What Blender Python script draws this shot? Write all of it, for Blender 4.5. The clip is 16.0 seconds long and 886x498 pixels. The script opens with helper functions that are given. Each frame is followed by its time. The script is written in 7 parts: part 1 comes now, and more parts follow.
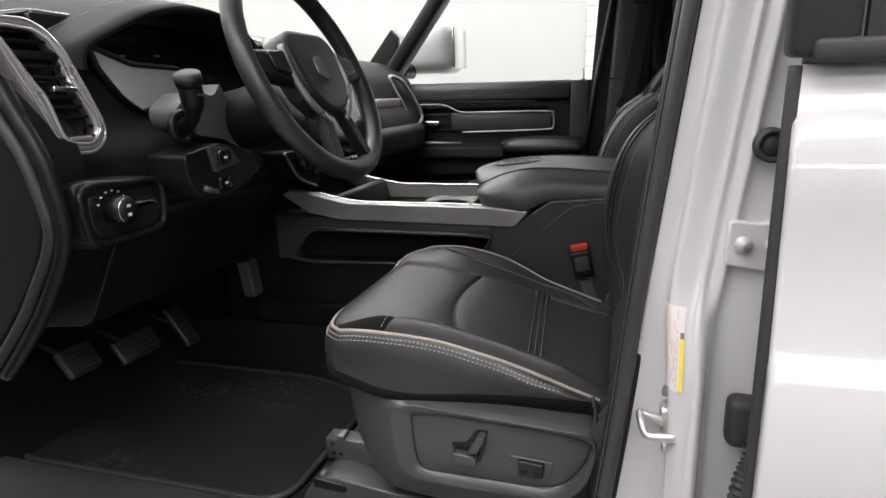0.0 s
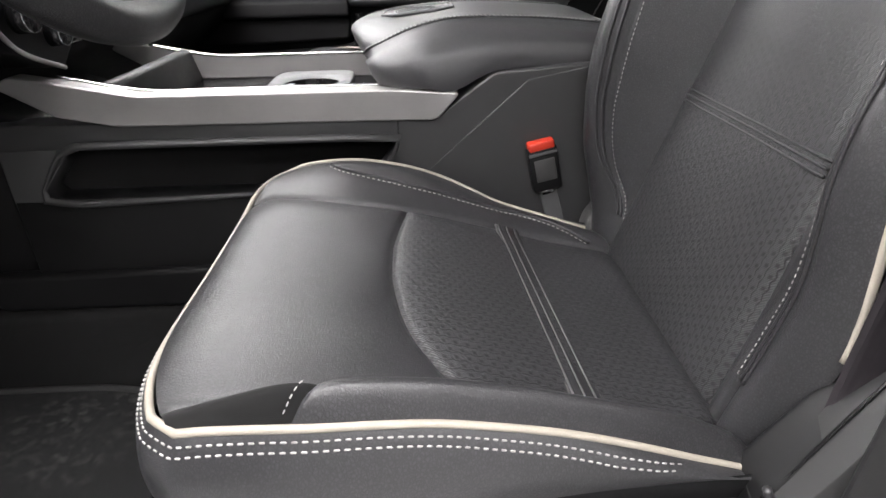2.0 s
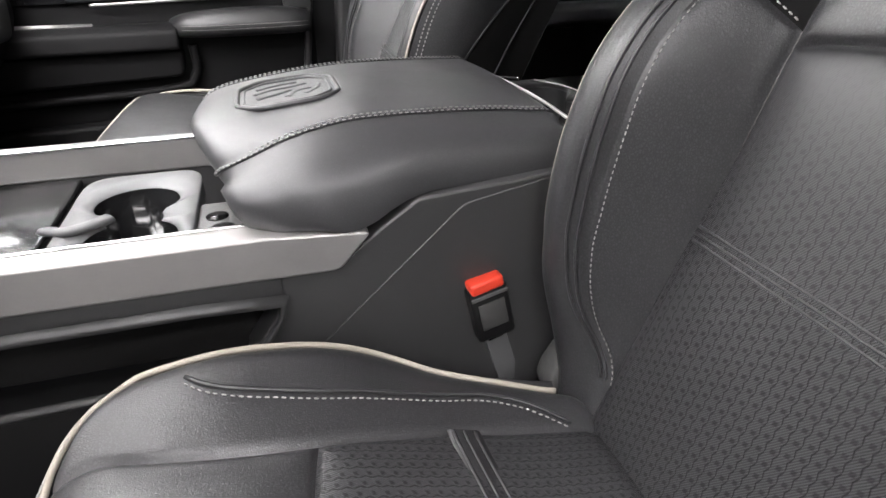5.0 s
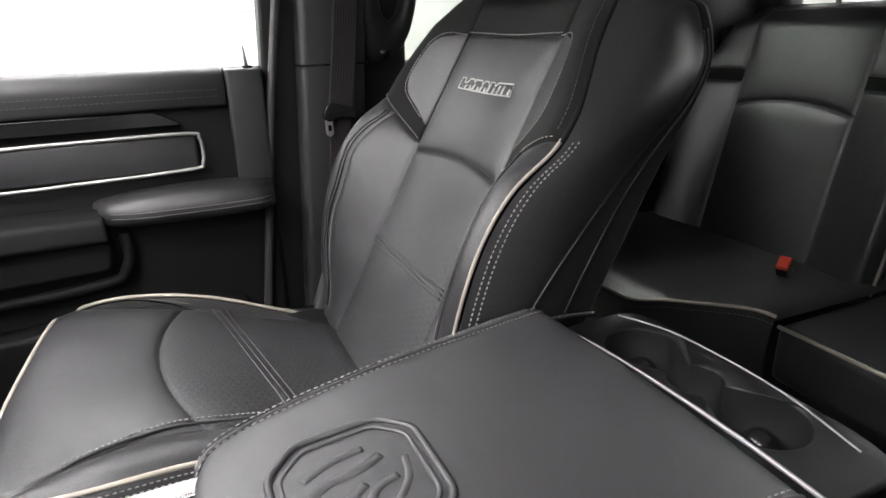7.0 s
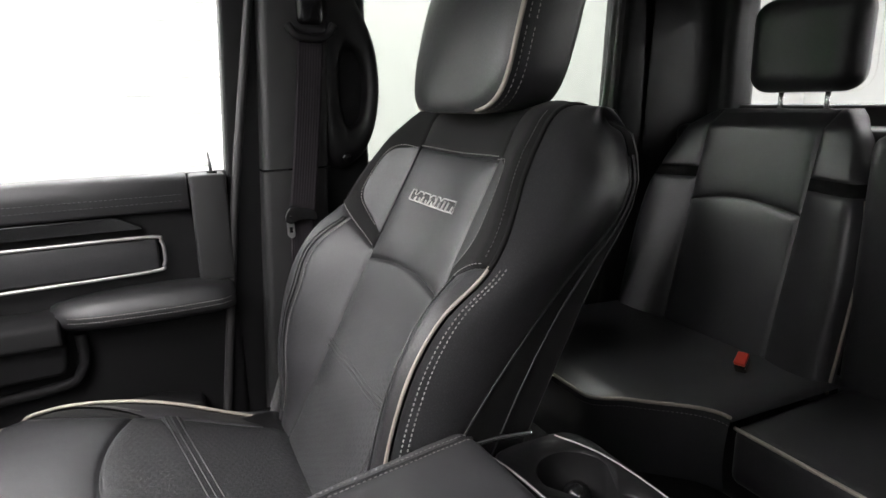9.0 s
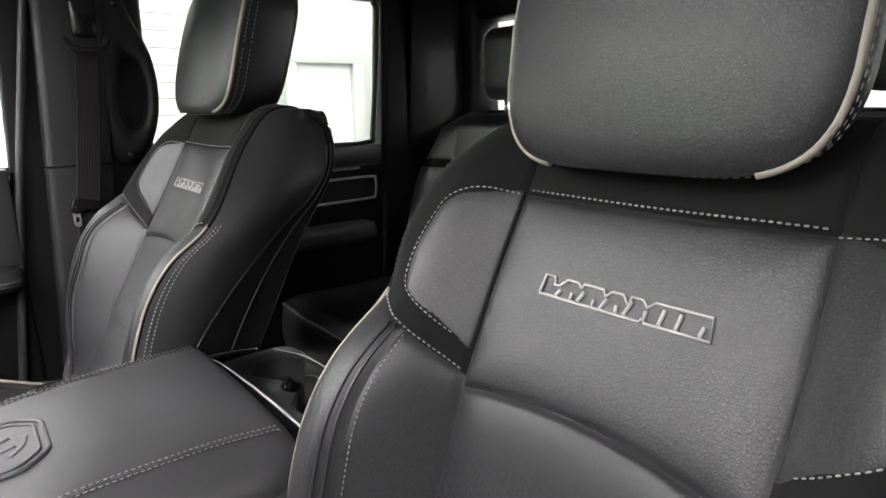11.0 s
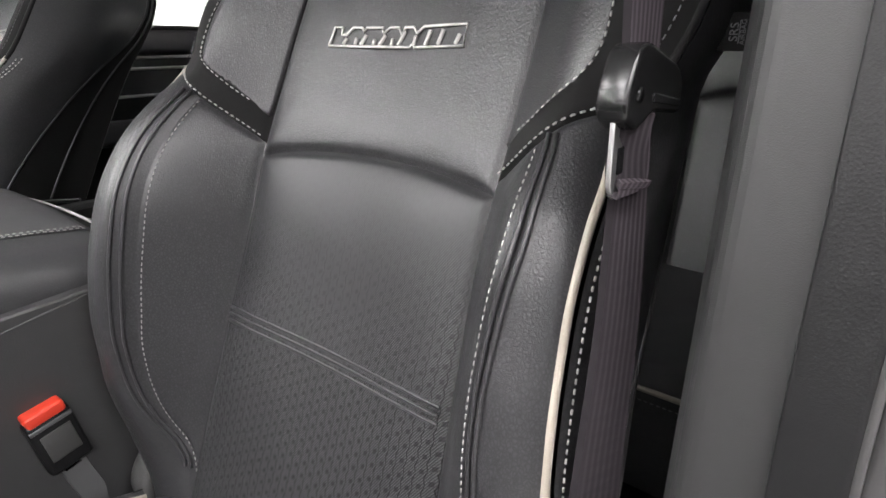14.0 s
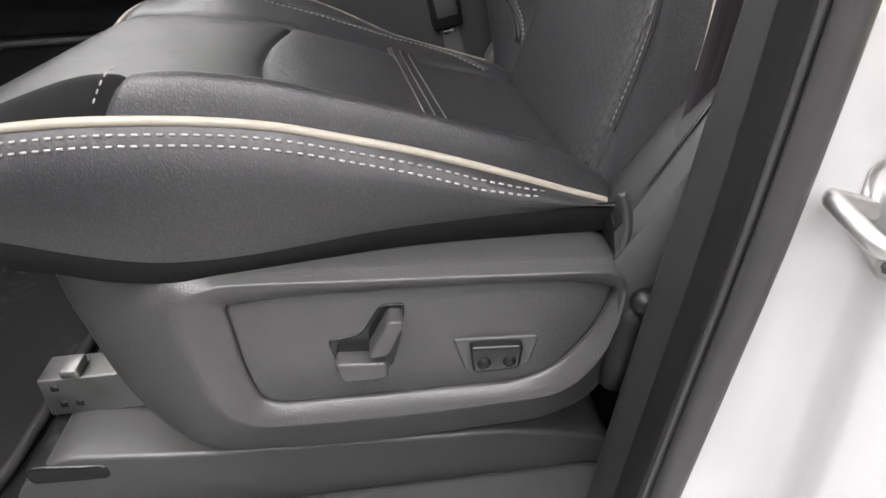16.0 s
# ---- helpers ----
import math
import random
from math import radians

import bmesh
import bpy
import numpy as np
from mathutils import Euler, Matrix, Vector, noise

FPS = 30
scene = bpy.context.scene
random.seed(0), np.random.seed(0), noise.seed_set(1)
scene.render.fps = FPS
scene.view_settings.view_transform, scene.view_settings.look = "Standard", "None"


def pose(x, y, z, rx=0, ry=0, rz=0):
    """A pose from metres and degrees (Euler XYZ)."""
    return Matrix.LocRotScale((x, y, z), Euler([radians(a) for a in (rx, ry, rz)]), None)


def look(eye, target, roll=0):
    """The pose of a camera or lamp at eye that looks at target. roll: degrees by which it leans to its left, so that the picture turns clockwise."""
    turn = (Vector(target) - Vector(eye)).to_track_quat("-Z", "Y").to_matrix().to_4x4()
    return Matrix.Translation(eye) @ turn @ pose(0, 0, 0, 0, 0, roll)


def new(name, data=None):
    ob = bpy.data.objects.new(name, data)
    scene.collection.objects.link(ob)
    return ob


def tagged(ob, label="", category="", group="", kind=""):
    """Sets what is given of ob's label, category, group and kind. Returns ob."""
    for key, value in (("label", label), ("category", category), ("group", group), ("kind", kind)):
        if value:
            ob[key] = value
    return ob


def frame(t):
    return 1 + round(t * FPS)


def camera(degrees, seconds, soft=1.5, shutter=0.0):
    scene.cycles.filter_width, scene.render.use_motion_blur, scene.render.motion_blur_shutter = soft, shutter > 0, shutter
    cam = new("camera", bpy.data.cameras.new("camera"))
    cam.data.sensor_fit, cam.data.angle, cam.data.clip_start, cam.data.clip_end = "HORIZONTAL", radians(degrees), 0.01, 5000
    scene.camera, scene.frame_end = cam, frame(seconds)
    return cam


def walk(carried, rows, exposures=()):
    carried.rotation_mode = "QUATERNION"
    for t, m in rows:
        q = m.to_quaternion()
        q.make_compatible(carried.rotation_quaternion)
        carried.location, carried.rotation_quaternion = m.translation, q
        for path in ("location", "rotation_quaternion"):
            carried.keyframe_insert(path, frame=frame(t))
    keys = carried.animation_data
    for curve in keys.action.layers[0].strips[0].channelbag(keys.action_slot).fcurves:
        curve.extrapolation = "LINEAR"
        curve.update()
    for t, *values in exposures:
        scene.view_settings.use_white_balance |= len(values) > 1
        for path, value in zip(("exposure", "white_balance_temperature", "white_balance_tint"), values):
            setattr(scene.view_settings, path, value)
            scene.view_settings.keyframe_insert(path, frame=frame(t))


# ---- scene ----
cam = camera(72.5, 16.0)
PATH = [
    (0, (0.063, -1.447, 1.512), (-0.481, 0.413, 1.018), -1.5),
    (0.5, (-0.003, -1.351, 1.47), (-0.4, 0.506, 0.844), -1.2),
    (1, (-0.027, -1.217, 1.435), (-0.272, 0.629, 0.705), -1.5),
    (1.5, (-0.067, -1.121, 1.411), (-0.167, 0.708, 0.607), -1.5),
    (2, (-0.152, -0.995, 1.437), (-0.105, 0.796, 0.548), -1.5),
    (2.5, (-0.224, -0.899, 1.441), (-0.031, 0.889, 0.566), -1.5),
    (3, (-0.227, -0.813, 1.448), (0.024, 0.984, 0.604), -1.6),
    (3.2, (-0.218, -0.77, 1.429), (0.026, 1.035, 0.601), -1.5),
    (5.3, (-0.164, -0.699, 1.529), (0.4, 0.973, 0.587), -1.1),
    (5.5, (-0.159, -0.692, 1.548), (0.468, 0.961, 0.614), -1.2),
    (6, (-0.161, -0.632, 1.592), (0.571, 1.035, 0.764), -1.3),
    (6.5, (-0.182, -0.489, 1.614), (0.585, 1.207, 0.883), -1.5),
    (7, (-0.224, -0.353, 1.618), (0.543, 1.358, 0.922), -1.5),
    (7.5, (-0.24, -0.288, 1.617), (0.497, 1.444, 0.942), -1.5),
    (8, (-0.201, -0.286, 1.672), (0.541, 1.47, 1.066), -1.7),
    (8.2, (-0.195, -0.292, 1.678), (0.561, 1.477, 1.128), -1.7),
    (10.3, (-0.125, -0.622, 1.678), (0.921, 1.022, 1.226), -1.4),
    (10.5, (-0.129, -0.66, 1.676), (0.971, 0.948, 1.222), -1.2),
    (11, (-0.133, -0.724, 1.669), (1.082, 0.794, 1.201), -1.2),
    (11.5, (-0.115, -0.747, 1.657), (1.193, 0.692, 1.189), -0.9),
    (12, (-0.094, -0.765, 1.64), (1.287, 0.605, 1.175), -0.6),
    (12.5, (-0.086, -0.779, 1.627), (1.342, 0.534, 1.141), -0.8),
    (13, (-0.09, -0.786, 1.598), (1.365, 0.49, 1.095), -0.7),
    (13.5, (-0.098, -0.801, 1.565), (1.357, 0.454, 1.013), -0.8),
    (14, (-0.122, -0.824, 1.523), (1.312, 0.408, 0.869), -0.4),
    (14.5, (-0.142, -0.885, 1.483), (1.157, 0.464, 0.78), -0.2),
    (15, (-0.125, -0.98, 1.402), (0.655, 0.73, 0.718), -0.9),
    (15.5, (-0.111, -1.037, 1.326), (0.269, 0.742, 0.496), -0.8),
    (16, (-0.098, -1.051, 1.298), (0.099, 0.66, 0.282), -1.3),
]
EXPOSURES = [(0, -0.65), (0.5, -0.35), (1.0, -0.10), (1.5, 0.07), (2.0, 0.53), (3.0, 0.82), (5.5, 0.55), (6.0, 0.4), (6.5, 0.4), (8.0, 0.4), (10.5, 0.0), (11.0, 0.45), (11.5, 0.68), (12.5, 0.83), (13.5, 0.75), (14.5, 0.80), (15.0, 0.72), (15.5, 0.42), (16, 0.28)]
walk(cam, [(t, look(eye, target, roll)) for t, eye, target, roll in PATH], EXPOSURES)

# ---- light: a white showroom with rows of ceiling tubes ----
world = bpy.data.worlds.new("showroom_air")
scene.world = world
world.use_nodes = True
world.node_tree.nodes["Background"].inputs[0].default_value = (0.9, 0.95, 1.0, 1)
world.node_tree.nodes["Background"].inputs[1].default_value = 0.25
scene.view_settings.exposure = 0.0
CEILING = 4.0
LAMPS = [(x, y) for x in (-7.6, -4.8, 0.6, 3.4, 6.2) for y in (-6.4, -3.3, 0.0, 2.4)]
# unseen extra lamps, added and placed to brighten the seats and armrest
LAMPS += [(-2.0, y) for y in (-3.6, -1.5, 0.0, 1.5, 3.0)] + [(-0.9, -2.2), (0.9, -2.2)] + [(x, 4.2) for x in (-4.8, -2.0, 0.8, 3.6)]
LAMP_POWER = 58.0
for lx, ly in LAMPS:
    data = bpy.data.lights.new("ceiling_tube_light", "AREA")
    data.shape, data.size, data.size_y, data.energy, data.color = "RECTANGLE", 2.6, 0.5, LAMP_POWER, (1.0, 0.965, 0.985)
    lamp = new("ceiling_tube_light", data)
    lamp.matrix_world = pose(lx, ly, CEILING - 0.16)

# ---- materials ----
def node_mat(name):
    m = bpy.data.materials.new(name)
    m.use_nodes = True
    nt = m.node_tree
    return m, nt, nt.nodes["Principled BSDF"]


def ramp(nt, src, lo, hi, a, b):
    r = nt.nodes.new("ShaderNodeMapRange")
    for k, v in zip((1, 2, 3, 4), (lo, hi, a, b)):
        r.inputs[k].default_value = v
    nt.links.new(src, r.inputs[0])
    return r.outputs[0]


def tex(nt, kind, scale, coord="Object", stretch=(1, 1, 1), detail=3.0, turn=0.0):
    tc = nt.nodes.new("ShaderNodeTexCoord")
    mp = nt.nodes.new("ShaderNodeMapping")
    mp.inputs["Scale"].default_value = stretch
    mp.inputs["Rotation"].default_value = (0, 0, radians(turn))
    nt.links.new(tc.outputs[coord], mp.inputs[0])
    t = nt.nodes.new(kind)
    nt.links.new(mp.outputs[0], t.inputs["Vector"])
    if "Scale" in t.inputs:
        t.inputs["Scale"].default_value = scale
    if "Detail" in t.inputs:
        t.inputs["Detail"].default_value = detail
    return t


def add_bump(nt, bsdf, height, strength, distance):
    b = nt.nodes.new("ShaderNodeBump")
    b.inputs["Strength"].default_value = strength
    b.inputs["Distance"].default_value = distance
    nt.links.new(height, b.inputs["Height"])
    last = bsdf.inputs["Normal"].links
    if last:
        nt.links.new(last[0].from_socket, b.inputs["Normal"])
    nt.links.new(b.outputs[0], bsdf.inputs["Normal"])


def vary(nt, bsdf, color, amount, scale, rough, rough_amount, detail=4.0, stretch=(1, 1, 1)):
    """Two scales of variation in colour and gloss."""
    n1 = tex(nt, "ShaderNodeTexNoise", scale, detail=detail, stretch=stretch)
    n2 = tex(nt, "ShaderNodeTexNoise", scale * 14, detail=2.0, stretch=stretch)
    add = nt.nodes.new("ShaderNodeMath")
    add.operation = "MULTIPLY_ADD"
    nt.links.new(n2.outputs[0], add.inputs[0])
    add.inputs[1].default_value = 0.35
    nt.links.new(n1.outputs[0], add.inputs[2])
    f = ramp(nt, add.outputs[0], 0.35, 1.0, 1 - amount, 1 + amount)
    mul = nt.nodes.new("ShaderNodeMix")
    mul.data_type, mul.blend_type = "RGBA", "MULTIPLY"
    mul.inputs[0].default_value = 1.0
    mul.inputs[6].default_value = (*color, 1)
    nt.links.new(f, mul.inputs[7])
    nt.links.new(mul.outputs[2], bsdf.inputs["Base Color"])
    nt.links.new(ramp(nt, add.outputs[0], 0.35, 1.0, rough - rough_amount, rough + rough_amount), bsdf.inputs["Roughness"])
    return add.outputs[0]


def leather(name, color, rough=0.42, grain=1.0, scale=470):
    """Pebbled hide: uneven warped cells with creases between them."""
    m, nt, b = node_mat(name)
    vary(nt, b, color, 0.16, 9, rough, 0.05)
    warp = tex(nt, "ShaderNodeTexNoise", scale * 0.55, detail=2)
    v = tex(nt, "ShaderNodeTexVoronoi", scale, stretch=(1.0, 1.0, 0.72))
    v.feature = "DISTANCE_TO_EDGE"
    shift = nt.nodes.new("ShaderNodeVectorMath")
    shift.operation = "MULTIPLY_ADD"
    nt.links.new(warp.outputs["Color"], shift.inputs[0])
    shift.inputs[1].default_value = (1.6 / scale,) * 3
    nt.links.new(v.inputs["Vector"].links[0].from_socket, shift.inputs[2])
    nt.links.new(shift.outputs[0], v.inputs["Vector"])
    cells = ramp(nt, v.outputs["Distance"], 0.0, 0.30, 0, 1)
    add_bump(nt, b, cells, 0.42 * grain, 0.0005)
    fine = tex(nt, "ShaderNodeTexNoise", scale * 1.1, detail=2)
    add_bump(nt, b, fine.outputs[0], 0.12 * grain, 0.0008)
    pores = nt.nodes.new("ShaderNodeMix")
    pores.data_type, pores.blend_type = "RGBA", "MULTIPLY"
    pores.inputs[0].default_value = 1.0
    base = b.inputs["Base Color"].links[0].from_socket
    nt.links.new(base, pores.inputs[6])
    nt.links.new(ramp(nt, cells, 0, 1, 1.0 - 0.45 * grain, 1.0 + 0.20 * grain), pores.inputs[7])
    nt.links.new(pores.outputs[2], b.inputs["Base Color"])
    nt.links.new(ramp(nt, cells, 0, 1, 0.78 - 0.22 * grain, 0.84), b.inputs["Specular IOR Level"])
    w = tex(nt, "ShaderNodeTexNoise", 22, detail=3)
    add_bump(nt, b, w.outputs[0], 0.14, 0.005)
    return m


def moulded(name, color, rough=0.5, grain=0.5, scale=900, amount=0.12):
    m, nt, b = node_mat(name)
    vary(nt, b, color, amount, 6, rough, 0.07)
    v = tex(nt, "ShaderNodeTexVoronoi", scale)
    add_bump(nt, b, v.outputs["Distance"], grain * 0.4, 0.0005)
    if grain > 0.45:
        nt.links.new(ramp(nt, v.outputs["Distance"], 0.1, 0.7, 0.35, 0.70), b.inputs["Specular IOR Level"])
    return m


def metal(name, color, rough, scale=40, metallic=1.0):
    m, nt, b = node_mat(name)
    vary(nt, b, color, 0.08, scale, rough, rough * 0.3)
    b.inputs["Metallic"].default_value = metallic
    return m


def cloth(name, color, scale, turn=0.0, depth=0.4, coord="UV", amount=0.25):
    m, nt, b = node_mat(name)
    vary(nt, b, color, amount, 12, 0.85, 0.08)
    w = tex(nt, "ShaderNodeTexWave", scale, coord=coord, turn=turn)
    w.inputs["Distortion"].default_value = 0.6
    add_bump(nt, b, w.outputs["Fac"], depth, 0.001)
    b.inputs["Sheen Weight"].default_value = 0.25
    return m


def woven_leather(name):
    """Black seat insert of fine slanted threads with staggered sunk blocks and furrows."""
    m, nt, b = node_mat(name)
    tc = nt.nodes.new("ShaderNodeTexCoord")
    sep = nt.nodes.new("ShaderNodeSeparateXYZ")
    nt.links.new(tc.outputs["UV"], sep.inputs[0])

    def math_node(op, a, c=None, e=None):
        n = nt.nodes.new("ShaderNodeMath")
        n.operation = op
        for k, v in enumerate((a, c, e)):
            if v is None:
                continue
            if isinstance(v, (int, float)):
                n.inputs[k].default_value = v
            else:
                nt.links.new(v, n.inputs[k])
        return n.outputs[0]
    U, V = sep.outputs[1], sep.outputs[0]
    part_of = lambda a, size: math_node("FRACT", math_node("DIVIDE", a, size))
    gap = lambda f: math_node("ABSOLUTE", math_node("SUBTRACT", f, 0.5))
    CELL, ROW = 0.0092, 0.0088
    row = math_node("FLOOR", math_node("DIVIDE", V, ROW))
    half = math_node("MULTIPLY", math_node("FLOORED_MODULO", row, 2.0), CELL / 2)
    fy = part_of(V, ROW)
    lean = math_node("MULTIPLY", fy, CELL * 0.30)
    fx = part_of(math_node("ADD", math_node("ADD", U, half), lean), CELL)
    # sunk blocks in staggered rows, their shade darkened into the colour
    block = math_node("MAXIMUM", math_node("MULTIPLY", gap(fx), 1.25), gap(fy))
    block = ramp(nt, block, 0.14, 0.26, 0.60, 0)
    # stepped furrow between the rows, shaded in the colour likewise
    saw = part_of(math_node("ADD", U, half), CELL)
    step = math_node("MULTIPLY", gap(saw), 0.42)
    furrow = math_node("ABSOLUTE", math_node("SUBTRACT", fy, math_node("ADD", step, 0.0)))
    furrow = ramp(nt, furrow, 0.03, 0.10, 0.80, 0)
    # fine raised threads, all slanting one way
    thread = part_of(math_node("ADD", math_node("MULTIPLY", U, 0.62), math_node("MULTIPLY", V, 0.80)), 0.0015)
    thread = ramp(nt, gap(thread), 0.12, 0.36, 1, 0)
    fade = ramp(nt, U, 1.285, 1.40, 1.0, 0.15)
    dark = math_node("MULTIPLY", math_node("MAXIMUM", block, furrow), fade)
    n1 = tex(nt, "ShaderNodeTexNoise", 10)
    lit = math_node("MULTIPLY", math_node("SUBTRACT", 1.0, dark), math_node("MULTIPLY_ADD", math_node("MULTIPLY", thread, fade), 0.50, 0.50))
    # base colour follows the relief: painted shade in hollows, paler raised threads
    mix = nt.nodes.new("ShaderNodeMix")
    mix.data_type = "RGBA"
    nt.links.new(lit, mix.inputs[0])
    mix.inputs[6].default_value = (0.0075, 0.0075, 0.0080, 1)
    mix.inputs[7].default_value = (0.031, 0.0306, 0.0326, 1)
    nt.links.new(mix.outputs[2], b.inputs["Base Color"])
    nt.links.new(ramp(nt, n1.outputs[0], 0.3, 0.7, 0.36, 0.46), b.inputs["Roughness"])
    nt.links.new(ramp(nt, lit, 0, 1, 0.15, 0.75), b.inputs["Specular IOR Level"])
    add_bump(nt, b, lit, 0.55, 0.0008)
    return m


M_LEATHER = leather("black_leather", (0.037, 0.0365, 0.0387), 0.34)
M_LEATHER_SIDE = leather("black_leather_side", (0.036, 0.0356, 0.0376), 0.35, 0.75)
M_DARK_HIDE = leather("dark_hide_strip", (0.014, 0.0138, 0.0148), 0.46, 0.4, 600)
M_DOOR = moulded("dull_black_door_plastic", (0.0085, 0.0084, 0.0088), 0.60, 0.3, 900)
M_ARMREST = leather("soft_armrest_vinyl", (0.045, 0.0443, 0.0468), 0.40, 0.5, 640)
M_WOVEN = woven_leather("embossed_insert_leather")
M_SUEDE = cloth("black_suede", (0.0068, 0.0066, 0.0066), 900, depth=0.1)
M_SUEDE.node_tree.nodes["Principled BSDF"].inputs["Sheen Weight"].default_value = 0.05
M_STRIP = cloth("ribbed_black_fabric", (0.010, 0.010, 0.0105), 420, depth=0.8)
M_STRIP.node_tree.nodes["Principled BSDF"].inputs["Sheen Weight"].default_value = 0.0
M_PIPING = leather("cream_piping_vinyl", (0.36, 0.325, 0.27), 0.5, 0.3, 900)
M_THREAD = moulded("light_grey_thread", (0.36, 0.352, 0.335), 0.75, 0.6, 2500)
M_BADGE = moulded("pale_badge_thread", (0.52, 0.51, 0.49), 0.7, 0.6, 2500)
M_GREY_THREAD = moulded("mid_grey_thread", (0.26, 0.257, 0.25), 0.75, 0.6, 2500)
M_SHIELD = moulded("grained_black_plastic", (0.052, 0.0513, 0.0508), 0.37, 0.7, 520)
M_PLASTIC = moulded("satin_black_plastic", (0.0085, 0.0084, 0.0088), 0.40, 0.4, 900)
M_GLOSS = moulded("gloss_black_plastic", (0.010, 0.010, 0.0105), 0.15, 0.0, 500)
M_CONSOLE = moulded("charcoal_console_vinyl", (0.036, 0.0357, 0.0365), 0.42, 0.6, 800)
M_PILLAR = moulded("grey_pillar_trim", (0.020, 0.0198, 0.0199), 0.50, 0.35, 1500)
M_RUBBER = moulded("black_door_seal_rubber", (0.030, 0.029, 0.029), 0.55, 0.2, 300)
M_SEAL = moulded("satin_seal_rubber", (0.040, 0.039, 0.039), 0.36, 0.2, 300)
M_BASE = moulded("satin_base_plastic", (0.052, 0.0515, 0.051), 0.36, 0.5, 620)
M_DECK = moulded("glossy_deck_plastic", (0.009, 0.009, 0.0092), 0.22, 0.1, 700)
M_SILVER = metal("satin_silver_trim", (0.40, 0.388, 0.38), 0.40, 30, 0.7)
M_CHROME = metal("bright_chrome", (0.74, 0.74, 0.74), 0.2)
M_TRACK = metal("dull_track_steel", (0.30, 0.30, 0.295), 0.45, 60)
M_STEEL = metal("zinc_steel", (0.66, 0.65, 0.64), 0.42, 60)
M_CUP = moulded("grey_cup_holder_plastic", (0.09, 0.09, 0.093), 0.42, 0.4, 900)
M_CARPET = cloth("dark_carpet", (0.008, 0.0078, 0.008), 500, coord="Object", depth=0.8, amount=0.5)
M_MAT = cloth("ribbed_floor_mat", (0.010, 0.010, 0.0104), 160, coord="Object", turn=45, depth=0.9, amount=0.5)
M_PLASTIC.node_tree.nodes["Principled BSDF"].inputs["Specular IOR Level"].default_value = 0.32
M_DOOR.node_tree.nodes["Principled BSDF"].inputs["Specular IOR Level"].default_value = 0.16
M_BEZEL = metal("bright_satin_bezel", (0.62, 0.61, 0.60), 0.32, 30, 0.8)
for m in (M_CARPET, M_MAT, M_SUEDE, M_STRIP):
    m.node_tree.nodes["Principled BSDF"].inputs["Specular IOR Level"].default_value = 0.2
for m in (M_CARPET, M_MAT):
    m.node_tree.nodes["Principled BSDF"].inputs["Sheen Weight"].default_value = 0.03


def dusty(m, color, amount):
    """Scattered pale scuffs trodden into a dark mat."""
    nt = m.node_tree
    b = nt.nodes["Principled BSDF"]
    patch_noise = tex(nt, "ShaderNodeTexNoise", 4.5, detail=2)
    speck = tex(nt, "ShaderNodeTexNoise", 75, detail=5)
    mul = nt.nodes.new("ShaderNodeMath")
    mul.operation = "MULTIPLY"
    nt.links.new(ramp(nt, patch_noise.outputs[0], 0.50, 0.68, 0, 1), mul.inputs[0])
    nt.links.new(ramp(nt, speck.outputs[0], 0.50, 0.72, 0, amount), mul.inputs[1])
    mixer = nt.nodes.new("ShaderNodeMix")
    mixer.data_type = "RGBA"
    nt.links.new(mul.outputs[0], mixer.inputs[0])
    nt.links.new(b.inputs["Base Color"].links[0].from_socket, mixer.inputs[6])
    mixer.inputs[7].default_value = (*color, 1)
    nt.links.new(mixer.outputs[2], b.inputs["Base Color"])


dusty(M_MAT, (0.10, 0.098, 0.095), 0.8)
dusty(M_CARPET, (0.04, 0.038, 0.039), 0.25)
M_BELT = cloth("belt_webbing", (0.018, 0.0152, 0.0175), 62, turn=0, depth=0.22)
for key, value in (("Sheen Weight", 0.18), ("Sheen Roughness", 0.4), ("Sheen Tint", (0.95, 0.78, 0.9, 1)), ("Specular IOR Level", 0.25)):
    M_BELT.node_tree.nodes["Principled BSDF"].inputs[key].default_value = value
M_RED = moulded("red_release_button", (0.62, 0.045, 0.022), 0.4, 0.2, 600)
M_LABEL = moulded("white_label", (0.66, 0.625, 0.61), 0.45, 0.0, 400, 0.04)
M_YELLOW = moulded("yellow_label_band", (0.80, 0.62, 0.04), 0.45, 0.0, 400, 0.05)
M_INK = moulded("grey_label_ink", (0.16, 0.16, 0.16), 0.6, 0.0, 400, 0.05)
M_FAINT = moulded("pale_label_print", (0.44, 0.40, 0.40), 0.6, 0.0, 400, 0.05)
M_PINK = moulded("pink_label_ink", (0.66, 0.30, 0.32), 0.6, 0.0, 400, 0.05)
M_PLASTER = moulded("white_wall_paint", (0.56, 0.56, 0.548), 0.7, 0.3, 60, 0.04)
M_GREY_WALL = moulded("grey_wall_paint", (0.34, 0.345, 0.35), 0.7, 0.3, 60, 0.05)
M_SLAT = moulded("white_door_panel", (0.80, 0.80, 0.79), 0.5, 0.2, 80, 0.03)
M_CONCRETE = moulded("polished_concrete", (0.25, 0.247, 0.24), 0.3, 0.3, 40, 0.15)
M_GREEN = moulded("green_paint", (0.06, 0.55, 0.05), 0.4, 0.2, 60)
M_ROOF = cloth("grey_headliner", (0.42, 0.42, 0.415), 700, coord="Object", depth=0.2)


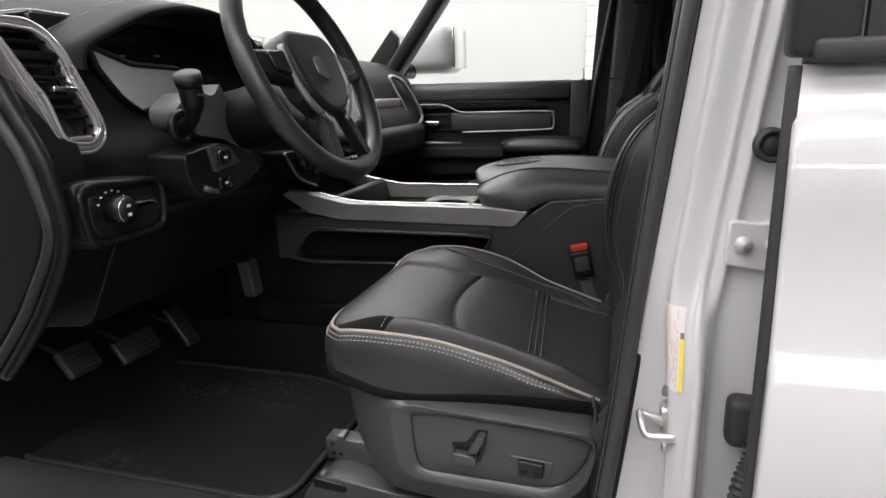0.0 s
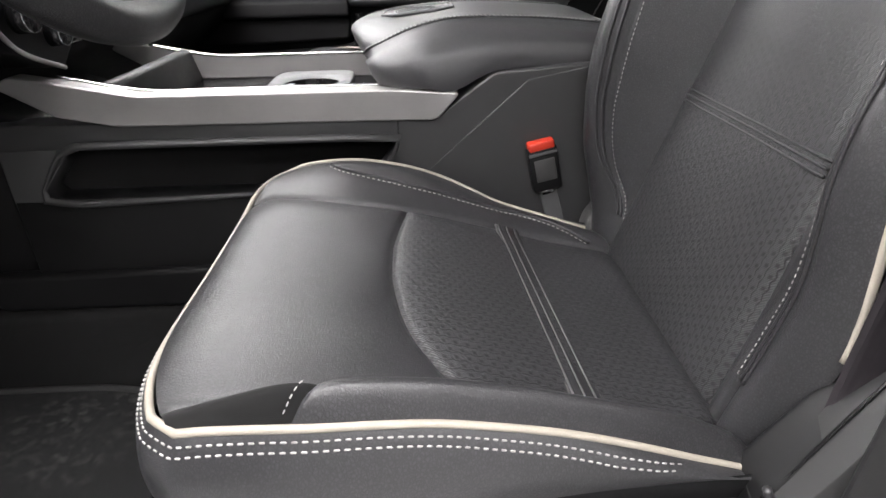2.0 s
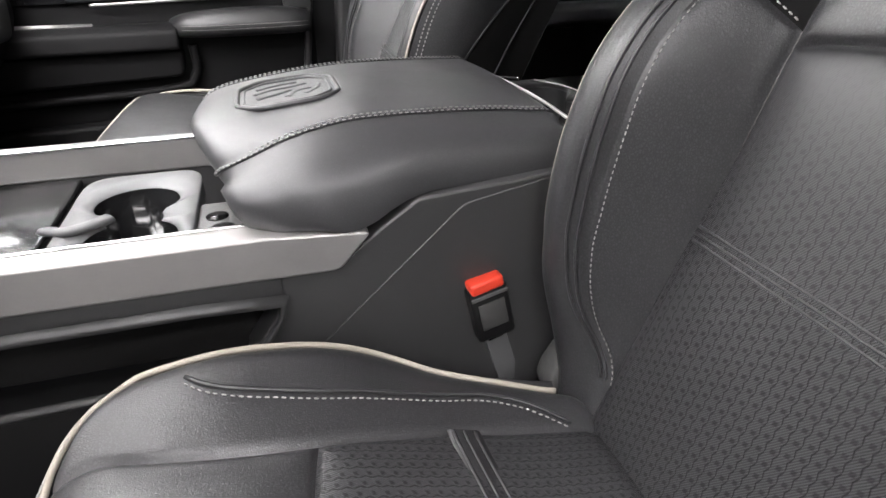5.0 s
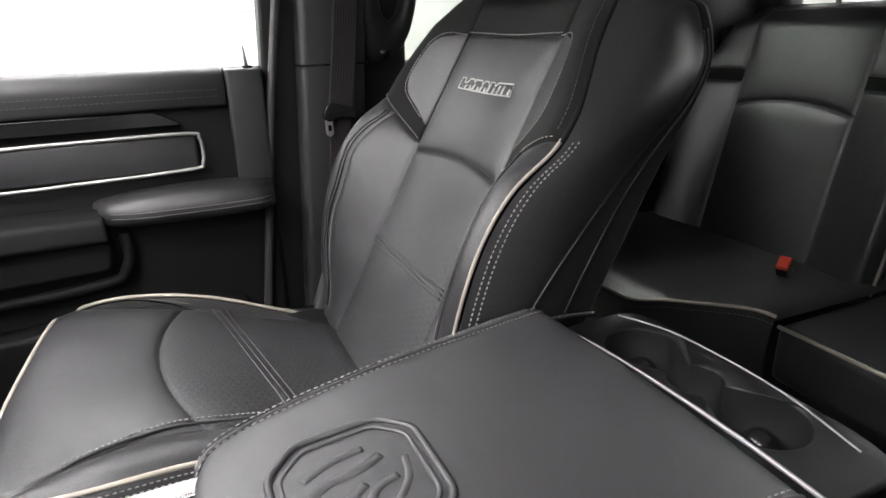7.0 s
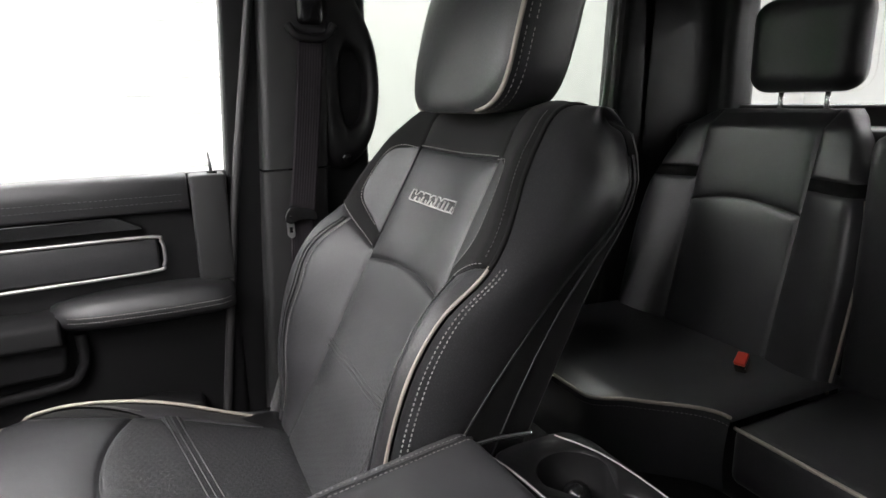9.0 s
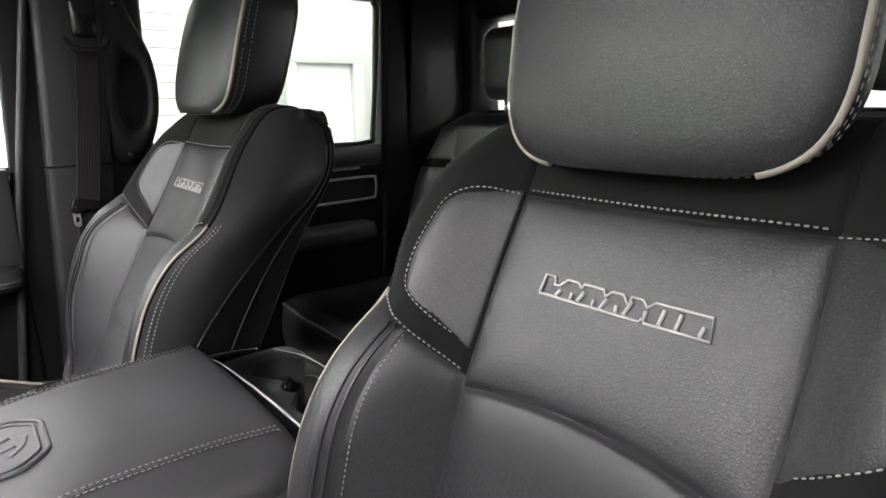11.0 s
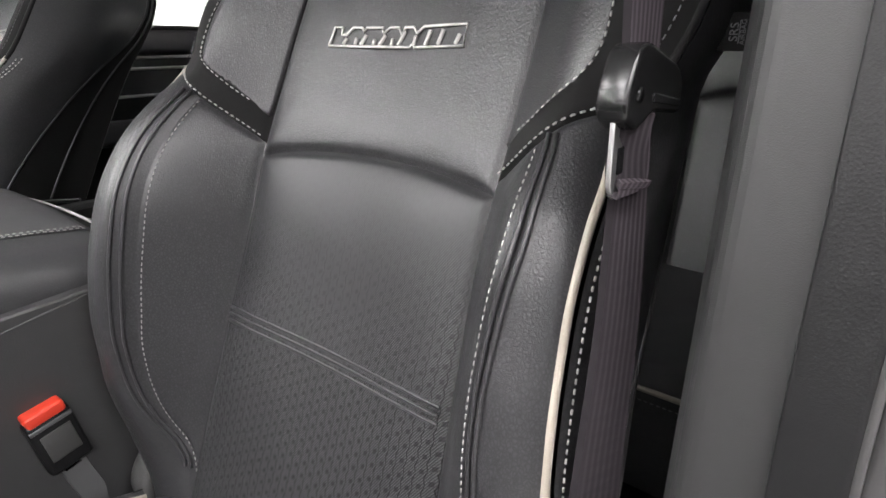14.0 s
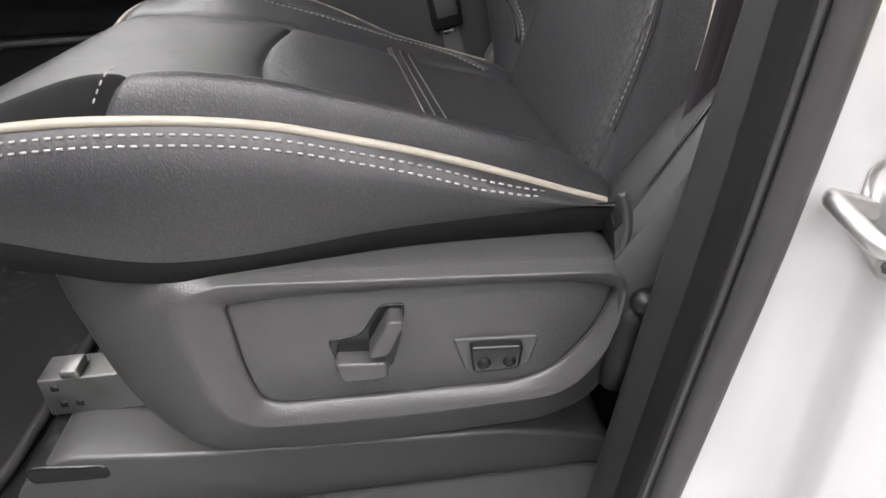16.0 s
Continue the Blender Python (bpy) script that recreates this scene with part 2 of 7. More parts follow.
def car_paint():
    m, nt, b = node_mat("white_car_paint")
    vary(nt, b, (0.52, 0.514, 0.518), 0.03, 3, 0.32, 0.04)
    b.inputs["Coat Weight"].default_value = 1.0
    b.inputs["Coat Roughness"].default_value = 0.06
    n = tex(nt, "ShaderNodeTexNoise", 120, detail=2)
    add_bump(nt, b, n.outputs[0], 0.05, 0.001)
    return m


def glass(name, tint, rough=0.0):
    m, nt, b = node_mat(name)
    b.inputs["Base Color"].default_value = (*tint, 1)
    b.inputs["Transmission Weight"].default_value = 1.0
    b.inputs["Roughness"].default_value = rough
    b.inputs["IOR"].default_value = 1.05
    return m


def glow(name, color, strength):
    m, nt, b = node_mat(name)
    b.inputs["Base Color"].default_value = (*color, 1)
    b.inputs["Emission Color"].default_value = (*color, 1)
    b.inputs["Emission Strength"].default_value = strength
    return m


M_WHITE = car_paint()
M_GLASS = glass("clear_glass", (0.95, 0.97, 0.96))
M_TINT = glass("green_tinted_glass", (0.56, 0.60, 0.56))
M_TUBE = glow("lit_tube", (1.0, 1.0, 1.0), 9.0)
M_THIN = glass("thin_windscreen_glass", (0.97, 0.98, 0.97))
M_COLUMN = moulded("grey_column_plastic", (0.10, 0.10, 0.102), 0.45, 0.4, 700)
# pale grey stands in for the bright room mirrored in the dark lens
M_LENS_REFLECTION = moulded("pale_lens_reflection", (0.42, 0.43, 0.42), 0.12, 0.0, 300)
M_LENS_REFLECTION.node_tree.nodes["Principled BSDF"].inputs["Specular IOR Level"].default_value = 1.0

# ---- building tools ----
def curve1(xs, ys):
    """A smooth function through the given knots."""
    xs, ys = np.array(xs, float), np.array(ys, float)
    d = np.diff(ys) / np.diff(xs)
    m = np.concatenate([[d[0]], (d[:-1] + d[1:]) / 2, [d[-1]]])

    def f(x):
        x = float(min(max(x, xs[0]), xs[-1]))
        k = int(min(max(np.searchsorted(xs, x) - 1, 0), len(xs) - 2))
        h = xs[k + 1] - xs[k]
        t = (x - xs[k]) / h
        return float((2 * t**3 - 3 * t**2 + 1) * ys[k] + (t**3 - 2 * t**2 + t) * h * m[k] + (3 * t**2 - 2 * t**3) * ys[k + 1] + (t**3 - t**2) * h * m[k + 1])
    return f


def smooth(a, b, x):
    t = min(max((x - a) / (b - a), 0.0), 1.0)
    return t * t * (3 - 2 * t)


def spline(points, n=10, closed=False):
    """A dense smooth line through a few points."""
    P = [Vector(p) for p in points]
    out, N = [], len(P)
    for i in range(N if closed else N - 1):
        g = lambda k: P[k % N] if closed else P[min(max(k, 0), N - 1)]
        a, b, c, d = g(i - 1), g(i), g(i + 1), g(i + 2)
        for j in range(n):
            t = j / n
            out.append(0.5 * ((2 * b) + (c - a) * t + (2 * a - 5 * b + 4 * c - d) * t**2 + (3 * b - a - 3 * c + d) * t**3))
    if not closed:
        out.append(P[-1])
    return out


def mesh_of(name, verts, faces, uvs=None, flat=False):
    me = bpy.data.meshes.new(name)
    me.from_pydata([tuple(v) for v in verts], [], faces)
    if uvs is not None:
        layer = me.uv_layers.new(name="UVMap")
        for loop in me.loops:
            layer.data[loop.index].uv = uvs[loop.vertex_index]
    if not flat:
        me.polygons.foreach_set("use_smooth", [True] * len(me.polygons))
    me.update()
    return me


def put(name, data, material, parent=None, label="", kind=""):
    """One mesh object, as a part where a parent is given."""
    if isinstance(data, bmesh.types.BMesh):
        me = bpy.data.meshes.new(name)
        data.to_mesh(me)
        data.free()
        data = me
    if not data.materials:
        data.materials.append(material)
    ob = new(name, data)
    if parent is not None:
        ob.parent = parent
    return tagged(ob, label=label, kind=kind)


def thing(name, label, category, at=(0, 0, 0), group="", kind=""):
    ob = new(name)
    ob.location = at
    ob.empty_display_size = 0.05
    return tagged(ob, label, category, group, kind)


def box(lo, hi, bevel=0.0, seg=2):
    bm = bmesh.new()
    c = [(a + b) / 2 for a, b in zip(lo, hi)]
    s = [abs(b - a) for a, b in zip(lo, hi)]
    bmesh.ops.create_cube(bm, size=1.0, matrix=Matrix.Translation(c) @ Matrix.Diagonal((*s, 1)))
    if bevel > 0:
        bmesh.ops.bevel(bm, geom=bm.edges[:], offset=min(bevel, 0.49 * min(s)), segments=seg, profile=0.5, affect="EDGES")
        for f in bm.faces:
            f.smooth = True
    return bm


def prism(outline, axis, a, b, bevel=0.0, seg=2):
    """An outline of two coordinates, drawn out along the third axis from a to b, with rounded edges."""
    k = "xyz".index(axis)
    bm = bmesh.new()

    def at(p, h):
        q = [p[0], p[1]]
        q.insert(k, h)
        return q
    va = [bm.verts.new(at(p, a)) for p in outline]
    vb = [bm.verts.new(at(p, b)) for p in outline]
    n = len(outline)
    caps = [bm.faces.new(va), bm.faces.new(vb[::-1])]
    for i in range(n):
        bm.faces.new((va[i], vb[i], vb[(i + 1) % n], va[(i + 1) % n]))
    bmesh.ops.recalc_face_normals(bm, faces=bm.faces[:])
    if bevel > 0:
        edges = [e for f in caps for e in f.edges]
        bmesh.ops.bevel(bm, geom=edges, offset=bevel, segments=seg, profile=0.5, affect="EDGES", clamp_overlap=True)
        for f in bm.faces:
            f.smooth = len(f.verts) <= 4
    return bm


def rounded(points, r=0.01, n=5):
    """The outline with its corners rounded; r may be a list."""
    out, N = [], len(points)
    for i, p in enumerate(points):
        p0, p1, p2 = Vector(points[i - 1]), Vector(p), Vector(points[(i + 1) % N])
        rr = r[i] if isinstance(r, (list, tuple)) else r
        a, b = (p0 - p1), (p2 - p1)
        rr = min(rr, 0.49 * a.length, 0.49 * b.length)
        A, B = p1 + a.normalized() * rr, p1 + b.normalized() * rr
        for j in range(n + 1):
            t = j / n
            q = A * (1 - t)**2 + p1 * 2 * t * (1 - t) + B * t**2
            out.append((q.x, q.y))
    return out


def tube(points, r, n=8, closed=False, squash=1.0, caps=True):
    """A round cord along a line of points."""
    P = [Vector(p) for p in points]
    N = len(P)
    verts, faces = [], []
    up = Vector((0.13, 0.21, 0.97)).normalized()
    for i in range(N):
        a = P[i - 1] if (closed or i > 0) else P[i]
        b = P[(i + 1) % N] if (closed or i < N - 1) else P[i]
        d = (b - a).normalized()
        s = d.cross(up)
        if s.length < 1e-4:
            s = d.cross(Vector((1, 0, 0)))
        s.normalize()
        q = s.cross(d)
        rad = r(i / max(N - 1, 1)) if callable(r) else r
        for j in range(n):
            t = 2 * math.pi * j / n
            verts.append(P[i] + s * (rad * math.cos(t)) + q * (rad * squash * math.sin(t)))
    for i in range(N if closed else N - 1):
        for j in range(n):
            k, l = i, (i + 1) % N
            faces.append((k * n + j, k * n + (j + 1) % n, l * n + (j + 1) % n, l * n + j))
    if caps and not closed:
        faces.append(tuple(range(n))[::-1])
        faces.append(tuple((N - 1) * n + j for j in range(n)))
    return mesh_of("cord", verts, faces)


def resample(points, step):
    P = [Vector(p) for p in points]
    out, left = [P[0]], step
    for a, b in zip(P[:-1], P[1:]):
        L = (b - a).length
        pos = 0.0
        while L - pos >= left and L > 0:
            pos += left
            out.append(a.lerp(b, pos / L))
            left = step
        left -= (L - pos)
    return out


def stitches(lines, length=0.0052, gap=0.0022, r=0.0007):
    """Rows of sewn threads along the lines, all in one mesh."""
    verts, faces = [], []
    for line in lines:
        pts = resample(line, (length + gap) / 2)
        for i in range(0, len(pts) - 2, 2):
            a, b = pts[i], pts[i + 1].lerp(pts[i + 2], 0.35)
            d = (b - a)
            if d.length < 1e-5:
                continue
            d.normalize()
            s = d.cross(Vector((0.31, 0.42, 0.85))).normalized()
            q = s.cross(d)
            k = len(verts)
            verts.append(a)
            for c, m in ((a.lerp(b, 0.18), 1.0), (a.lerp(b, 0.82), 1.0)):
                for e in (s, q, -s, -q):
                    verts.append(c + e * r * m)
            verts.append(b)
            for j in range(4):
                j2 = (j + 1) % 4
                faces += [(k, k + 1 + j2, k + 1 + j), (k + 1 + j, k + 1 + j2, k + 5 + j2, k + 5 + j), (k + 9, k + 5 + j, k + 5 + j2)]
    return mesh_of("stitching", verts, faces)


def ease(n):
    return [0.5 - 0.5 * math.cos(math.pi * i / n) for i in range(n + 1)]


def patch(S, u0, u1, v0, v1, nu=30, nv=40, puff=0.004, groove=0.003, sewn=(1, 1, 1, 1), soft=0.014):
    """An upholstered panel on the surface S(u, v, lift), between the curves u0(v), u1(v), v0(s), v1(s); sunk along its sewn edges."""
    verts, uvs, faces = [], [], []
    for t in ease(nv):
        for s in ease(nu):
            va, vb = v0(s), v1(s)
            v = va + (vb - va) * t
            ua, ub = u0(v), u1(v)
            u = ua + (ub - ua) * s
            near = [d for d, on in zip((s * abs(ub - ua), (1 - s) * abs(ub - ua), t * abs(vb - va), (1 - t) * abs(vb - va)), sewn) if on]
            g = min(near) if near else 1.0
            lift = puff * (1 - math.exp(-g / soft)) - groove * math.exp(-(g / 0.0028)**2)
            verts.append(S(u, v, lift))
            uvs.append((u, v))
    for j in range(nv):
        for i in range(nu):
            a = j * (nu + 1) + i
            faces.append((a, a + 1, a + nu + 2, a + nu + 1))
    return mesh_of("panel", verts, faces, uvs)


def inlay(S, outline, lift=0.0016, puff=0.002, rings=8):
    """A sewn-on panel whose edge is the given outline on the surface S."""
    n = len(outline)
    cu, cv = sum(p[0] for p in outline) / n, sum(p[1] for p in outline) / n
    verts, uvs, faces = [S(cu, cv, lift + puff)], [(cu, cv)], []
    for k in range(1, rings + 2):
        q = 1 if k > rings else 1 - (1 - k / rings)**1.7
        for u, v in outline:
            a, b = cu + (u - cu) * q, cv + (v - cv) * q
            verts.append(S(a, b, -0.002 if k > rings else lift + puff * (1 - q**6) - 0.0012 * q**20))
            uvs.append((a, b))
    for j in range(n):
        faces.append((0, 1 + j, 1 + (j + 1) % n))
        for k in range(rings):
            a, b = 1 + k * n + j, 1 + k * n + (j + 1) % n
            faces.append((a, a + n, b + n, b))
    return mesh_of("panel", verts, faces, uvs)


def strap(points, width, sides, thick=0.0016):
    """A flat woven strap along a line; sides gives the direction of its width at each point."""
    verts, uvs, faces, run = [], [], [], 0.0
    P = [Vector(p) for p in points]
    for i, p in enumerate(P):
        if i:
            run += (p - P[i - 1]).length
        d = (P[min(i + 1, len(P) - 1)] - P[max(i - 1, 0)]).normalized()
        s = Vector(sides[min(i, len(sides) - 1)])
        s = (s - d * s.dot(d)).normalized()
        n = d.cross(s)
        for a, b in ((-1, -1), (-0.85, 1), (0.85, 1), (1, -1)):
            verts.append(p + s * (a * width / 2) + n * (b * thick / 2))
            uvs.append((a * width / 2, run))
    for i in range(len(P) - 1):
        for j in range(4):
            a, b = i * 4 + j, i * 4 + (j + 1) % 4
            faces.append((a, b, b + 4, a + 4))
    faces += [(3, 2, 1, 0), tuple(len(verts) - 4 + j for j in range(4))]
    return mesh_of("strap", verts, faces, uvs, flat=True)


def ring_plate(inner, outer, z_in, z_out, drop, wall_in=0.9):
    """A raised plate round a well: outer and inner outlines have the same count."""
    n = len(inner)
    c = Vector((sum(p[0] for p in inner) / n, sum(p[1] for p in inner) / n))
    rows = []
    rows.append([(p[0], p[1], z_out - 0.02) for p in outer])
    rows.append([(p[0], p[1], z_out - 0.002) for p in outer])
    lerp2 = lambda p, q, t: (p[0] + (q[0] - p[0]) * t, p[1] + (q[1] - p[1]) * t)
    rows.append([(*lerp2(q, p, 0.06), z_out) for p, q in zip(inner, outer)])
    rows.append([(*lerp2(q, p, 0.90), z_in) for p, q in zip(inner, outer)])
    rows.append([(p[0], p[1], z_in - 0.003) for p in inner])
    verts, faces = [v for row in rows for v in row], []
    for k in range(len(rows) - 1):
        for j in range(n):
            a, b = k * n + j, k * n + (j + 1) % n
            faces.append((a, b, b + n, a + n))
    return mesh_of("plate", verts, faces)


def well(inner, z, drop, shrink=0.9):
    n = len(inner)
    cx, cy = sum(p[0] for p in inner) / n, sum(p[1] for p in inner) / n
    rows = [[(p[0], p[1], z) for p in inner], [(cx + (p[0] - cx) * shrink, cy + (p[1] - cy) * shrink, z - drop) for p in inner]]
    verts, faces = [v for r in rows for v in r], []
    for j in range(n):
        faces.append((j, (j + 1) % n, n + (j + 1) % n, n + j))
    faces.append(tuple(range(n, 2 * n)))
    me = mesh_of("well", verts, faces)
    me.polygons[len(me.polygons) - 1].use_smooth = False
    return me


def const(c):
    return lambda *_: c

# ---- the showroom ----
X0, X1, Y0, Y1 = -9.0, 8.0, -9.0, 5.2
put("ground", box((X0, Y0, -0.2), (X1, Y1, 0.0)), M_CONCRETE, kind="structure", label="pale polished concrete showroom floor")
put("ceiling", box((X0, Y0, CEILING), (X1, Y1, CEILING + 0.2)), M_PLASTER, kind="structure", label="white painted showroom ceiling")
put("wall_front", box((X0 - 0.2, Y0, 0), (X0, Y1, CEILING)), M_PLASTER, kind="structure", label="white painted wall")
put("wall_rear", box((X1, Y0, 0), (X1 + 0.2, Y1, CEILING)), M_PLASTER, kind="structure", label="white painted wall")
put("wall_driver_side", box((X0, Y0 - 0.2, 0), (X1, Y0, CEILING)), M_GREY_WALL, kind="structure", label="grey painted wall")
put("wall_passenger_side", box((X0, Y1, 0), (X1, Y1 + 0.2, CEILING)), M_PLASTER, kind="structure", label="white painted wall")
for lx, ly in LAMPS:
    fixture = thing("ceiling_lamp", "long white ceiling lamp with bright tubes", "lamp", (lx, ly, CEILING), "ceiling lamps")
    put("housing", box((-1.35, -0.29, -0.10), (1.35, 0.29, 0.0), 0.02), M_PLASTER, fixture)
    for k in (-0.15, 0.15):
        put("tube", tube([(-1.28, k, -0.125), (1.28, k, -0.125)], 0.02, 10), M_TUBE, fixture, "bright lit tube")


def sectional_door(name, x0, x1, y, z1, axis):
    """A roll-up door of narrow white ribbed panels."""
    d = thing(name, "white roll-up garage door of narrow ribbed panels", "garage door")
    z, h = 0.02, 0.145
    shared = None
    while z < z1:
        if shared is None:
            lo, hi = ((x0, -0.03, 0.0), (x1, 0.0, h - 0.005)) if axis == "y" else ((-0.03, x0, 0.0), (0.0, x1, h - 0.008))
            ob = put("panel", box(lo, hi, 0.006), M_SLAT, d)
            shared = ob.data
        else:
            ob = put("panel", shared, M_SLAT, d)
        ob.location = (0, y, z) if axis == "y" else (y, 0, z)
        z += h
    return d


sectional_door("garage_door", -0.3, 1.7, Y1 - 0.01, 3.6, "y")
sectional_door("garage_door", -3.6, 1.6, X1 - 0.01, 3.6, "x")
alcove = thing("wall_recess", "shallow white doorway recess in the wall", "recess", (3.03, Y1, 0), kind="structure")
put("jamb", box((-0.45, -0.10, 0), (-0.33, 0.0, 2.1), 0.004), M_PLASTER, alcove)
put("jamb", box((0.33, -0.10, 0), (0.45, 0.0, 2.1), 0.004), M_PLASTER, alcove)
put("lintel", box((-0.45, -0.10, 2.1), (0.45, 0.0, 2.22), 0.004), M_PLASTER, alcove)
put("leaf", box((-0.33, -0.03, 0), (0.33, 0.0, 2.1), 0.004), M_SLAT, alcove)
banner = put("green_vehicle_panel", box((-6.4, 1.2, 0.0), (-5.6, 3.62, 2.62), 0.2, 4), M_GREEN)
tagged(banner, "bright green bodywork of a vehicle parked ahead", "vehicle")

# ---- the cab shell ----
cab = thing("cab_shell", "white crew cab body with black seals and grey pillar trim", "vehicle body", kind="structure")
FLOOR = 0.86
put("cab_floor", box((-1.25, -0.86, FLOOR - 0.06), (1.36, 0.98, FLOOR)), M_CARPET, cab, "dark carpet")
put("firewall", box((-1.30, -0.86, FLOOR), (-1.18, 0.98, 1.5)), M_CARPET, cab)
put("roof", box((-0.44, -0.86, 2.10), (1.38, 0.98, 2.16), 0.03, 3), M_ROOF, cab, "grey headliner")
put("rear_wall_lower", box((1.29, -0.95, FLOOR), (1.36, 1.05, 1.645), 0.01), M_PLASTIC, cab)
put("rear_wall_upper", box((1.25, -0.95, 1.925), (1.36, 1.05, 2.16), 0.02), M_PLASTIC, cab)
put("rear_post", box((1.24, 0.80, 1.5), (1.36, 1.05, 2.0), 0.03, 3), M_PLASTIC, cab)
put("rear_post", box((1.24, -0.95, 1.5), (1.36, -0.80, 2.0), 0.03, 3), M_PLASTIC, cab)
put("rear_window", box((1.30, -0.82, 1.62), (1.305, 0.82, 1.95)), M_GLASS, cab, "clear rear window")


def pillar(name, a, b, w, d, material, bev=0.02):
    """A post from a to b, w along the car and d across it."""
    bm = bmesh.new()
    rows = []
    for p in (a, b):
        rows.append([bm.verts.new((p[0] + sx * w / 2, p[1] + sy * d / 2, p[2])) for sx, sy in ((-1, -1), (1, -1), (1, 1), (-1, 1))])
    for j in range(4):
        bm.faces.new((rows[0][j], rows[0][(j + 1) % 4], rows[1][(j + 1) % 4], rows[1][j]))
    bm.faces.new(rows[0][::-1])
    bm.faces.new(rows[1])
    bmesh.ops.bevel(bm, geom=bm.edges[:], offset=bev, segments=3, profile=0.5, affect="EDGES")
    for f in bm.faces:
        f.smooth = True
    return put(name, bm, material, cab)


# B-pillar on the driver's side: white shut face, seal, grey trim
ridge_y = curve1([0.70, 1.10, 1.23, 1.28, 1.33, 1.40, 1.60, 2.10], [-0.893, -0.891, -0.888, -0.878, -0.862, -0.857, -0.856, -0.852])
face_x = curve1([0.70, 1.10, 1.20, 1.25, 1.30, 1.40, 2.10], [0.110, 0.109, 0.107, 0.103, 0.100, 0.108, 0.190])
LEAN_BACK = 0.115


def shut_face(q, z, lift=0.0):
    """The pillar's pressed white face: q runs from the seal over the ridge into the hinge channel."""
    ry, fx = ridge_y(z), face_x(z)
    ln = LEAN_BACK * (z - 1.30)
    up = max(0.0, ln)
    dx, dy = 0.011, 0.006
    pts = [(0.096 + ln, -0.828), (fx + 0.004, -0.838), (0.5 * (fx + up) + 0.058, (ry - 0.842) / 2), (0.1255 + up, ry + 0.006), (0.131 + up, ry), (0.138 + up, ry + 0.002), (0.146 + up, -0.864), (0.158 + up, -0.860), (0.20 + up, -0.868), (0.27 + up, -0.872)]
    pts = pts[:1] + [(a + dx, b + dy) for a, b in pts[1:]]
    k = min(int(q), len(pts) - 2)
    f = q - k
    g = lambda i: Vector((*pts[min(max(i, 0), len(pts) - 1)], 0))
    a, b, c, d = g(k - 1), g(k), g(k + 1), g(k + 2)
    p = 0.5 * ((2 * b) + (c - a) * f + (2 * a - 5 * b + 4 * c - d) * f**2 + (3 * b - a - 3 * c + d) * f**3)
    p.z = z
    return p + Vector((-0.88, -0.47, 0)) * lift


verts, faces = [], []
zs, qs = np.linspace(0.72, 2.1, 90), np.linspace(0, 9, 55)
for z in zs:
    verts += [shut_face(q, z) for q in qs] + [Vector((0.36, -0.80, z)), Vector((0.115 + LEAN_BACK * (z - 1.30), -0.80, z))]
m = len(qs) + 2
for i in range(len(zs) - 1):
    for j in range(m):
        a, b = i * m + j, i * m + (j + 1) % m
        faces.append((a, b, b + m, a + m))
put("pillar_shut_face", mesh_of("shut_face", verts, faces), M_WHITE, cab, "glossy white painted pillar")


def leaning(outline, z0, z1):
    """A prism along the pillar, which leans back towards its top."""
    bm = prism(outline, "z", z0, z1)
    # outline of the painted reflection, not of the whole lens
    for v in bm.verts:
        v.co.x += LEAN_BACK * (v.co.z - 1.30)
    return bm


seal_in = lambda z: 0.2 + 0.8 * smooth(1.13, 1.40, z)


def seal_at(x, y, z):
    """A point of the door seal's section: the seal draws in towards the cab above the seat."""
    return Vector((x + LEAN_BACK * (z - 1.30) - 0.0045 * seal_in(z), y + 0.0115 * seal_in(z), z))


seal_z = np.linspace(0.80, 2.08, 40)
put("door_seal", tube([seal_at(0.092, -0.838, z) for z in seal_z], 0.0078, 14), M_SEAL, cab, "black rubber door seal")
lip = rounded([(0.0805, -0.8075), (0.0805, -0.830), (0.0845, -0.834), (0.105, -0.834), (0.105, -0.8075)], 0.0015, 3)
nl = len(lip)
put("seal_lip", mesh_of("seal_lip", [seal_at(a, b, z) for z in seal_z for a, b in lip], [(i * nl + k, i * nl + (k + 1) % nl, (i + 1) * nl + (k + 1) % nl, (i + 1) * nl + k) for i in range(39) for k in range(nl)]), M_PLASTIC, cab)
put("seal_bead", tube([seal_at(0.083, -0.8325, z) for z in seal_z], 0.0018, 8), M_SEAL, cab)
upper_trim = rounded([(0.083, -0.806), (0.083, -0.766), (0.20, -0.757), (0.30, -0.761), (0.30, -0.80), (0.10, -0.806)], [0.003, 0.010, 0.02, 0.01, 0.01, 0.004], 5)
lower_trim = rounded([(0.083, -0.806), (0.084, -0.764), (0.1145, -0.752), (0.21, -0.742), (0.30, -0.746), (0.30, -0.80), (0.10, -0.806)], [0.003, 0.010, 0.012, 0.02, 0.01, 0.01, 0.004], 5)
put("pillar_trim_upper", leaning(upper_trim, 1.5455, 2.08), M_PILLAR, cab, "grey grained upper pillar trim")
put("pillar_trim_lower", leaning(lower_trim, 0.86, 1.5405), M_PILLAR, cab, "grey grained lower pillar trim")
put("pillar_core", leaning([(0.092, -0.806), (0.092, -0.775), (0.29, -0.775), (0.29, -0.806)], 0.86, 2.08), M_PLASTIC, cab)
put("sill", box((-1.2, -0.93, 0.72), (1.6, -0.80, FLOOR + 0.015), 0.012, 3), M_WHITE, cab)
put("sill_plate", box((-1.15, -0.845, FLOOR), (0.07, -0.72, FLOOR + 0.03), 0.012, 3), M_BASE, cab, "black plastic sill plate")
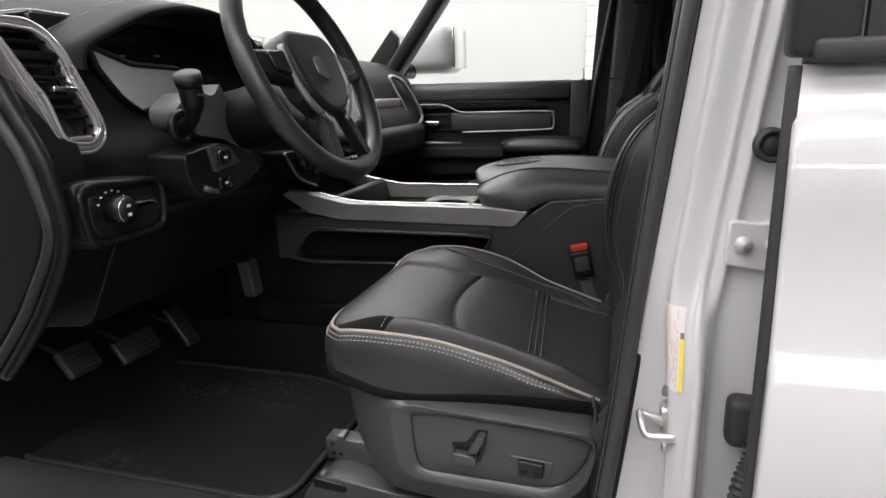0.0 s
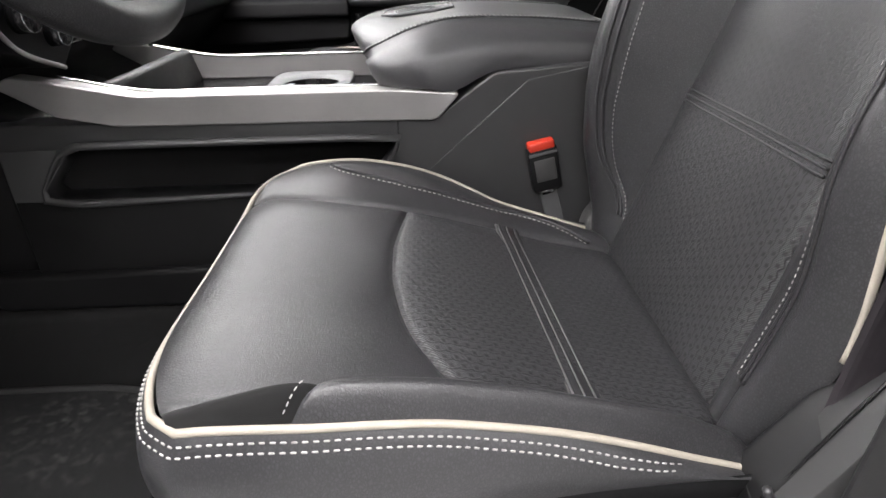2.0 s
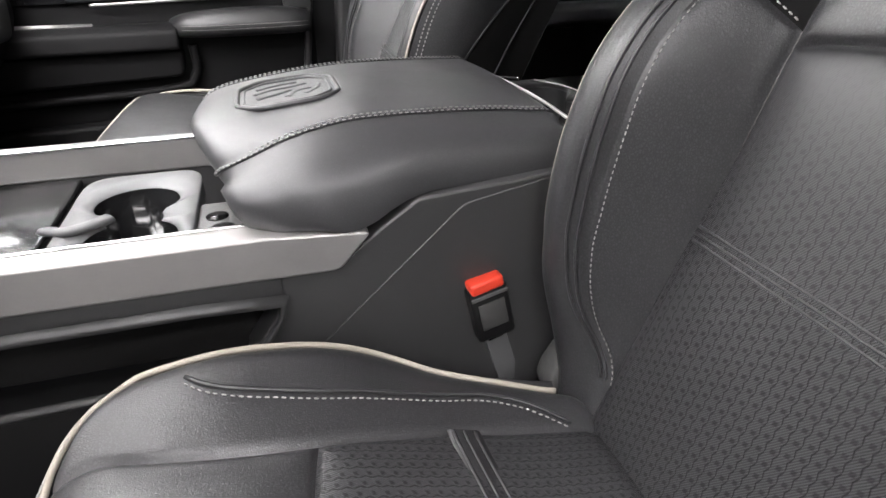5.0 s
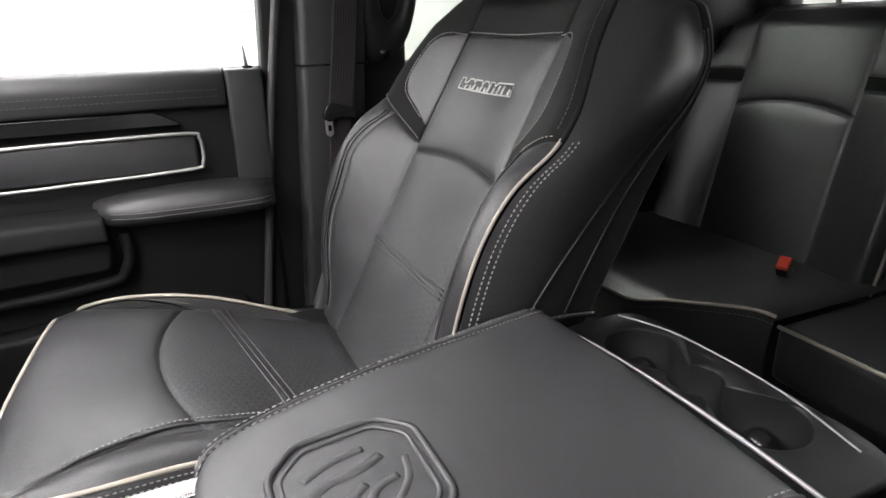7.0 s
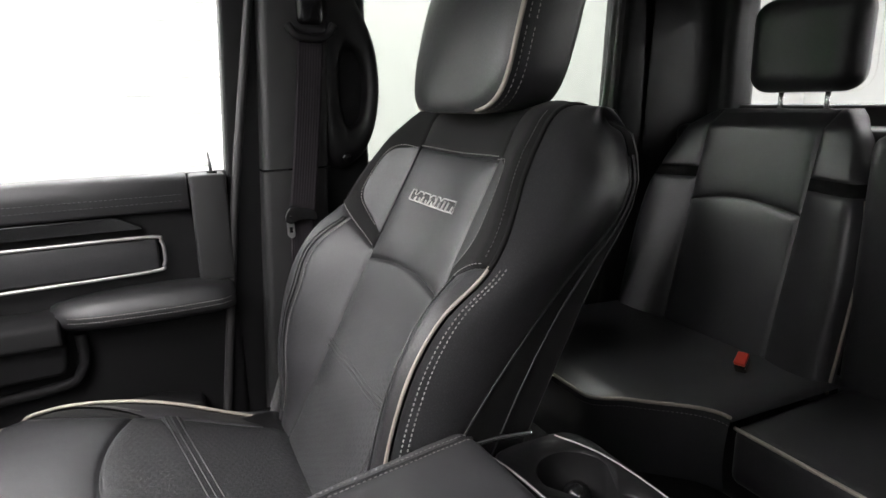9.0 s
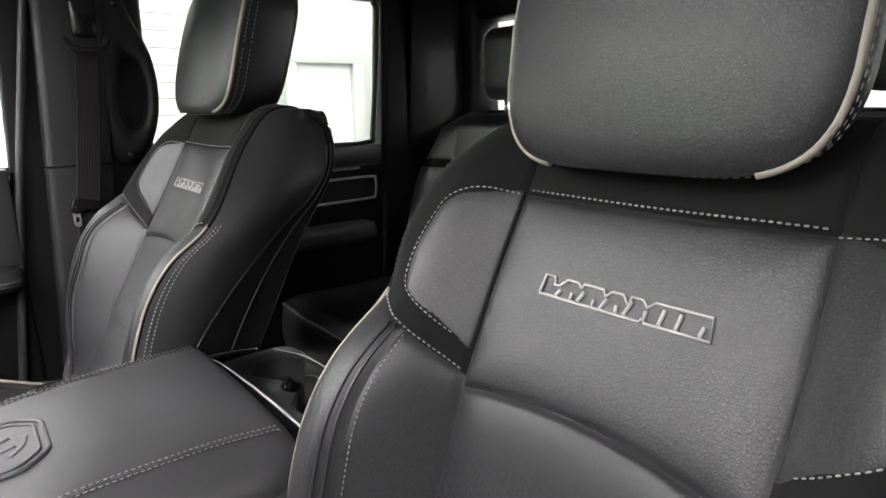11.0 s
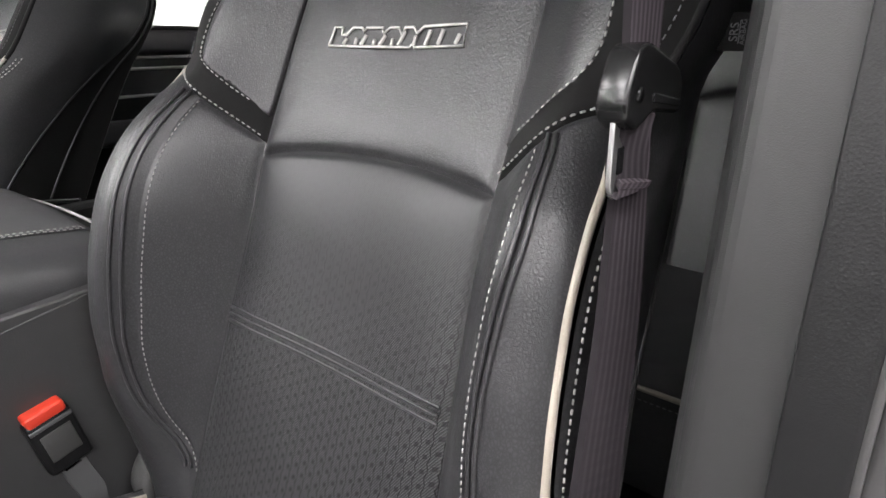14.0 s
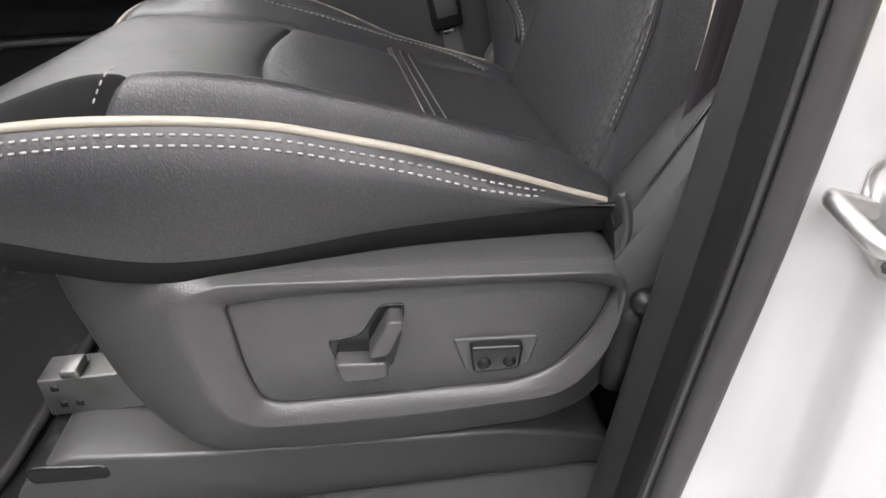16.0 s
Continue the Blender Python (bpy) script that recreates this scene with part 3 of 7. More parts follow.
# B-pillar and door post on the passenger's side
pillar("pillar_trim", (-0.005 + 0.05, 0.87, 0.9), (0.12, 0.87, 2.08), 0.13, 0.10, M_PILLAR, 0.015)
pillar("pillar_trim", (0.17, 0.90, 0.9), (0.20, 0.90, 2.08), 0.14, 0.06, M_PLASTIC, 0.02)
put("trim_gap", box((0.0205, 0.8190, 1.5510), (0.1525, 0.921, 1.5545)), M_GLOSS, cab)
put("door_seal", tube(spline([(-0.100, 0.846, 1.00), (-0.066, 0.846, 1.26), (-0.038, 0.846, 1.469), (-0.020, 0.847, 1.58), (0.050, 0.850, 2.00)], 8), 0.0085, 10), M_SEAL, cab, "grey rubber door seal")
pillar("door_post", (-0.035, 0.895, 0.9), (0.035, 0.885, 2.08), 0.09, 0.05, M_PLASTIC, 0.006)
pillar("windscreen_post", (-0.83, 0.86, 1.55), (-0.40, 0.82, 2.1), 0.07, 0.10, M_PLASTIC, 0.02)
pillar("windscreen_post", (-1.02, -0.83, 1.50), (-0.45, -0.78, 2.1), 0.07, 0.08, M_PLASTIC, 0.02)
pillar("rear_door_post", (0.93, 0.90, 0.9), (1.00, 0.90, 2.1), 0.12, 0.08, M_PLASTIC, 0.02)
put("quarter_trim", box((0.97, 0.86, 0.9), (1.30, 0.97, 2.1), 0.03, 3), M_PLASTIC, cab)
put("quarter_trim", box((0.97, -0.95, 0.9), (1.30, -0.84, 2.1), 0.03, 3), M_PLASTIC, cab)
put("roof_rail", box((-0.6, 0.83, 2.0), (1.36, 0.97, 2.12), 0.03, 3), M_PLASTIC, cab)
put("roof_rail", box((-0.6, -0.93, 2.0), (1.36, -0.80, 2.12), 0.03, 3), M_PLASTIC, cab)

# ---- rear door on the driver's side ----
rdoor = thing("rear_side_door", "closed glossy white rear truck door with black window trim", "car door")
rdoor.location = (0.022, 0, 0.021)
prof = []
for z, y in ((0.75, -0.945), (0.95, -0.96), (1.15, -0.963), (1.271, -0.960), (1.278, -0.952), (1.40, -0.950), (1.462, -0.946), (1.469, -0.938), (1.506, -0.935)):
    prof.append((y, z))
skin = [(p[0], p[1]) for p in prof] + [(-0.91, 1.506), (-0.91, 0.75)]
put("outer_skin", prism(skin, "x", 0.163, 1.15, 0.005, 3), M_WHITE, rdoor, "glossy white door skin")
put("belt_moulding", box((0.170, -0.948, 1.506), (1.15, -0.915, 1.523), 0.004), M_RUBBER, rdoor)
put("window_glass", box((0.205, -0.935, 1.517), (1.1, -0.928, 2.0)), M_PILLAR, rdoor, "dark window frame cover")
put("window_frame", box((0.156, -0.945, 1.511), (0.200, -0.915, 2.02), 0.006), M_PILLAR, rdoor)
put("edge_seal", tube(spline([(0.163, -0.942, 0.78), (0.161, -0.945, 1.10), (0.160, -0.945, 1.28), (0.161, -0.938, 1.42), (0.163, -0.932, 1.505)], 8), 0.0052, 8), M_RUBBER, rdoor)
put("inner_seal", tube([(0.185, -0.905, z) for z in np.linspace(0.8, 1.6, 16)], 0.012, 8), M_RUBBER, rdoor)
put("inner_panel", box((0.30, -0.908, 0.9), (1.1, -0.86, 1.50), 0.02), M_PLASTIC, rdoor)

# ---- front seats ----
BACK_X = lambda z: 0.125 + 0.43 * (z - 1.285)
TH = math.atan(0.43)
back_curve_x = curve1([1.05, 1.10, 1.60, 1.635, 1.660, 1.685, 1.71, 1.74], [BACK_X(1.05), BACK_X(1.10), 0.2605, 0.277, 0.298, 0.325, 0.355, 0.39])
back_curve_z = curve1([1.05, 1.10, 1.60, 1.635, 1.660, 1.685, 1.71, 1.74], [1.05, 1.10, 1.60, 1.632, 1.648, 1.654, 1.648, 1.63])
crest_lift = curve1([1.05, 1.12, 1.16, 1.22, 1.27, 1.32, 1.37, 1.42, 1.47, 1.53, 1.60, 1.66, 1.74], [-0.01, 0.0, 0.012, 0.042, 0.060, 0.073, 0.078, 0.070, 0.045, 0.036, 0.026, 0.012, 0.0])
half_back = curve1([1.05, 1.12, 1.16, 1.22, 1.30, 1.40, 1.484, 1.54, 1.58, 1.62, 1.65, 1.68, 1.74], [0.19, 0.205, 0.222, 0.236, 0.241, 0.240, 0.236, 0.226, 0.214, 0.196, 0.180, 0.170, 0.160])
INSERT = curve1([1.05, 1.15, 1.29, 1.42, 1.60, 1.74], [0.135, 0.130, 0.127, 0.125, 0.120, 0.118])
cush_mid = curve1([-0.36, -0.335, -0.30, -0.24, -0.18, -0.10, -0.02, 0.06, 0.12], [1.165, 1.186, 1.194, 1.190, 1.182, 1.162, 1.140, 1.125, 1.118])
cush_edge = curve1([-0.36, -0.33, -0.29, -0.20, -0.10, 0.0, 0.05, 0.12], [1.175, 1.190, 1.198, 1.198, 1.180, 1.142, 1.122, 1.11])
half_out = curve1([-0.36, -0.30, -0.20, -0.10, 0.0, 0.05, 0.12], [0.252, 0.257, 0.256, 0.250, 0.240, 0.230, 0.22])
half_in = curve1([-0.36, -0.33, -0.30, -0.25, -0.16, -0.06, 0.02, 0.12], [0.150, 0.185, 0.208, 0.221, 0.214, 0.198, 0.19, 0.185])
ins_out = curve1([-0.36, -0.30, -0.25, -0.20, -0.12, -0.04, 0.05, 0.12], [0.232, 0.230, 0.218, 0.205, 0.193, 0.182, 0.155, 0.135])
ins_in = curve1([-0.36, -0.30, -0.25, -0.20, -0.12, -0.04, 0.05, 0.12], [0.175, 0.190, 0.168, 0.150, 0.138, 0.125, 0.100, 0.09])
front_x = curve1([-0.26, -0.205, -0.08, 0.07, 0.15, 0.215], [-0.296, -0.308, -0.326, -0.338, -0.334, -0.30])
const_zero = lambda v: 0.0
SHAPES = {
    -1: dict(lift_in=crest_lift, lift_out=crest_lift, hb_in=half_back, hb_out=half_back, insert=INSERT, set_back=const_zero, back_z=back_curve_z, mid=cush_mid, edge_in=cush_edge, edge_out=cush_edge, half_out=half_out, half_in=half_in, ins_out=ins_out, ins_in=ins_in, front=front_x),
    1: dict(
        lift_in=curve1([1.05, 1.12, 1.16, 1.202, 1.228, 1.254, 1.28, 1.306, 1.332, 1.359, 1.385, 1.411, 1.437, 1.461, 1.487, 1.53, 1.60, 1.66, 1.74], [-0.01, 0.012, 0.034, 0.060, 0.071, 0.082, 0.090, 0.096, 0.099, 0.099, 0.094, 0.085, 0.071, 0.056, 0.045, 0.040, 0.028, 0.012, 0.0]),
        lift_out=curve1([1.05, 1.13, 1.194, 1.225, 1.256, 1.287, 1.322, 1.355, 1.385, 1.415, 1.44, 1.465, 1.50, 1.55, 1.60, 1.66, 1.74], [0.0, 0.010, 0.014, 0.020, 0.031, 0.043, 0.050, 0.052, 0.053, 0.048, 0.038, 0.031, 0.032, 0.031, 0.026, 0.012, 0.0]),
        hb_in=curve1([1.05, 1.12, 1.16, 1.20, 1.25, 1.30, 1.36, 1.437, 1.461, 1.484, 1.51, 1.54, 1.56, 1.58, 1.60, 1.62, 1.64, 1.66, 1.68, 1.74], [0.190, 0.203, 0.214, 0.2236, 0.2232, 0.2195, 0.2165, 0.216, 0.216, 0.218, 0.225, 0.228, 0.227, 0.223, 0.215, 0.204, 0.191, 0.180, 0.172, 0.165]),
        hb_out=curve1([1.05, 1.12, 1.16, 1.20, 1.23, 1.30, 1.36, 1.40, 1.43, 1.45, 1.475, 1.50, 1.53, 1.56, 1.59, 1.61, 1.625, 1.64, 1.66, 1.68, 1.74], [0.185, 0.200, 0.212, 0.221, 0.221, 0.217, 0.213, 0.212, 0.210, 0.207, 0.210, 0.222, 0.230, 0.228, 0.220, 0.211, 0.200, 0.186, 0.173, 0.166, 0.160]),
        insert=curve1([1.05, 1.09, 1.18, 1.27, 1.36, 1.41, 1.46, 1.50, 1.55, 1.60, 1.74], [0.147, 0.144, 0.137, 0.1305, 0.125, 0.125, 0.126, 0.1265, 0.125, 0.1225, 0.120]),
        set_back=curve1([1.05, 1.13, 1.20, 1.27, 1.33, 1.42, 1.50, 1.74], [-0.022, -0.018, -0.013, -0.008, -0.005, 0.001, 0.0, 0.0]),
        back_z=curve1([1.05, 1.10, 1.60, 1.635, 1.660, 1.685, 1.71, 1.74], [1.05, 1.10, 1.60, 1.629, 1.641, 1.645, 1.638, 1.618]),
        mid=curve1([-0.36, -0.345, -0.33, -0.30, -0.24, -0.18, -0.10, -0.05, -0.02, 0.06, 0.12], [1.168, 1.184, 1.191, 1.194, 1.189, 1.1775, 1.152, 1.1345, 1.124, 1.106, 1.100]),
        edge_in=curve1([-0.36, -0.33, -0.308, -0.273, -0.234, -0.198, -0.164, -0.13, -0.098, -0.067, -0.033, 0.002, 0.04, 0.12], [1.180, 1.203, 1.207, 1.211, 1.209, 1.2017, 1.1915, 1.178, 1.1634, 1.150, 1.140, 1.131, 1.121, 1.108]),
        edge_out=curve1([-0.36, -0.33, -0.302, -0.261, -0.223, -0.186, -0.15, -0.115, -0.08, -0.044, -0.008, 0.028, 0.065, 0.12], [1.172, 1.190, 1.203, 1.208, 1.2077, 1.2034, 1.1955, 1.184, 1.1726, 1.160, 1.1465, 1.1326, 1.120, 1.107]),
        half_out=curve1([-0.36, -0.302, -0.261, -0.223, -0.186, -0.15, -0.115, -0.08, -0.044, 0.0, 0.065, 0.12], [0.248, 0.253, 0.2565, 0.2573, 0.252, 0.2445, 0.237, 0.231, 0.227, 0.224, 0.220, 0.215]),
        half_in=curve1([-0.36, -0.33, -0.308, -0.273, -0.234, -0.198, -0.164, -0.13, -0.098, -0.067, -0.033, 0.002, 0.04, 0.12], [0.125, 0.160, 0.181, 0.189, 0.197, 0.2035, 0.209, 0.2105, 0.2056, 0.196, 0.187, 0.1785, 0.170, 0.160]),
        ins_out=curve1([-0.36, -0.30, -0.26, -0.22, -0.18, -0.14, -0.10, -0.03, 0.04, 0.12], [0.234, 0.232, 0.228, 0.221, 0.2125, 0.2055, 0.200, 0.190, 0.172, 0.156]),
        ins_in=curve1([-0.36, -0.32, -0.28, -0.236, -0.19, -0.146, -0.10, -0.055, 0.0, 0.12], [0.098, 0.113, 0.106, 0.101, 0.103, 0.110, 0.1165, 0.122, 0.1237, 0.124]),
        front=curve1([-0.26, -0.222, -0.188, -0.15, -0.05, 0.03, 0.095, 0.129, 0.16, 0.181, 0.215], [-0.300, -0.321, -0.333, -0.340, -0.341, -0.343, -0.345, -0.340, -0.324, -0.304, -0.27])),
}


def front_seat(name, yc, dx, side, label, back_pose=None, cushion_pose=None):
    """A bucket seat; side is +1 where the car's middle lies on its +y side."""
    seat = thing(name, label, "car seat", (dx, yc, 0))
    fwd = Vector((-math.cos(TH), 0, math.sin(TH)))
    DV = -0.0035 if side > 0 else 0.0

    wide = lambda v: 0.016 * smooth(1.14, 1.24, v) * (1 - smooth(1.50, 1.58, v)) if side < 0 else 0.0
    G = SHAPES[side]
    INS, back_z, front_at, half_i, ins_i, ins_o = G["insert"], G["back_z"], G["front"], G["half_in"], G["ins_in"], G["ins_out"]
    HB = lambda v, sg: (G["hb_in"](v) if sg > 0 else G["hb_out"](v)) + (wide(v) if sg > 0 else 0.0)

    def SB(w, v, lift):
        a = abs(w)
        ins, hb = INS(v), HB(v, w)
        crest = G["lift_in"](v) if w > 0 else G["lift_out"](v)
        if side > 0:
            span = 0.034 if w < 0 else 0.022
            edge = max(0.0, a - (hb - span)) / span
            f = smooth(ins - 0.008, ins + 0.058, a) * crest - (0.020 if w < 0 else 0.010) * edge**2.2
            f += G["set_back"](v)
        else:
            edge = max(0.0, a - (hb - 0.022)) / 0.022
            f = smooth(ins - 0.012, hb - 0.004, a) * crest - 0.010 * edge**2.2
            f += 0.008 * math.exp(-((v - 1.27) / 0.08)**2) * (1 - smooth(0.05, 0.14, a))
        f -= 0.006 * (1 - smooth(0, ins, a)) * smooth(1.12, 1.25, v)
        if v > 1.60:
            f *= max(0.0, 1 - (v - 1.60) / 0.10)
        top = smooth(1.60, 1.66, v) * (0.012 * math.exp(-((a - 0.14) / 0.05)**2))
        return Vector((back_curve_x(v), side * w, back_z(v) + top)) + fwd * (f + lift)

    HO = G["half_out"] if side > 0 else (lambda x: min(half_out(x), half_in(x) + 0.032))

    def SC(w, x, lift):
        a = abs(w)
        ho = HO(x) if w < 0 else half_i(x)
        io = min(ins_o(x), ho - 0.02) if w < 0 else ins_i(x)
        k = smooth(io - 0.02, ho, a)
        mid = G["mid"](x)
        z = mid + ((G["edge_out"] if w < 0 else G["edge_in"])(x) - mid) * k
        z += ((0.017 if side > 0 else -0.003) if w < 0 else 0.005) * math.sin(math.pi * min(max((a - io + 0.012) / (ho - io + 0.012), 0), 1)**(2.3 if w < 0 else 1.0)) * smooth(-0.32, -0.22, x) * (1 - smooth(0.0, 0.09, x))
        edge = max(0.0, a - (ho - 0.016)) / 0.016
        if w < 0 and side < 0:
            z -= 0.014 * k
        if w > 0 and side < 0:
            z -= 0.010 * smooth(-0.15, -0.04, x) * k
        z -= 0.030 * smooth(0.045, 0.10, x)**1.5
        return Vector((x, side * w, z - (0.008 if w < 0 and side > 0 else 0.005) * edge**2 + lift))

    line = lambda S, f, a, b, n=60, lift=0.001: [S(*f(a + (b - a) * i / n), lift) for i in range(n + 1)]

    # backrest
    back = new("backrest")
    back.parent = seat
    tagged(back, "black leather backrest with suede shoulders and cream piping")
    seam_hi = lambda s: (1.4345 if side > 0 else 1.4305) - 0.0125 * (2 * s - 1)**2
    LOW = 1.290 if side > 0 else 1.285
    seam_lo = const(LOW)
    inL, inR = (lambda v: -INS(v)), (lambda v: INS(v))
    put("upper_panel", patch(SB, inL, inR, seam_hi, const(1.593 + DV), 40, 40, 0.005), M_LEATHER, back, "smooth black leather panel")
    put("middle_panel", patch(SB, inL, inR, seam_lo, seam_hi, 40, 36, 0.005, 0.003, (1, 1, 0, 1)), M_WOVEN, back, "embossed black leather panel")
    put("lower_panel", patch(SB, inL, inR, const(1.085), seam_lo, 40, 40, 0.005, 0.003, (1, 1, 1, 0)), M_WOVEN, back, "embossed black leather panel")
    put("yoke", patch(SB, inL, inR, const(1.593 + DV), const(1.74), 40, 24, 0.003, sewn=(1, 1, 1, 0)), M_SUEDE, back, "black suede yoke")
    low = lambda s: 1.430 + 0.047 * s
    # seam between the bolster's face and its edge band
    band_out = curve1([1.05, 1.13, 1.19, 1.235, 1.28, 1.33, 1.39, 1.449, 1.475], [0.180, 0.182, 0.190, 0.203, 0.208, 0.204, 0.206, 0.190, 0.182])
    band_in = curve1([1.05, 1.13, 1.158, 1.19, 1.23, 1.275, 1.32, 1.36, 1.41, 1.449, 1.475], [0.135, 0.136, 0.143, 0.178, 0.2005, 0.207, 0.207, 0.204, 0.194, 0.182, 0.175])
    if side > 0:
        band_in = curve1([1.05, 1.15, 1.17, 1.189, 1.215, 1.244, 1.276, 1.342, 1.404, 1.432, 1.475], [0.137, 0.138, 0.148, 0.161, 0.168, 0.1695, 0.168, 0.166, 0.167, 0.167, 0.166])
        band_out = curve1([1.05, 1.129, 1.194, 1.225, 1.256, 1.322, 1.355, 1.40, 1.44, 1.475], [0.162, 0.163, 0.166, 0.171, 0.173, 0.1725, 0.174, 0.178, 0.173, 0.165])
    for sg in (1, -1):
        out = lambda v, sg=sg: HB(v, sg)
        band = (lambda v: band_in(v) + wide(v)) if sg > 0 else band_out
        flip = lambda f, sg=sg: (lambda v: sg * f(v))
        fr = (band(1.452) - INS(1.44)) / (out(1.465) - INS(1.44))
        put("bolster_face", patch(SB, flip(INS), flip(band), const(1.10), lambda s, fr=fr: 1.431 + 0.047 * fr * s, 24, 60, 0.005), M_LEATHER, back, "black leather bolster")
        put("bolster_edge", patch(SB, flip(band), flip(out), const(1.10), lambda s, fr=fr: 1.431 + 0.047 * (fr + (1 - fr) * s), 14, 60, 0.003, sewn=(1, 0, 0, 1)), M_LEATHER, back, "black leather bolster edge")
        put("shoulder", patch(SB, flip(INS), flip(out), low, const(1.74), 34, 60, 0.003, sewn=(1, 0, 1, 0)), M_SUEDE, back, "black suede shoulder")
        I = lambda z: sg * (INS(z) + 0.001)
        ear = [(I(1.5945), 1.5945)] + [(sg * w, z) for w, z in spline2([(0.135, 1.5945), (0.154, 1.5932), (0.171, 1.587), (0.184, 1.573), (0.191, 1.552), (0.195, 1.530), (0.196, 1.508), (0.191, 1.492), (0.179, 1.480), (0.157, 1.468), (0.135, 1.459)])] + [(I(1.456), 1.456)] + [(I(1.456 + 0.0171 * k), 1.456 + 0.0171 * k) for k in range(1, 8)]
        ear = [(w, z + DV) for w, z in ear]
        put("ear_panel", inlay(SB, ear), M_LEATHER, back, "black leather inlay")
        rim = ear[:42]
        edge = [(w - sg * 0.004 * smooth(0.135, 0.170, abs(w)), z - 0.0035 * smooth(1.56, 1.585, z) + 0.0035 * (1 - smooth(1.475, 1.505, z))) for w, z in rim]
        put("stitching", stitches([[SB(w, z, 0.0042) for w, z in edge]], 0.0040, 0.0014, 0.0006), M_THREAD, back)
        lowline = [SB(sg * (INS(1.44) + (out(1.48) - INS(1.44)) * s), 1.430 + 0.047 * s + 0.0042, 0.0022) for s in np.linspace(0.02, 0.97, 40)]
        put("stitching", stitches([lowline], 0.0040, 0.0014, 0.0007), M_THREAD, back)
        put("stitching", stitches([[SB(sg * (band(v) + o), v, 0.0028) for v in np.linspace(1.150, 1.452, 80)] for o in (-0.0045,)], 0.0036, 0.0016, 0.00055), M_THREAD, back)
        for o in (0.0035, 0.009):
            put("seam_bead", tube([SB(sg * (band(v) + o), v, 0.0022) for v in np.linspace(1.150, 1.455, 60)], 0.0017, 6), M_LEATHER, back)
        put("piping", tube([SB(sg * (HB(v, sg) + (0.001 if side < 0 and sg < 0 else -0.002)), v, -0.004 if side < 0 and sg < 0 else 0.0008) for v in np.linspace(1.205, 1.478, 60)], 0.0030 if side > 0 else 0.0022, 8), M_PIPING, back, "cream piping")
        put("seam_bead", tube([SB(sg * (HB(v, sg) - 0.0015), v, 0.0) for v in np.linspace(1.475, 1.725, 50)], 0.0032, 8), M_SUEDE, back)
        put("stitching", stitches([[SB(sg * (HB(v, sg) - 0.007), v, 0.0042) for v in np.linspace(1.485, 1.655, 60)]], 0.0036, 0.0016, 0.00045), M_CUP, back)
        # side, drawn back from the crest
        depth = curve1([1.05, 1.15, 1.218, 1.40, 1.527, 1.60, 1.66, 1.74], [0.10, 0.125, 0.135, 0.150, 0.152, 0.125, 0.085, 0.02])

        def side_at(q, v, lift, sg=sg):
            a = SB(sg * HB(v, sg), v, 0.0)
            back_x = back_curve_x(v) + depth(v)
            p = a.copy()
            p.x = a.x + (back_x - a.x) * q
            p.z = a.z + 0.05 * q * smooth(1.10, 1.4, v) - 0.05 * q * smooth(1.56, 1.66, v)
            p.y += sg * side * (0.014 * math.sin(math.pi * min(q * 1.25, 1.0)) - 0.02 * q * q + lift)
            return p
        cut = lambda v: max(0.06, min(0.95, 0.30 + 0.62 * smooth(1.22, 1.53, v)))
        put("side_panel", patch(side_at, const(0.0), cut, const(1.10), const(1.74), 20, 60, 0.002, 0.002, sewn=(0, 1, 0, 0)), M_LEATHER_SIDE, back, "smooth black leather side")
        put("side_shell", patch(side_at, cut, const(1.0), const(1.10), const(1.74), 14, 60, 0.001, 0.002, sewn=(1, 0, 0, 0)), M_SUEDE, back, "black side shell")
        for qf in (0.0, 0.55):
            put("seam_bead", tube([side_at(cut(v) + (1 - cut(v)) * qf, v, 0.0012) for v in np.linspace(1.13, 1.55, 50)], 0.0014, 6), M_LEATHER_SIDE, back)
        put("stitching", stitches([[side_at(0.052 + o, v, 0.0032) for v in np.linspace(1.205, 1.478, 80)] for o in ((-0.022,) if side > 0 else (-0.010, 0.024))], 0.0040, 0.0014, 0.0008), M_THREAD, back)
    put("stitching", stitches([[SB(w, z, 0.0022) for w in np.linspace(-0.117, 0.117, 50)] for z in (1.5960 + DV,)], 0.0040, 0.0012, 0.0008), M_THREAD, back)
    for dz, up_ in ((-0.0052, 0.0044), (0.0, 0.0047), (0.0052, 0.0044)):
        put("seam_bead", tube([SB(w, LOW + dz, up_) for w in np.linspace(-0.123, 0.123, 30)], 0.0014, 6), M_LEATHER, back)

    def rear_at(s, v, lift):
        a, b = SB(-HB(v, -1), v, 0), SB(HB(v, 1), v, 0)
        p = a.lerp(b, s)
        p.x = back_curve_x(v) + depth(v)
        p.z += 0.05 * smooth(1.10, 1.4, v) - 0.05 * smooth(1.56, 1.66, v)
        p.y *= 0.93
        return p
    put("rear_shell", patch(rear_at, const(0), const(1), const(1.10), const(1.74), 10, 30, 0, 0), M_SHIELD, back)

    # trim-level badge: outlined block of pale thread shapes
    badge = new("badge")
    badge.parent = seat
    tagged(badge, "pale embroidered badge of plain block shapes")
    base_v, hgt, wid = 1.5236 + DV, 0.0150, 0.143
    q = lambda s, t: SB(side * (0.5 - s) * wid, base_v + (t - 0.5) * hgt, 0.0060)
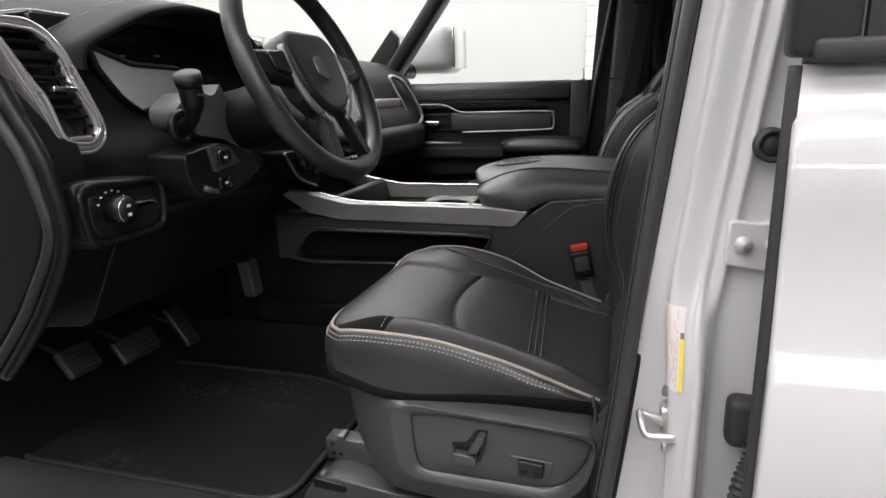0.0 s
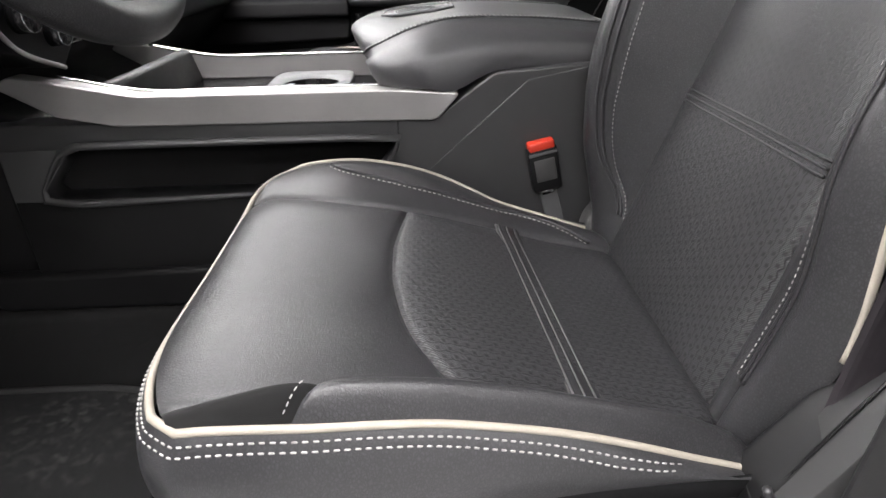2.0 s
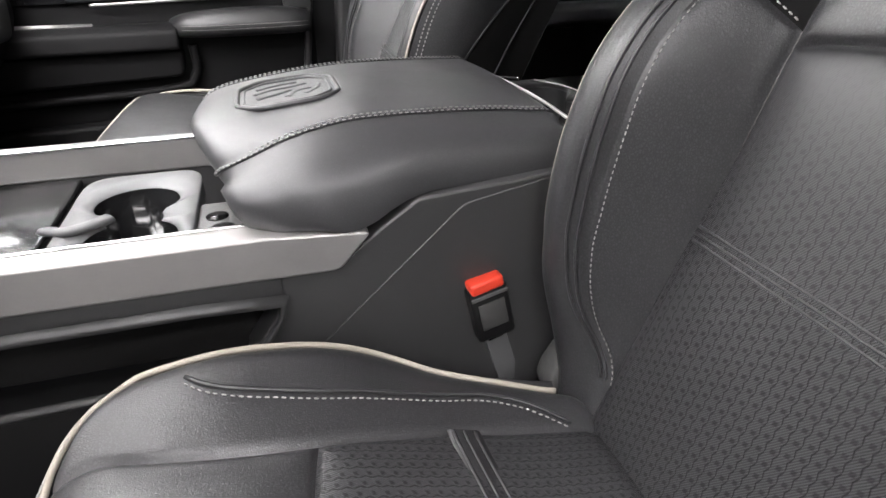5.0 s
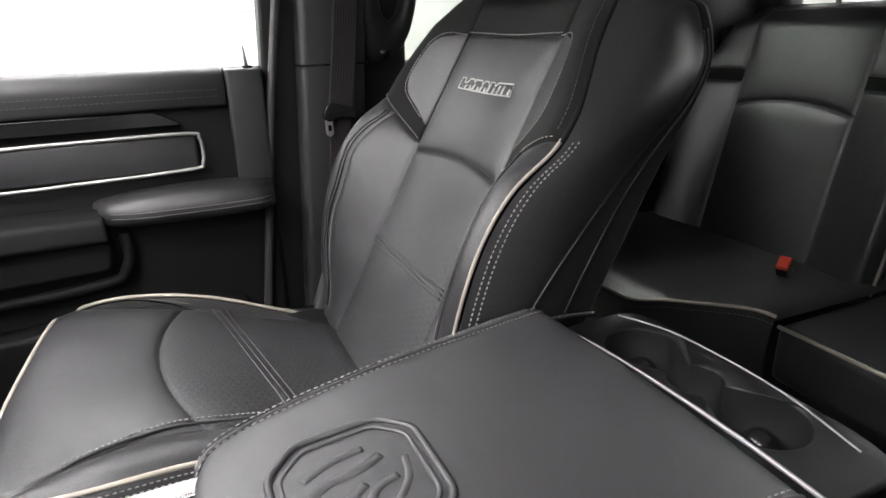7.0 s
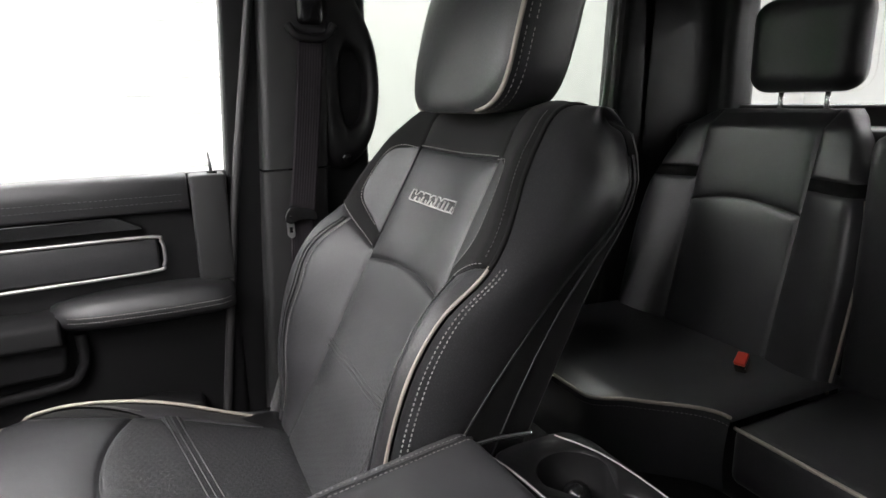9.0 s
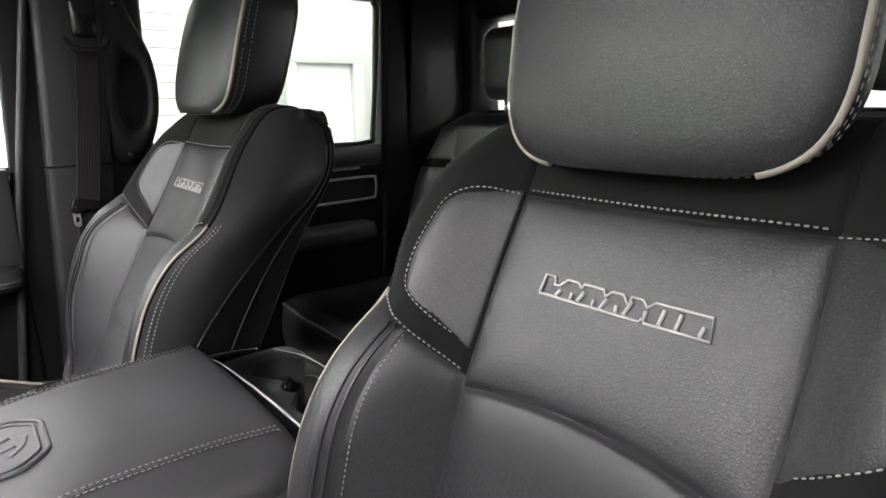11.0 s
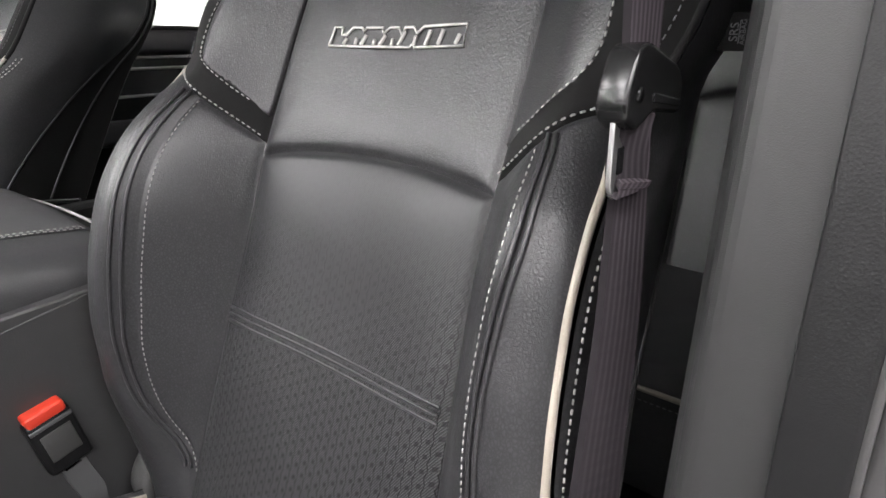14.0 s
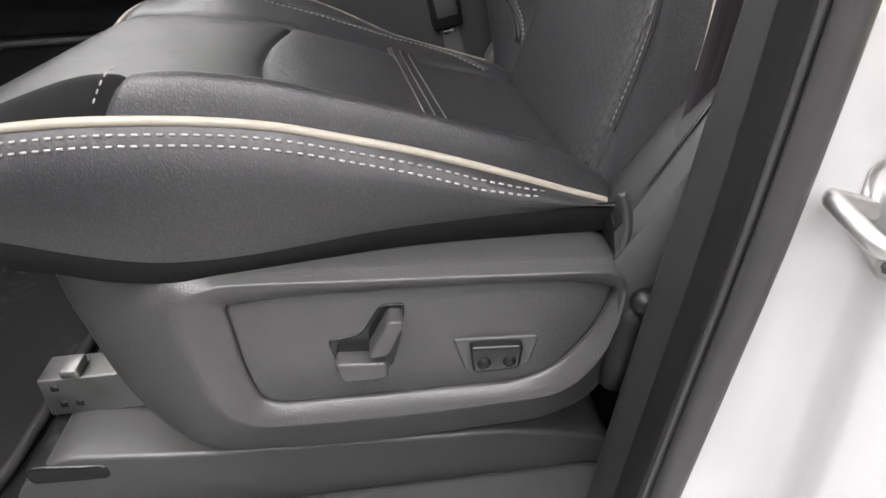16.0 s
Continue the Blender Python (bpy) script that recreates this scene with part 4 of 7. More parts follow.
    # stepped border of a row of seven slabs, then a pale bar between each pair
    tops = [(0.0, 0.0), (0.012, 1.0), (0.075, 1.0), (0.083, 0.60), (0.118, 0.60), (0.160, 1.0), (0.225, 1.0), (0.252, 0.78), (0.262, 1.0), (0.385, 1.0), (0.402, 0.70), (0.440, 1.0), (0.505, 1.0), (0.545, 0.55), (0.553, 1.0), (0.615, 1.0), (0.650, 0.70), (0.690, 1.0), (0.985, 1.0), (1.0, 0.0), (0.655, 0.0), (0.648, 0.14), (0.632, 0.14), (0.625, 0.0), (0.0, 0.0)]
    put("badge_outline", stitches_solid([[q(s, t) for s, t in tops]], 0.0012), M_BADGE, badge)
    for s0, lean, up_ in ((0.115, 0.015, 0.42), (0.205, 0.0, 0.45), (0.255, 0.02, 0.62), (0.345, 0.0, 0.40), (0.400, 0.02, 0.62), (0.482, 0.0, 0.45), (0.540, 0.02, 0.80), (0.648, 0.0, 0.55), (0.735, 0.01, 0.80), (0.825, 0.01, 0.80), (0.945, 0.01, 0.55)):
        put("badge_block", stitches_solid([[q(s0 - lean * 0.3, 0.10), q(s0 + lean, up_)]], 0.0016), M_BADGE, badge)

    # head restraint
    rest = new("head_restraint")
    rest.parent = seat
    tagged(rest, "black leather head restraint with cream piping on chrome posts")
    cx, cz, hw, hh = 0.262, (1.728 if side > 0 else 1.756), (0.131 if side > 0 else 0.135), 0.108

    def SH(a, b, q):
        """a across, b up, in -1..1; q from the front face to the rear edge."""
        wv = hw * (1 - 0.10 * max(0, -b)**3 - 0.05 * max(0, b)**2)
        lean = 0.18 * b * hh
        bulge = 0.014 * (1 - a * a) + 0.012 * (1 - b * b) * (1 - 0.4 * a * a)
        shrink = 1 - 0.16 * q**2
        return Vector((cx + lean - bulge * (1 - q) + 0.10 * q - 0.004, side * a * wv * shrink + (0.008 if side > 0 else 0.0), cz + b * hh * (1 - 0.10 * q * q)))

    def sq(t, n=0.36):
        c, s = math.cos(t), math.sin(t)
        return (math.copysign(abs(c)**n, c), math.copysign(abs(s)**n, s))
    N = 72
    ringpts = [sq(2 * math.pi * i / N) for i in range(N)]
    verts, faces, uvs = [SH(0, 0, 0)], [], [(0, 0)]
    R = [0.2, 0.4, 0.6, 0.75, 0.88, 0.96, 1.0]
    for r in R:
        for a, b in ringpts:
            p = SH(a * r, b * r, 0)
            if r > 0.9:
                p.x += 0.006 * ((r - 0.9) / 0.1)**2
            verts.append(p)
            uvs.append((a * r * hw, b * r * hh))
    for i in range(N):
        faces.append((0, 1 + i, 1 + (i + 1) % N))
    for k in range(len(R) - 1):
        for i in range(N):
            a, b = 1 + k * N + i, 1 + k * N + (i + 1) % N
            faces.append((a, a + N, b + N, b))
    put("front_face", mesh_of("front_face", verts, faces, uvs), M_LEATHER, rest, "smooth black leather face")
    rim = []
    for a, b in ringpts:
        p = SH(a, b, 0)
        p.x += 0.008
        rim.append(p)
    start = next(i for i in range(N) if ringpts[i][1] < -0.9 and ringpts[i][0] > 0.55)
    run = [rim[(start + i) % N] for i in range(N)]
    run = [p for p in run if not (p.z < cz - 0.97 * hh and abs(p.y) < 0.60 * hw)]
    put("piping", tube(run, 0.0032, 8), M_PIPING, rest, "cream piping")
    verts, faces, uvs = [], [], []
    Q = [0.06, 0.12, 0.25, 0.45, 0.7, 0.9, 1.0]
    for k, qv in enumerate(Q):
        for a, b in ringpts:
            p = SH(a, b, qv)
            c = Vector((p.x, 0, cz))
            g = 1 + 0.012 * math.sin(math.pi * min(1, qv * 1.3))
            verts.append(c + (p - c) * g)
            uvs.append((qv * 0.1, math.atan2(b, a) * 0.12))
    for k in range(len(Q) - 1):
        for i in range(N):
            a, b = k * N + i, k * N + (i + 1) % N
            faces.append((a, a + N, b + N, b))
    verts.append(SH(0, 0, 1) + Vector((0.012, 0, 0)))
    last = len(verts) - 1
    uvs.append((0, 0))
    for i in range(N):
        faces.append((last, (len(Q) - 1) * N + (i + 1) % N, (len(Q) - 1) * N + i))
    put("side_band", mesh_of("side_band", verts, faces, uvs), M_LEATHER_SIDE, rest)
    for qv in (0.17, 0.28):
        loop = []
        for a, b in ringpts:
            p = SH(a, b, qv)
            c = Vector((p.x, 0, cz))
            loop.append(c + (p - c) * 1.016)
        put("stitching", stitches([loop + loop[:1]], 0.0046, 0.0022, 0.0006), M_THREAD, rest)
    for k in (-0.066, 0.066):
        put("post", tube([(0.322, k, 1.625), (0.312, k, cz - 0.028)], 0.006, 10), M_CHROME, rest, "chrome post")
        put("post_guide", tube([(0.324, k, 1.635), (0.323, k, 1.660)], 0.014, 12), M_PLASTIC, rest)

    # cushion
    cush = new("cushion")
    cush.parent = seat
    tagged(cush, "black leather seat cushion with cream piping and pale stitching")
    arc_at = curve1([-0.215, -0.188, -0.161, -0.133, -0.104, -0.0735, -0.043, 0.0, 0.021, 0.053, 0.083, 0.113, 0.143], [-0.118, -0.136, -0.152, -0.166, -0.175, -0.181, -0.185, -0.186, -0.186, -0.183, -0.179, -0.173, -0.164]) if side > 0 else (lambda w: -0.180 + 1.45 * (w + 0.037)**2)
    arc_s = lambda s: arc_at((-0.21 + 0.315 * s) if side > 0 else (-0.19 + 0.335 * s))
    fx = lambda s: front_at(-0.234 + 0.345 * s) if side > 0 else front_at(-0.23 + 0.40 * s)
    cl, cr = (lambda x: -min(ins_o(x), HO(x) - 0.02)), (lambda x: ins_i(x))
    SCx = lambda u, v, lift: SC(u, v, lift)
    put("front_panel", patch(SCx, cl, cr, fx, arc_s, 50, 40, 0.006, sewn=(1, 1, 0, 1)), M_LEATHER, cush, "smooth black leather thigh panel")
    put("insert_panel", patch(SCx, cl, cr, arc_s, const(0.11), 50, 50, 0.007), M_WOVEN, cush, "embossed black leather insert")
    for k in (-0.009, 0.0, 0.009):
        put("seam_bead", tube([SC(w, (-0.0525 if side > 0 else -0.056) + k + (-0.0735 if side > 0 else 0.20) * w, 0.0068) for w in np.linspace(-0.185, 0.118 if side > 0 else 0.108, 30)], 0.0016, 6), M_DARK_HIDE, cush)
    verts, faces, uvs = [], [], []
    WS = np.linspace(-0.186, 0.119 if side > 0 else 0.109, 32)
    for w in WS:
        for k, up_ in ((-0.0142, 0.0045), (-0.0128, 0.0066), (0.0, 0.0070), (0.0128, 0.0066), (0.0142, 0.0045)):
            x = (-0.0525 if side > 0 else -0.056) + k + (-0.0735 if side > 0 else 0.20) * w
            verts.append(SC(w, x, up_))
            uvs.append((w, x))
    for i in range(len(WS) - 1):
        for k in range(4):
            a = i * 5 + k
            faces.append((a, a + 1, a + 6, a + 5))
    put("plain_strip", mesh_of("plain_strip", verts, faces, uvs), M_DARK_HIDE, cush, "smooth black strip across the insert")
    corner = (lambda s: -0.238 + 0.034 * s**0.6) if side > 0 else (lambda s: -0.225 + 0.10 * s**0.8)
    put("bolster_corner", patch(SCx, lambda x: -HO(x), cl, (lambda s: front_at(-0.258 + 0.024 * s)) if side > 0 else (lambda s: -0.296 - 0.010 * s), corner, 16, 20, 0.003, sewn=(0, 1, 0, 1)), M_SUEDE, cush, "black suede corner")
    put("bolster", patch(SCx, lambda x: -HO(x), cl, corner, const(0.11), 20, 60, 0.004, sewn=(0, 1, int(side > 0), 0)), M_LEATHER, cush, "black leather outer bolster")
    put("bolster", patch(SCx, cr, lambda x: half_i(x), (lambda s: front_at(0.111 + 0.056 * s)) if side > 0 else (lambda s: -0.334 + 0.02 * s), const(0.11), 20, 60, 0.004, sewn=(1, 1, 0, 0)), M_LEATHER, cush, "black leather inner bolster")
    bl = curve1([-0.268, -0.25, -0.227, -0.2, -0.171, -0.139, -0.104, -0.071, -0.037, -0.006, 0.019, 0.042], [0.162, 0.1476, 0.140, 0.138, 0.138, 0.1414, 0.144, 0.146, 0.148, 0.142, 0.131, 0.118]) if side > 0 else curve1([-0.29, -0.256, -0.214, -0.167, -0.095, -0.023, 0.021], [0.196, 0.167, 0.141, 0.122, 0.113, 0.101, 0.056])
    put("stitching", stitches([[SC(bl(x), x, 0.0062) for x in np.linspace(-0.262, 0.040 if side > 0 else 0.021, 60)]], 0.0042, 0.0018, 0.0007), M_THREAD, cush)
    put("seam_bead", tube([SC(bl(x) + 0.008, x, 0.0048) for x in np.linspace(-0.262, 0.040 if side > 0 else 0.021, 40)], 0.0019, 6), M_LEATHER_SIDE, cush)
    put("stitching", stitches([[SC(-HO(-0.235) + (HO(-0.235) - ins_o(-0.21)) * q, corner(q) - 0.003, 0.0042) for q in np.linspace(0.05, 0.42 if side > 0 else 0.95, 14 if side > 0 else 24)]], 0.0034, 0.0014, 0.0005), M_THREAD, cush)
    # piping loop: outer side, front, inner side
    rimo = [(-HO(x), x) for x in np.linspace(0.062, -0.297 if side > 0 else -0.285, 40)]
    rimf = [(w, front_at(w) - 0.004) for w in np.linspace(-0.24 if side > 0 else -0.25, 0.178 if side > 0 else 0.205, 30)]
    rimi = [(half_i(x), x) for x in np.linspace(-0.300 if side > 0 else -0.285, 0.05, 40)]
    loop = [SC(w, x, 0.002 if side > 0 else 0.008) for w, x in rimo] + [SC(w, x, 0.002) for w, x in rimf] + [SC(w - 0.001, x, 0.004) for w, x in rimi]
    loop = resample(loop, 0.006)
    put("piping", tube(loop, 0.0028, 8), M_PIPING, cush, "cream piping")

    def wall(path, drops, bulge, name, material, label="", flare=0.0):
        """A sewn wall hung from a line of points, down to given heights."""
        verts, uvs, faces, run = [], [], [], 0.0
        n = len(path)
        K = 14
        for i, p in enumerate(path):
            if i:
                run += (path[i] - path[i - 1]).length
            d = (path[min(i + 1, n - 1)] - path[max(i - 1, 0)])
            o = Vector((-d.y, d.x, 0)).normalized()
            if side < 0:
                o = -o
            for k in range(K + 1):
                t = k / K
                v = p + o * (bulge * math.sin(math.pi * t**0.8) + flare * t)
                v.z = p.z + (drops(p) - p.z) * t
                verts.append(v)
                uvs.append((run, v.z))
        for i in range(n - 1):
            for k in range(K):
                a = i * (K + 1) + k
                faces.append((a, a + 1, a + K + 2, a + K + 1))
        return put(name, mesh_of(name, verts, faces, uvs), material, cush, label)
    low_z = curve1([-0.35, -0.30, -0.273, -0.23, -0.19, -0.10, 0.06], [1.146, 1.143, 1.136, 1.126, 1.1215, 1.1215, 1.121])
    strip_z = curve1([-0.35, -0.278, -0.25, -0.20, -0.10, 0.06], [1.128, 1.121, 1.114, 1.1095, 1.108, 1.101])
    lower = (lambda p: low_z(p.x)) if side > 0 else (lambda p: 1.128 - 0.018 * (p.x + 0.29))
    FLARE, BULGE = 0.012, 0.007
    outs = []
    for i, p in enumerate(loop):
        d = loop[min(i + 1, len(loop) - 1)] - loop[max(i - 1, 0)]
        outs.append(Vector((-d.y, d.x, 0)).normalized() * (1 if side > 0 else -1))
    wall(loop, lower, BULGE, "side_wall", M_LEATHER_SIDE, "black leather cushion side", FLARE)
    hem = [Vector((p.x, p.y, lower(p) + 0.001)) + o * (FLARE - 0.001) for p, o in zip(loop, outs)]
    wall(hem, (lambda p: strip_z(p.x)) if side > 0 else (lambda p: 1.106 - 0.030 * (p.x + 0.292)), 0.002, "fabric_strip", M_STRIP, "ribbed black fabric strip")
    for drop in (0.0058, 0.0110):
        rows = []
        for p, o in zip(loop, outs):
            fall_by = drop * min(1.0, max(0.25, (p.z - lower(p)) / 0.03))
            t = min(1.0, fall_by / max(0.02, p.z - lower(p)))
            rows.append(p + o * (BULGE * math.sin(math.pi * t**0.8) + FLARE * t + 0.0008) + Vector((0, 0, -fall_by)))
        put("stitching", stitches([rows], 0.0046, 0.0013, 0.00075), M_THREAD, cush)
    for ob in (back, badge, rest):
        if back_pose is not None:
            ob.matrix_local = back_pose
    if cushion_pose is not None:
        cush.matrix_local = cushion_pose
    return seat, back, cush


def spline2(points, n=4):
    return [(p.x, p.y) for p in spline([(a, b, 0) for a, b in points], n)]


def stitches_solid(lines, r=0.0011):
    """Solid embroidered threads along the lines."""
    verts, faces = [], []
    for line in lines:
        t = tube(line, r, 5)
        k = len(verts)
        verts += [v.co.copy() for v in t.vertices]
        faces += [tuple(i + k for i in p.vertices) for p in t.polygons]
        bpy.data.meshes.remove(t)
    return mesh_of("embroidery", verts, faces)


driver, driver_back, driver_cushion = front_seat("driver_seat", -0.48, 0.0, 1, "black leather driver seat with cream piping and suede shoulders")
# the passenger seat stands further forward and leans further back
BIG = Matrix.Scale(1.06, 4)
PB = Matrix.Translation((0.066, -0.010, 1.289)) @ pose(0, 0, 0, 0, 5.3, 0) @ BIG @ Matrix.Translation((-0.125, 0, -1.285))
PC = Matrix.Translation((-0.094, 0, 1.20)) @ BIG @ Matrix.Translation((0, 0, -1.182))
passenger, passenger_back, passenger_cushion = front_seat("passenger_seat", 0.43, 0.0, -1, "black leather passenger seat with cream piping and suede shoulders", PB, PC)

# ---- centre console ----
console = thing("center_console", "charcoal centre console with satin silver rails and cup holders", "console")
YN, YF = -0.247, 0.086
RAISE = 0.0135
console.location.z = RAISE
body = [(-0.66, 0.90), (-0.66, 1.20), (-0.60, 1.235), (-0.405, 1.235), (-0.400, 1.180), (-0.200, 1.180), (-0.195, 1.232), (-0.14, 1.232), (-0.10, 1.262), (-0.063, 1.287), (0.066, 1.296), (0.098, 1.296), (0.102, 1.20), (0.225, 1.20), (0.235, 1.19), (0.235, 0.90)]
put("console_body", prism(rounded(body, 0.006, 4), "y", YN + 0.05, YF - 0.006, 0.004), M_CONSOLE, console)
# near side panel with its recessed pocket
flank = [(-0.225, 0.90), (-0.225, 1.150), (-0.186, 1.204), (-0.186, 1.236), (-0.14, 1.232), (-0.10, 1.262), (-0.063, 1.287), (0.066, 1.296), (0.098, 1.296), (0.102, 1.235), (0.225, 1.235), (0.235, 1.225), (0.235, 0.90)]
put("side_panel", prism(rounded(flank, 0.004, 3), "y", YN + 0.006, YN + 0.052, 0.003), M_CONSOLE, console)
put("side_panel_top", box((-0.690, YN + 0.006, 1.206), (-0.184, YN + 0.052, 1.240), 0.003), M_CONSOLE, console)
# blacker plastic than the flank: shade on the lower side put into the colour
put("side_panel_low", box((-0.690, YN + 0.006, 0.90), (-0.222, YN + 0.052, 1.141), 0.003), M_PLASTIC, console)
put("side_panel_front", prism([(-0.690, 1.138), (-0.690, 1.209), (-0.600, 1.209), (-0.646, 1.152), (-0.632, 1.138)], "y", YN + 0.006, YN + 0.052, 0.002), M_CONSOLE, console)
put("flank_pad", prism(rounded([(-0.238, 1.085), (-0.022, 1.2775), (0.064, 1.2935), (0.095, 1.2935), (0.100, 1.233), (0.222, 1.232), (0.232, 1.22), (0.232, 0.95), (-0.238, 0.95)], 0.004, 3), "y", YN + 0.0046, YN + 0.010, 0.001), M_CONSOLE, console, "raised rear flank panel")
# near-black back adds to the pocket's shade by colour
put("pocket_back", box((-0.675, YN + 0.046, 1.13), (-0.19, YN + 0.0495, 1.215)), M_CARPET, console, "dark recessed side pocket")
for y0, y1 in ((YN, YN + 0.03), (YF - 0.022, YF)):
    rail = [(-0.665, 1.288), (-0.645, 1.300), (-0.60, 1.292), (-0.50, 1.273), (-0.19, 1.2715), (-0.105, 1.265), (-0.135, 1.232), (-0.53, 1.236), (-0.60, 1.250)]
    put("side_rail", prism(rounded(rail, 0.008, 4), "y", y0, y1, 0.004, 3), M_SILVER, console, "satin silver side rail")
for y0 in (YF - 0.020,):
    put("cup_side", box((-0.42, y0, 1.16), (-0.18, y0 + 0.014, 1.240)), M_CONSOLE, console)


def figure8(c1, c2, r, neck, n=96):
    """The outline of two joined round wells, as seen from between them."""
    mx, my = (c1[0] + c2[0]) / 2, (c1[1] + c2[1]) / 2
    out = []
    for i in range(n):
        t = 2 * math.pi * i / n
        d = Vector((math.cos(t), math.sin(t)))
        best = 0.0
        for c in (c1, c2):
            o = Vector((mx - c[0], my - c[1]))
            b = o.dot(d)
            disc = b * b - (o.dot(o) - r * r)
            if disc > 0:
                best = max(best, -b + math.sqrt(disc))
        best = max(best, neck)
        out.append((mx + d.x * best, my + d.y * best))
    return out


def superbox(cx, cy, hx, hy, n=96, p=0.3):
    out = []
    for i in range(n):
        t = 2 * math.pi * i / n
        c, s = math.cos(t), math.sin(t)
        k = (abs(c / hx)**(2 / p) + abs(s / hy)**(2 / p))**(-p / 2)
        out.append((cx + c * k, cy + s * k))
    return out


e8 = figure8((-0.316, -0.078), (-0.310, -0.165), 0.040, 0.026)
ob8 = superbox(-0.315, -0.112, 0.060, 0.107)
put("cup_surround", ring_plate(e8, ob8, 1.252, 1.256, 0.02), M_CUP, console, "grey cup holder surround")
put("cup_well", well(e8, 1.25, 0.06), M_GLOSS, console, "glossy black double cup well")
armrest = thing("armrest_lid", "padded charcoal vinyl armrest lid with double stitching", "armrest")


lid_top = curve1([-0.272, -0.268, -0.258, -0.24, -0.20, -0.15, -0.10, -0.05, 0.0, 0.06, 0.088, 0.096], [1.326, 1.337, 1.345, 1.351, 1.357, 1.362, 1.365, 1.364, 1.361, 1.355, 1.350, 1.342])
near_dip = lambda x: 0.019 * smooth(-0.10, -0.265, x)
near_seam = curve1([-0.27, -0.25, -0.225, -0.14, -0.04, 0.03, 0.10], [-0.170, -0.181, -0.187, -0.190, -0.184, -0.178, -0.178])
far_seam = curve1([-0.27, -0.25, -0.225, -0.18, -0.11, -0.05, 0.01, 0.06, 0.10], [0.014, 0.028, 0.036, 0.044, 0.055, 0.068, 0.083, 0.098, 0.108])
near_low = curve1([-0.27, -0.17, -0.145, -0.10, -0.05, 0.0, 0.06, 0.10], [-0.236, -0.246, -0.247, -0.242, -0.234, -0.230, -0.228, -0.228])
bottom = curve1([-0.27, -0.20, -0.145, -0.12, -0.10, -0.077, -0.052, 0.0, 0.10], [1.284, 1.284, 1.283, 1.279, 1.285, 1.297, 1.303, 1.303, 1.302])


def lid_lean(x, z):
    """How far the lid's front face slopes back below its top."""
    return 0.070 * min(1.0, max(0.0, (lid_top(-0.20) - z) / 0.075)) * smooth(-0.12, -0.24, x)


def lid_section(x):
    """The lid's outline across the car: near flank, crowned top between its two seams, far flank."""
    zt, zb, yn, yf, yl = lid_top(x), bottom(x), near_seam(x), far_seam(x), near_low(x)
    zs, h = zt - 0.0045, lid_top(x) - bottom(x)
    zn, hn = zs - near_dip(x), h - near_dip(x)
    yr = yf + (yn - yl) * 0.85
    side = [(0.0, 0.0), (-0.001, 0.08), (0.001, 0.26), (0.004, 0.46), (0.010, 0.58), (0.024, 0.75)]
    near = [(yl + (yn - yl) * a / 0.056, zb + hn * c) for a, c in side] + [(yn - 0.016, zn - 0.0075), (yn - 0.007, zn - 0.0022), (yn, zn - 0.001)]
    far = [(yr + (yf - yr) * a / 0.056, zb + h * c) for a, c in side] + [(yf + 0.014, zs - 0.0075), (yf + 0.007, zs - 0.0022), (yf, zs - 0.001)]
    mid = [(yn + (yf - yn) * t, zs + 0.0045 * (1 - (2 * t - 1)**2) - near_dip(x) * max(0.0, 1 - t / 0.4)**1.6) for t in (0.03, 0.08, 0.2, 0.35, 0.5, 0.65, 0.8, 0.92, 0.97)]
    return near + mid + far[::-1]


verts, faces, uvs = [], [], []
xs = [-0.272, -0.271, -0.269, -0.266, -0.262, -0.256, -0.248, -0.236, -0.22, -0.20, -0.175, -0.15, -0.13, -0.115, -0.10, -0.085, -0.07, -0.05, -0.02, 0.01, 0.04, 0.065, 0.080, 0.088, 0.092, 0.094]
for x in xs:
    sec = lid_section(x)
    for y, z in sec:
        round_in = 0.012 * max(0.0, (-0.235 - x) / 0.033)**2
        yc = (near_seam(x) + far_seam(x)) / 2
        verts.append((x + lid_lean(x, z), y + math.copysign(min(round_in, abs(y - yc)), yc - y), z))
        uvs.append((y, x))
m = len(sec)
for i in range(len(xs) - 1):
    for j in range(m - 1):
        a = i * m + j
        faces.append((a, a + 1, a + m + 1, a + m))
faces.append(tuple(range(m))[::-1])
faces.append(tuple((len(xs) - 1) * m + j for j in range(m)))
put("lid_pad", mesh_of("lid_pad", verts, faces, uvs), M_ARMREST, armrest)

# ---- driver seat: side shield, switches, base ----
def polar(outline, c, n):
    """The outline met by n rays from c."""
    out = []
    P = [Vector(p) - Vector(c) for p in outline]
    for i in range(n):
        t = 2 * math.pi * i / n
        d = Vector((math.cos(t), math.sin(t)))
        best = 0.01
        for a, b in zip(P, P[1:] + P[:1]):
            e = b - a
            den = d.x * e.y - d.y * e.x
            if abs(den) < 1e-12:
                continue
            r = (a.x * e.y - a.y * e.x) / den
            u = (a.x * d.y - a.y * d.x) / den
            if r > 0 and -1e-6 <= u <= 1 + 1e-6:
                best = max(best, r)
        out.append((c[0] + d.x * best, c[1] + d.y * best))
    return out


def relief(rows, y_of, n, cap=True):
    """Rings of (x, z) outlines at given depths, joined; the last is filled."""
    verts, faces = [], []
    for ring, y in zip(rows, y_of):
        verts += [(p[0], y, p[1]) for p in ring]
    for k in range(len(rows) - 1):
        for j in range(n):
            a, b = k * n + j, k * n + (j + 1) % n
            faces.append((a, b, b + n, a + n))
    if cap:
        faces.append(tuple((len(rows) - 1) * n + j for j in range(n)))
    return mesh_of("relief", verts, faces)


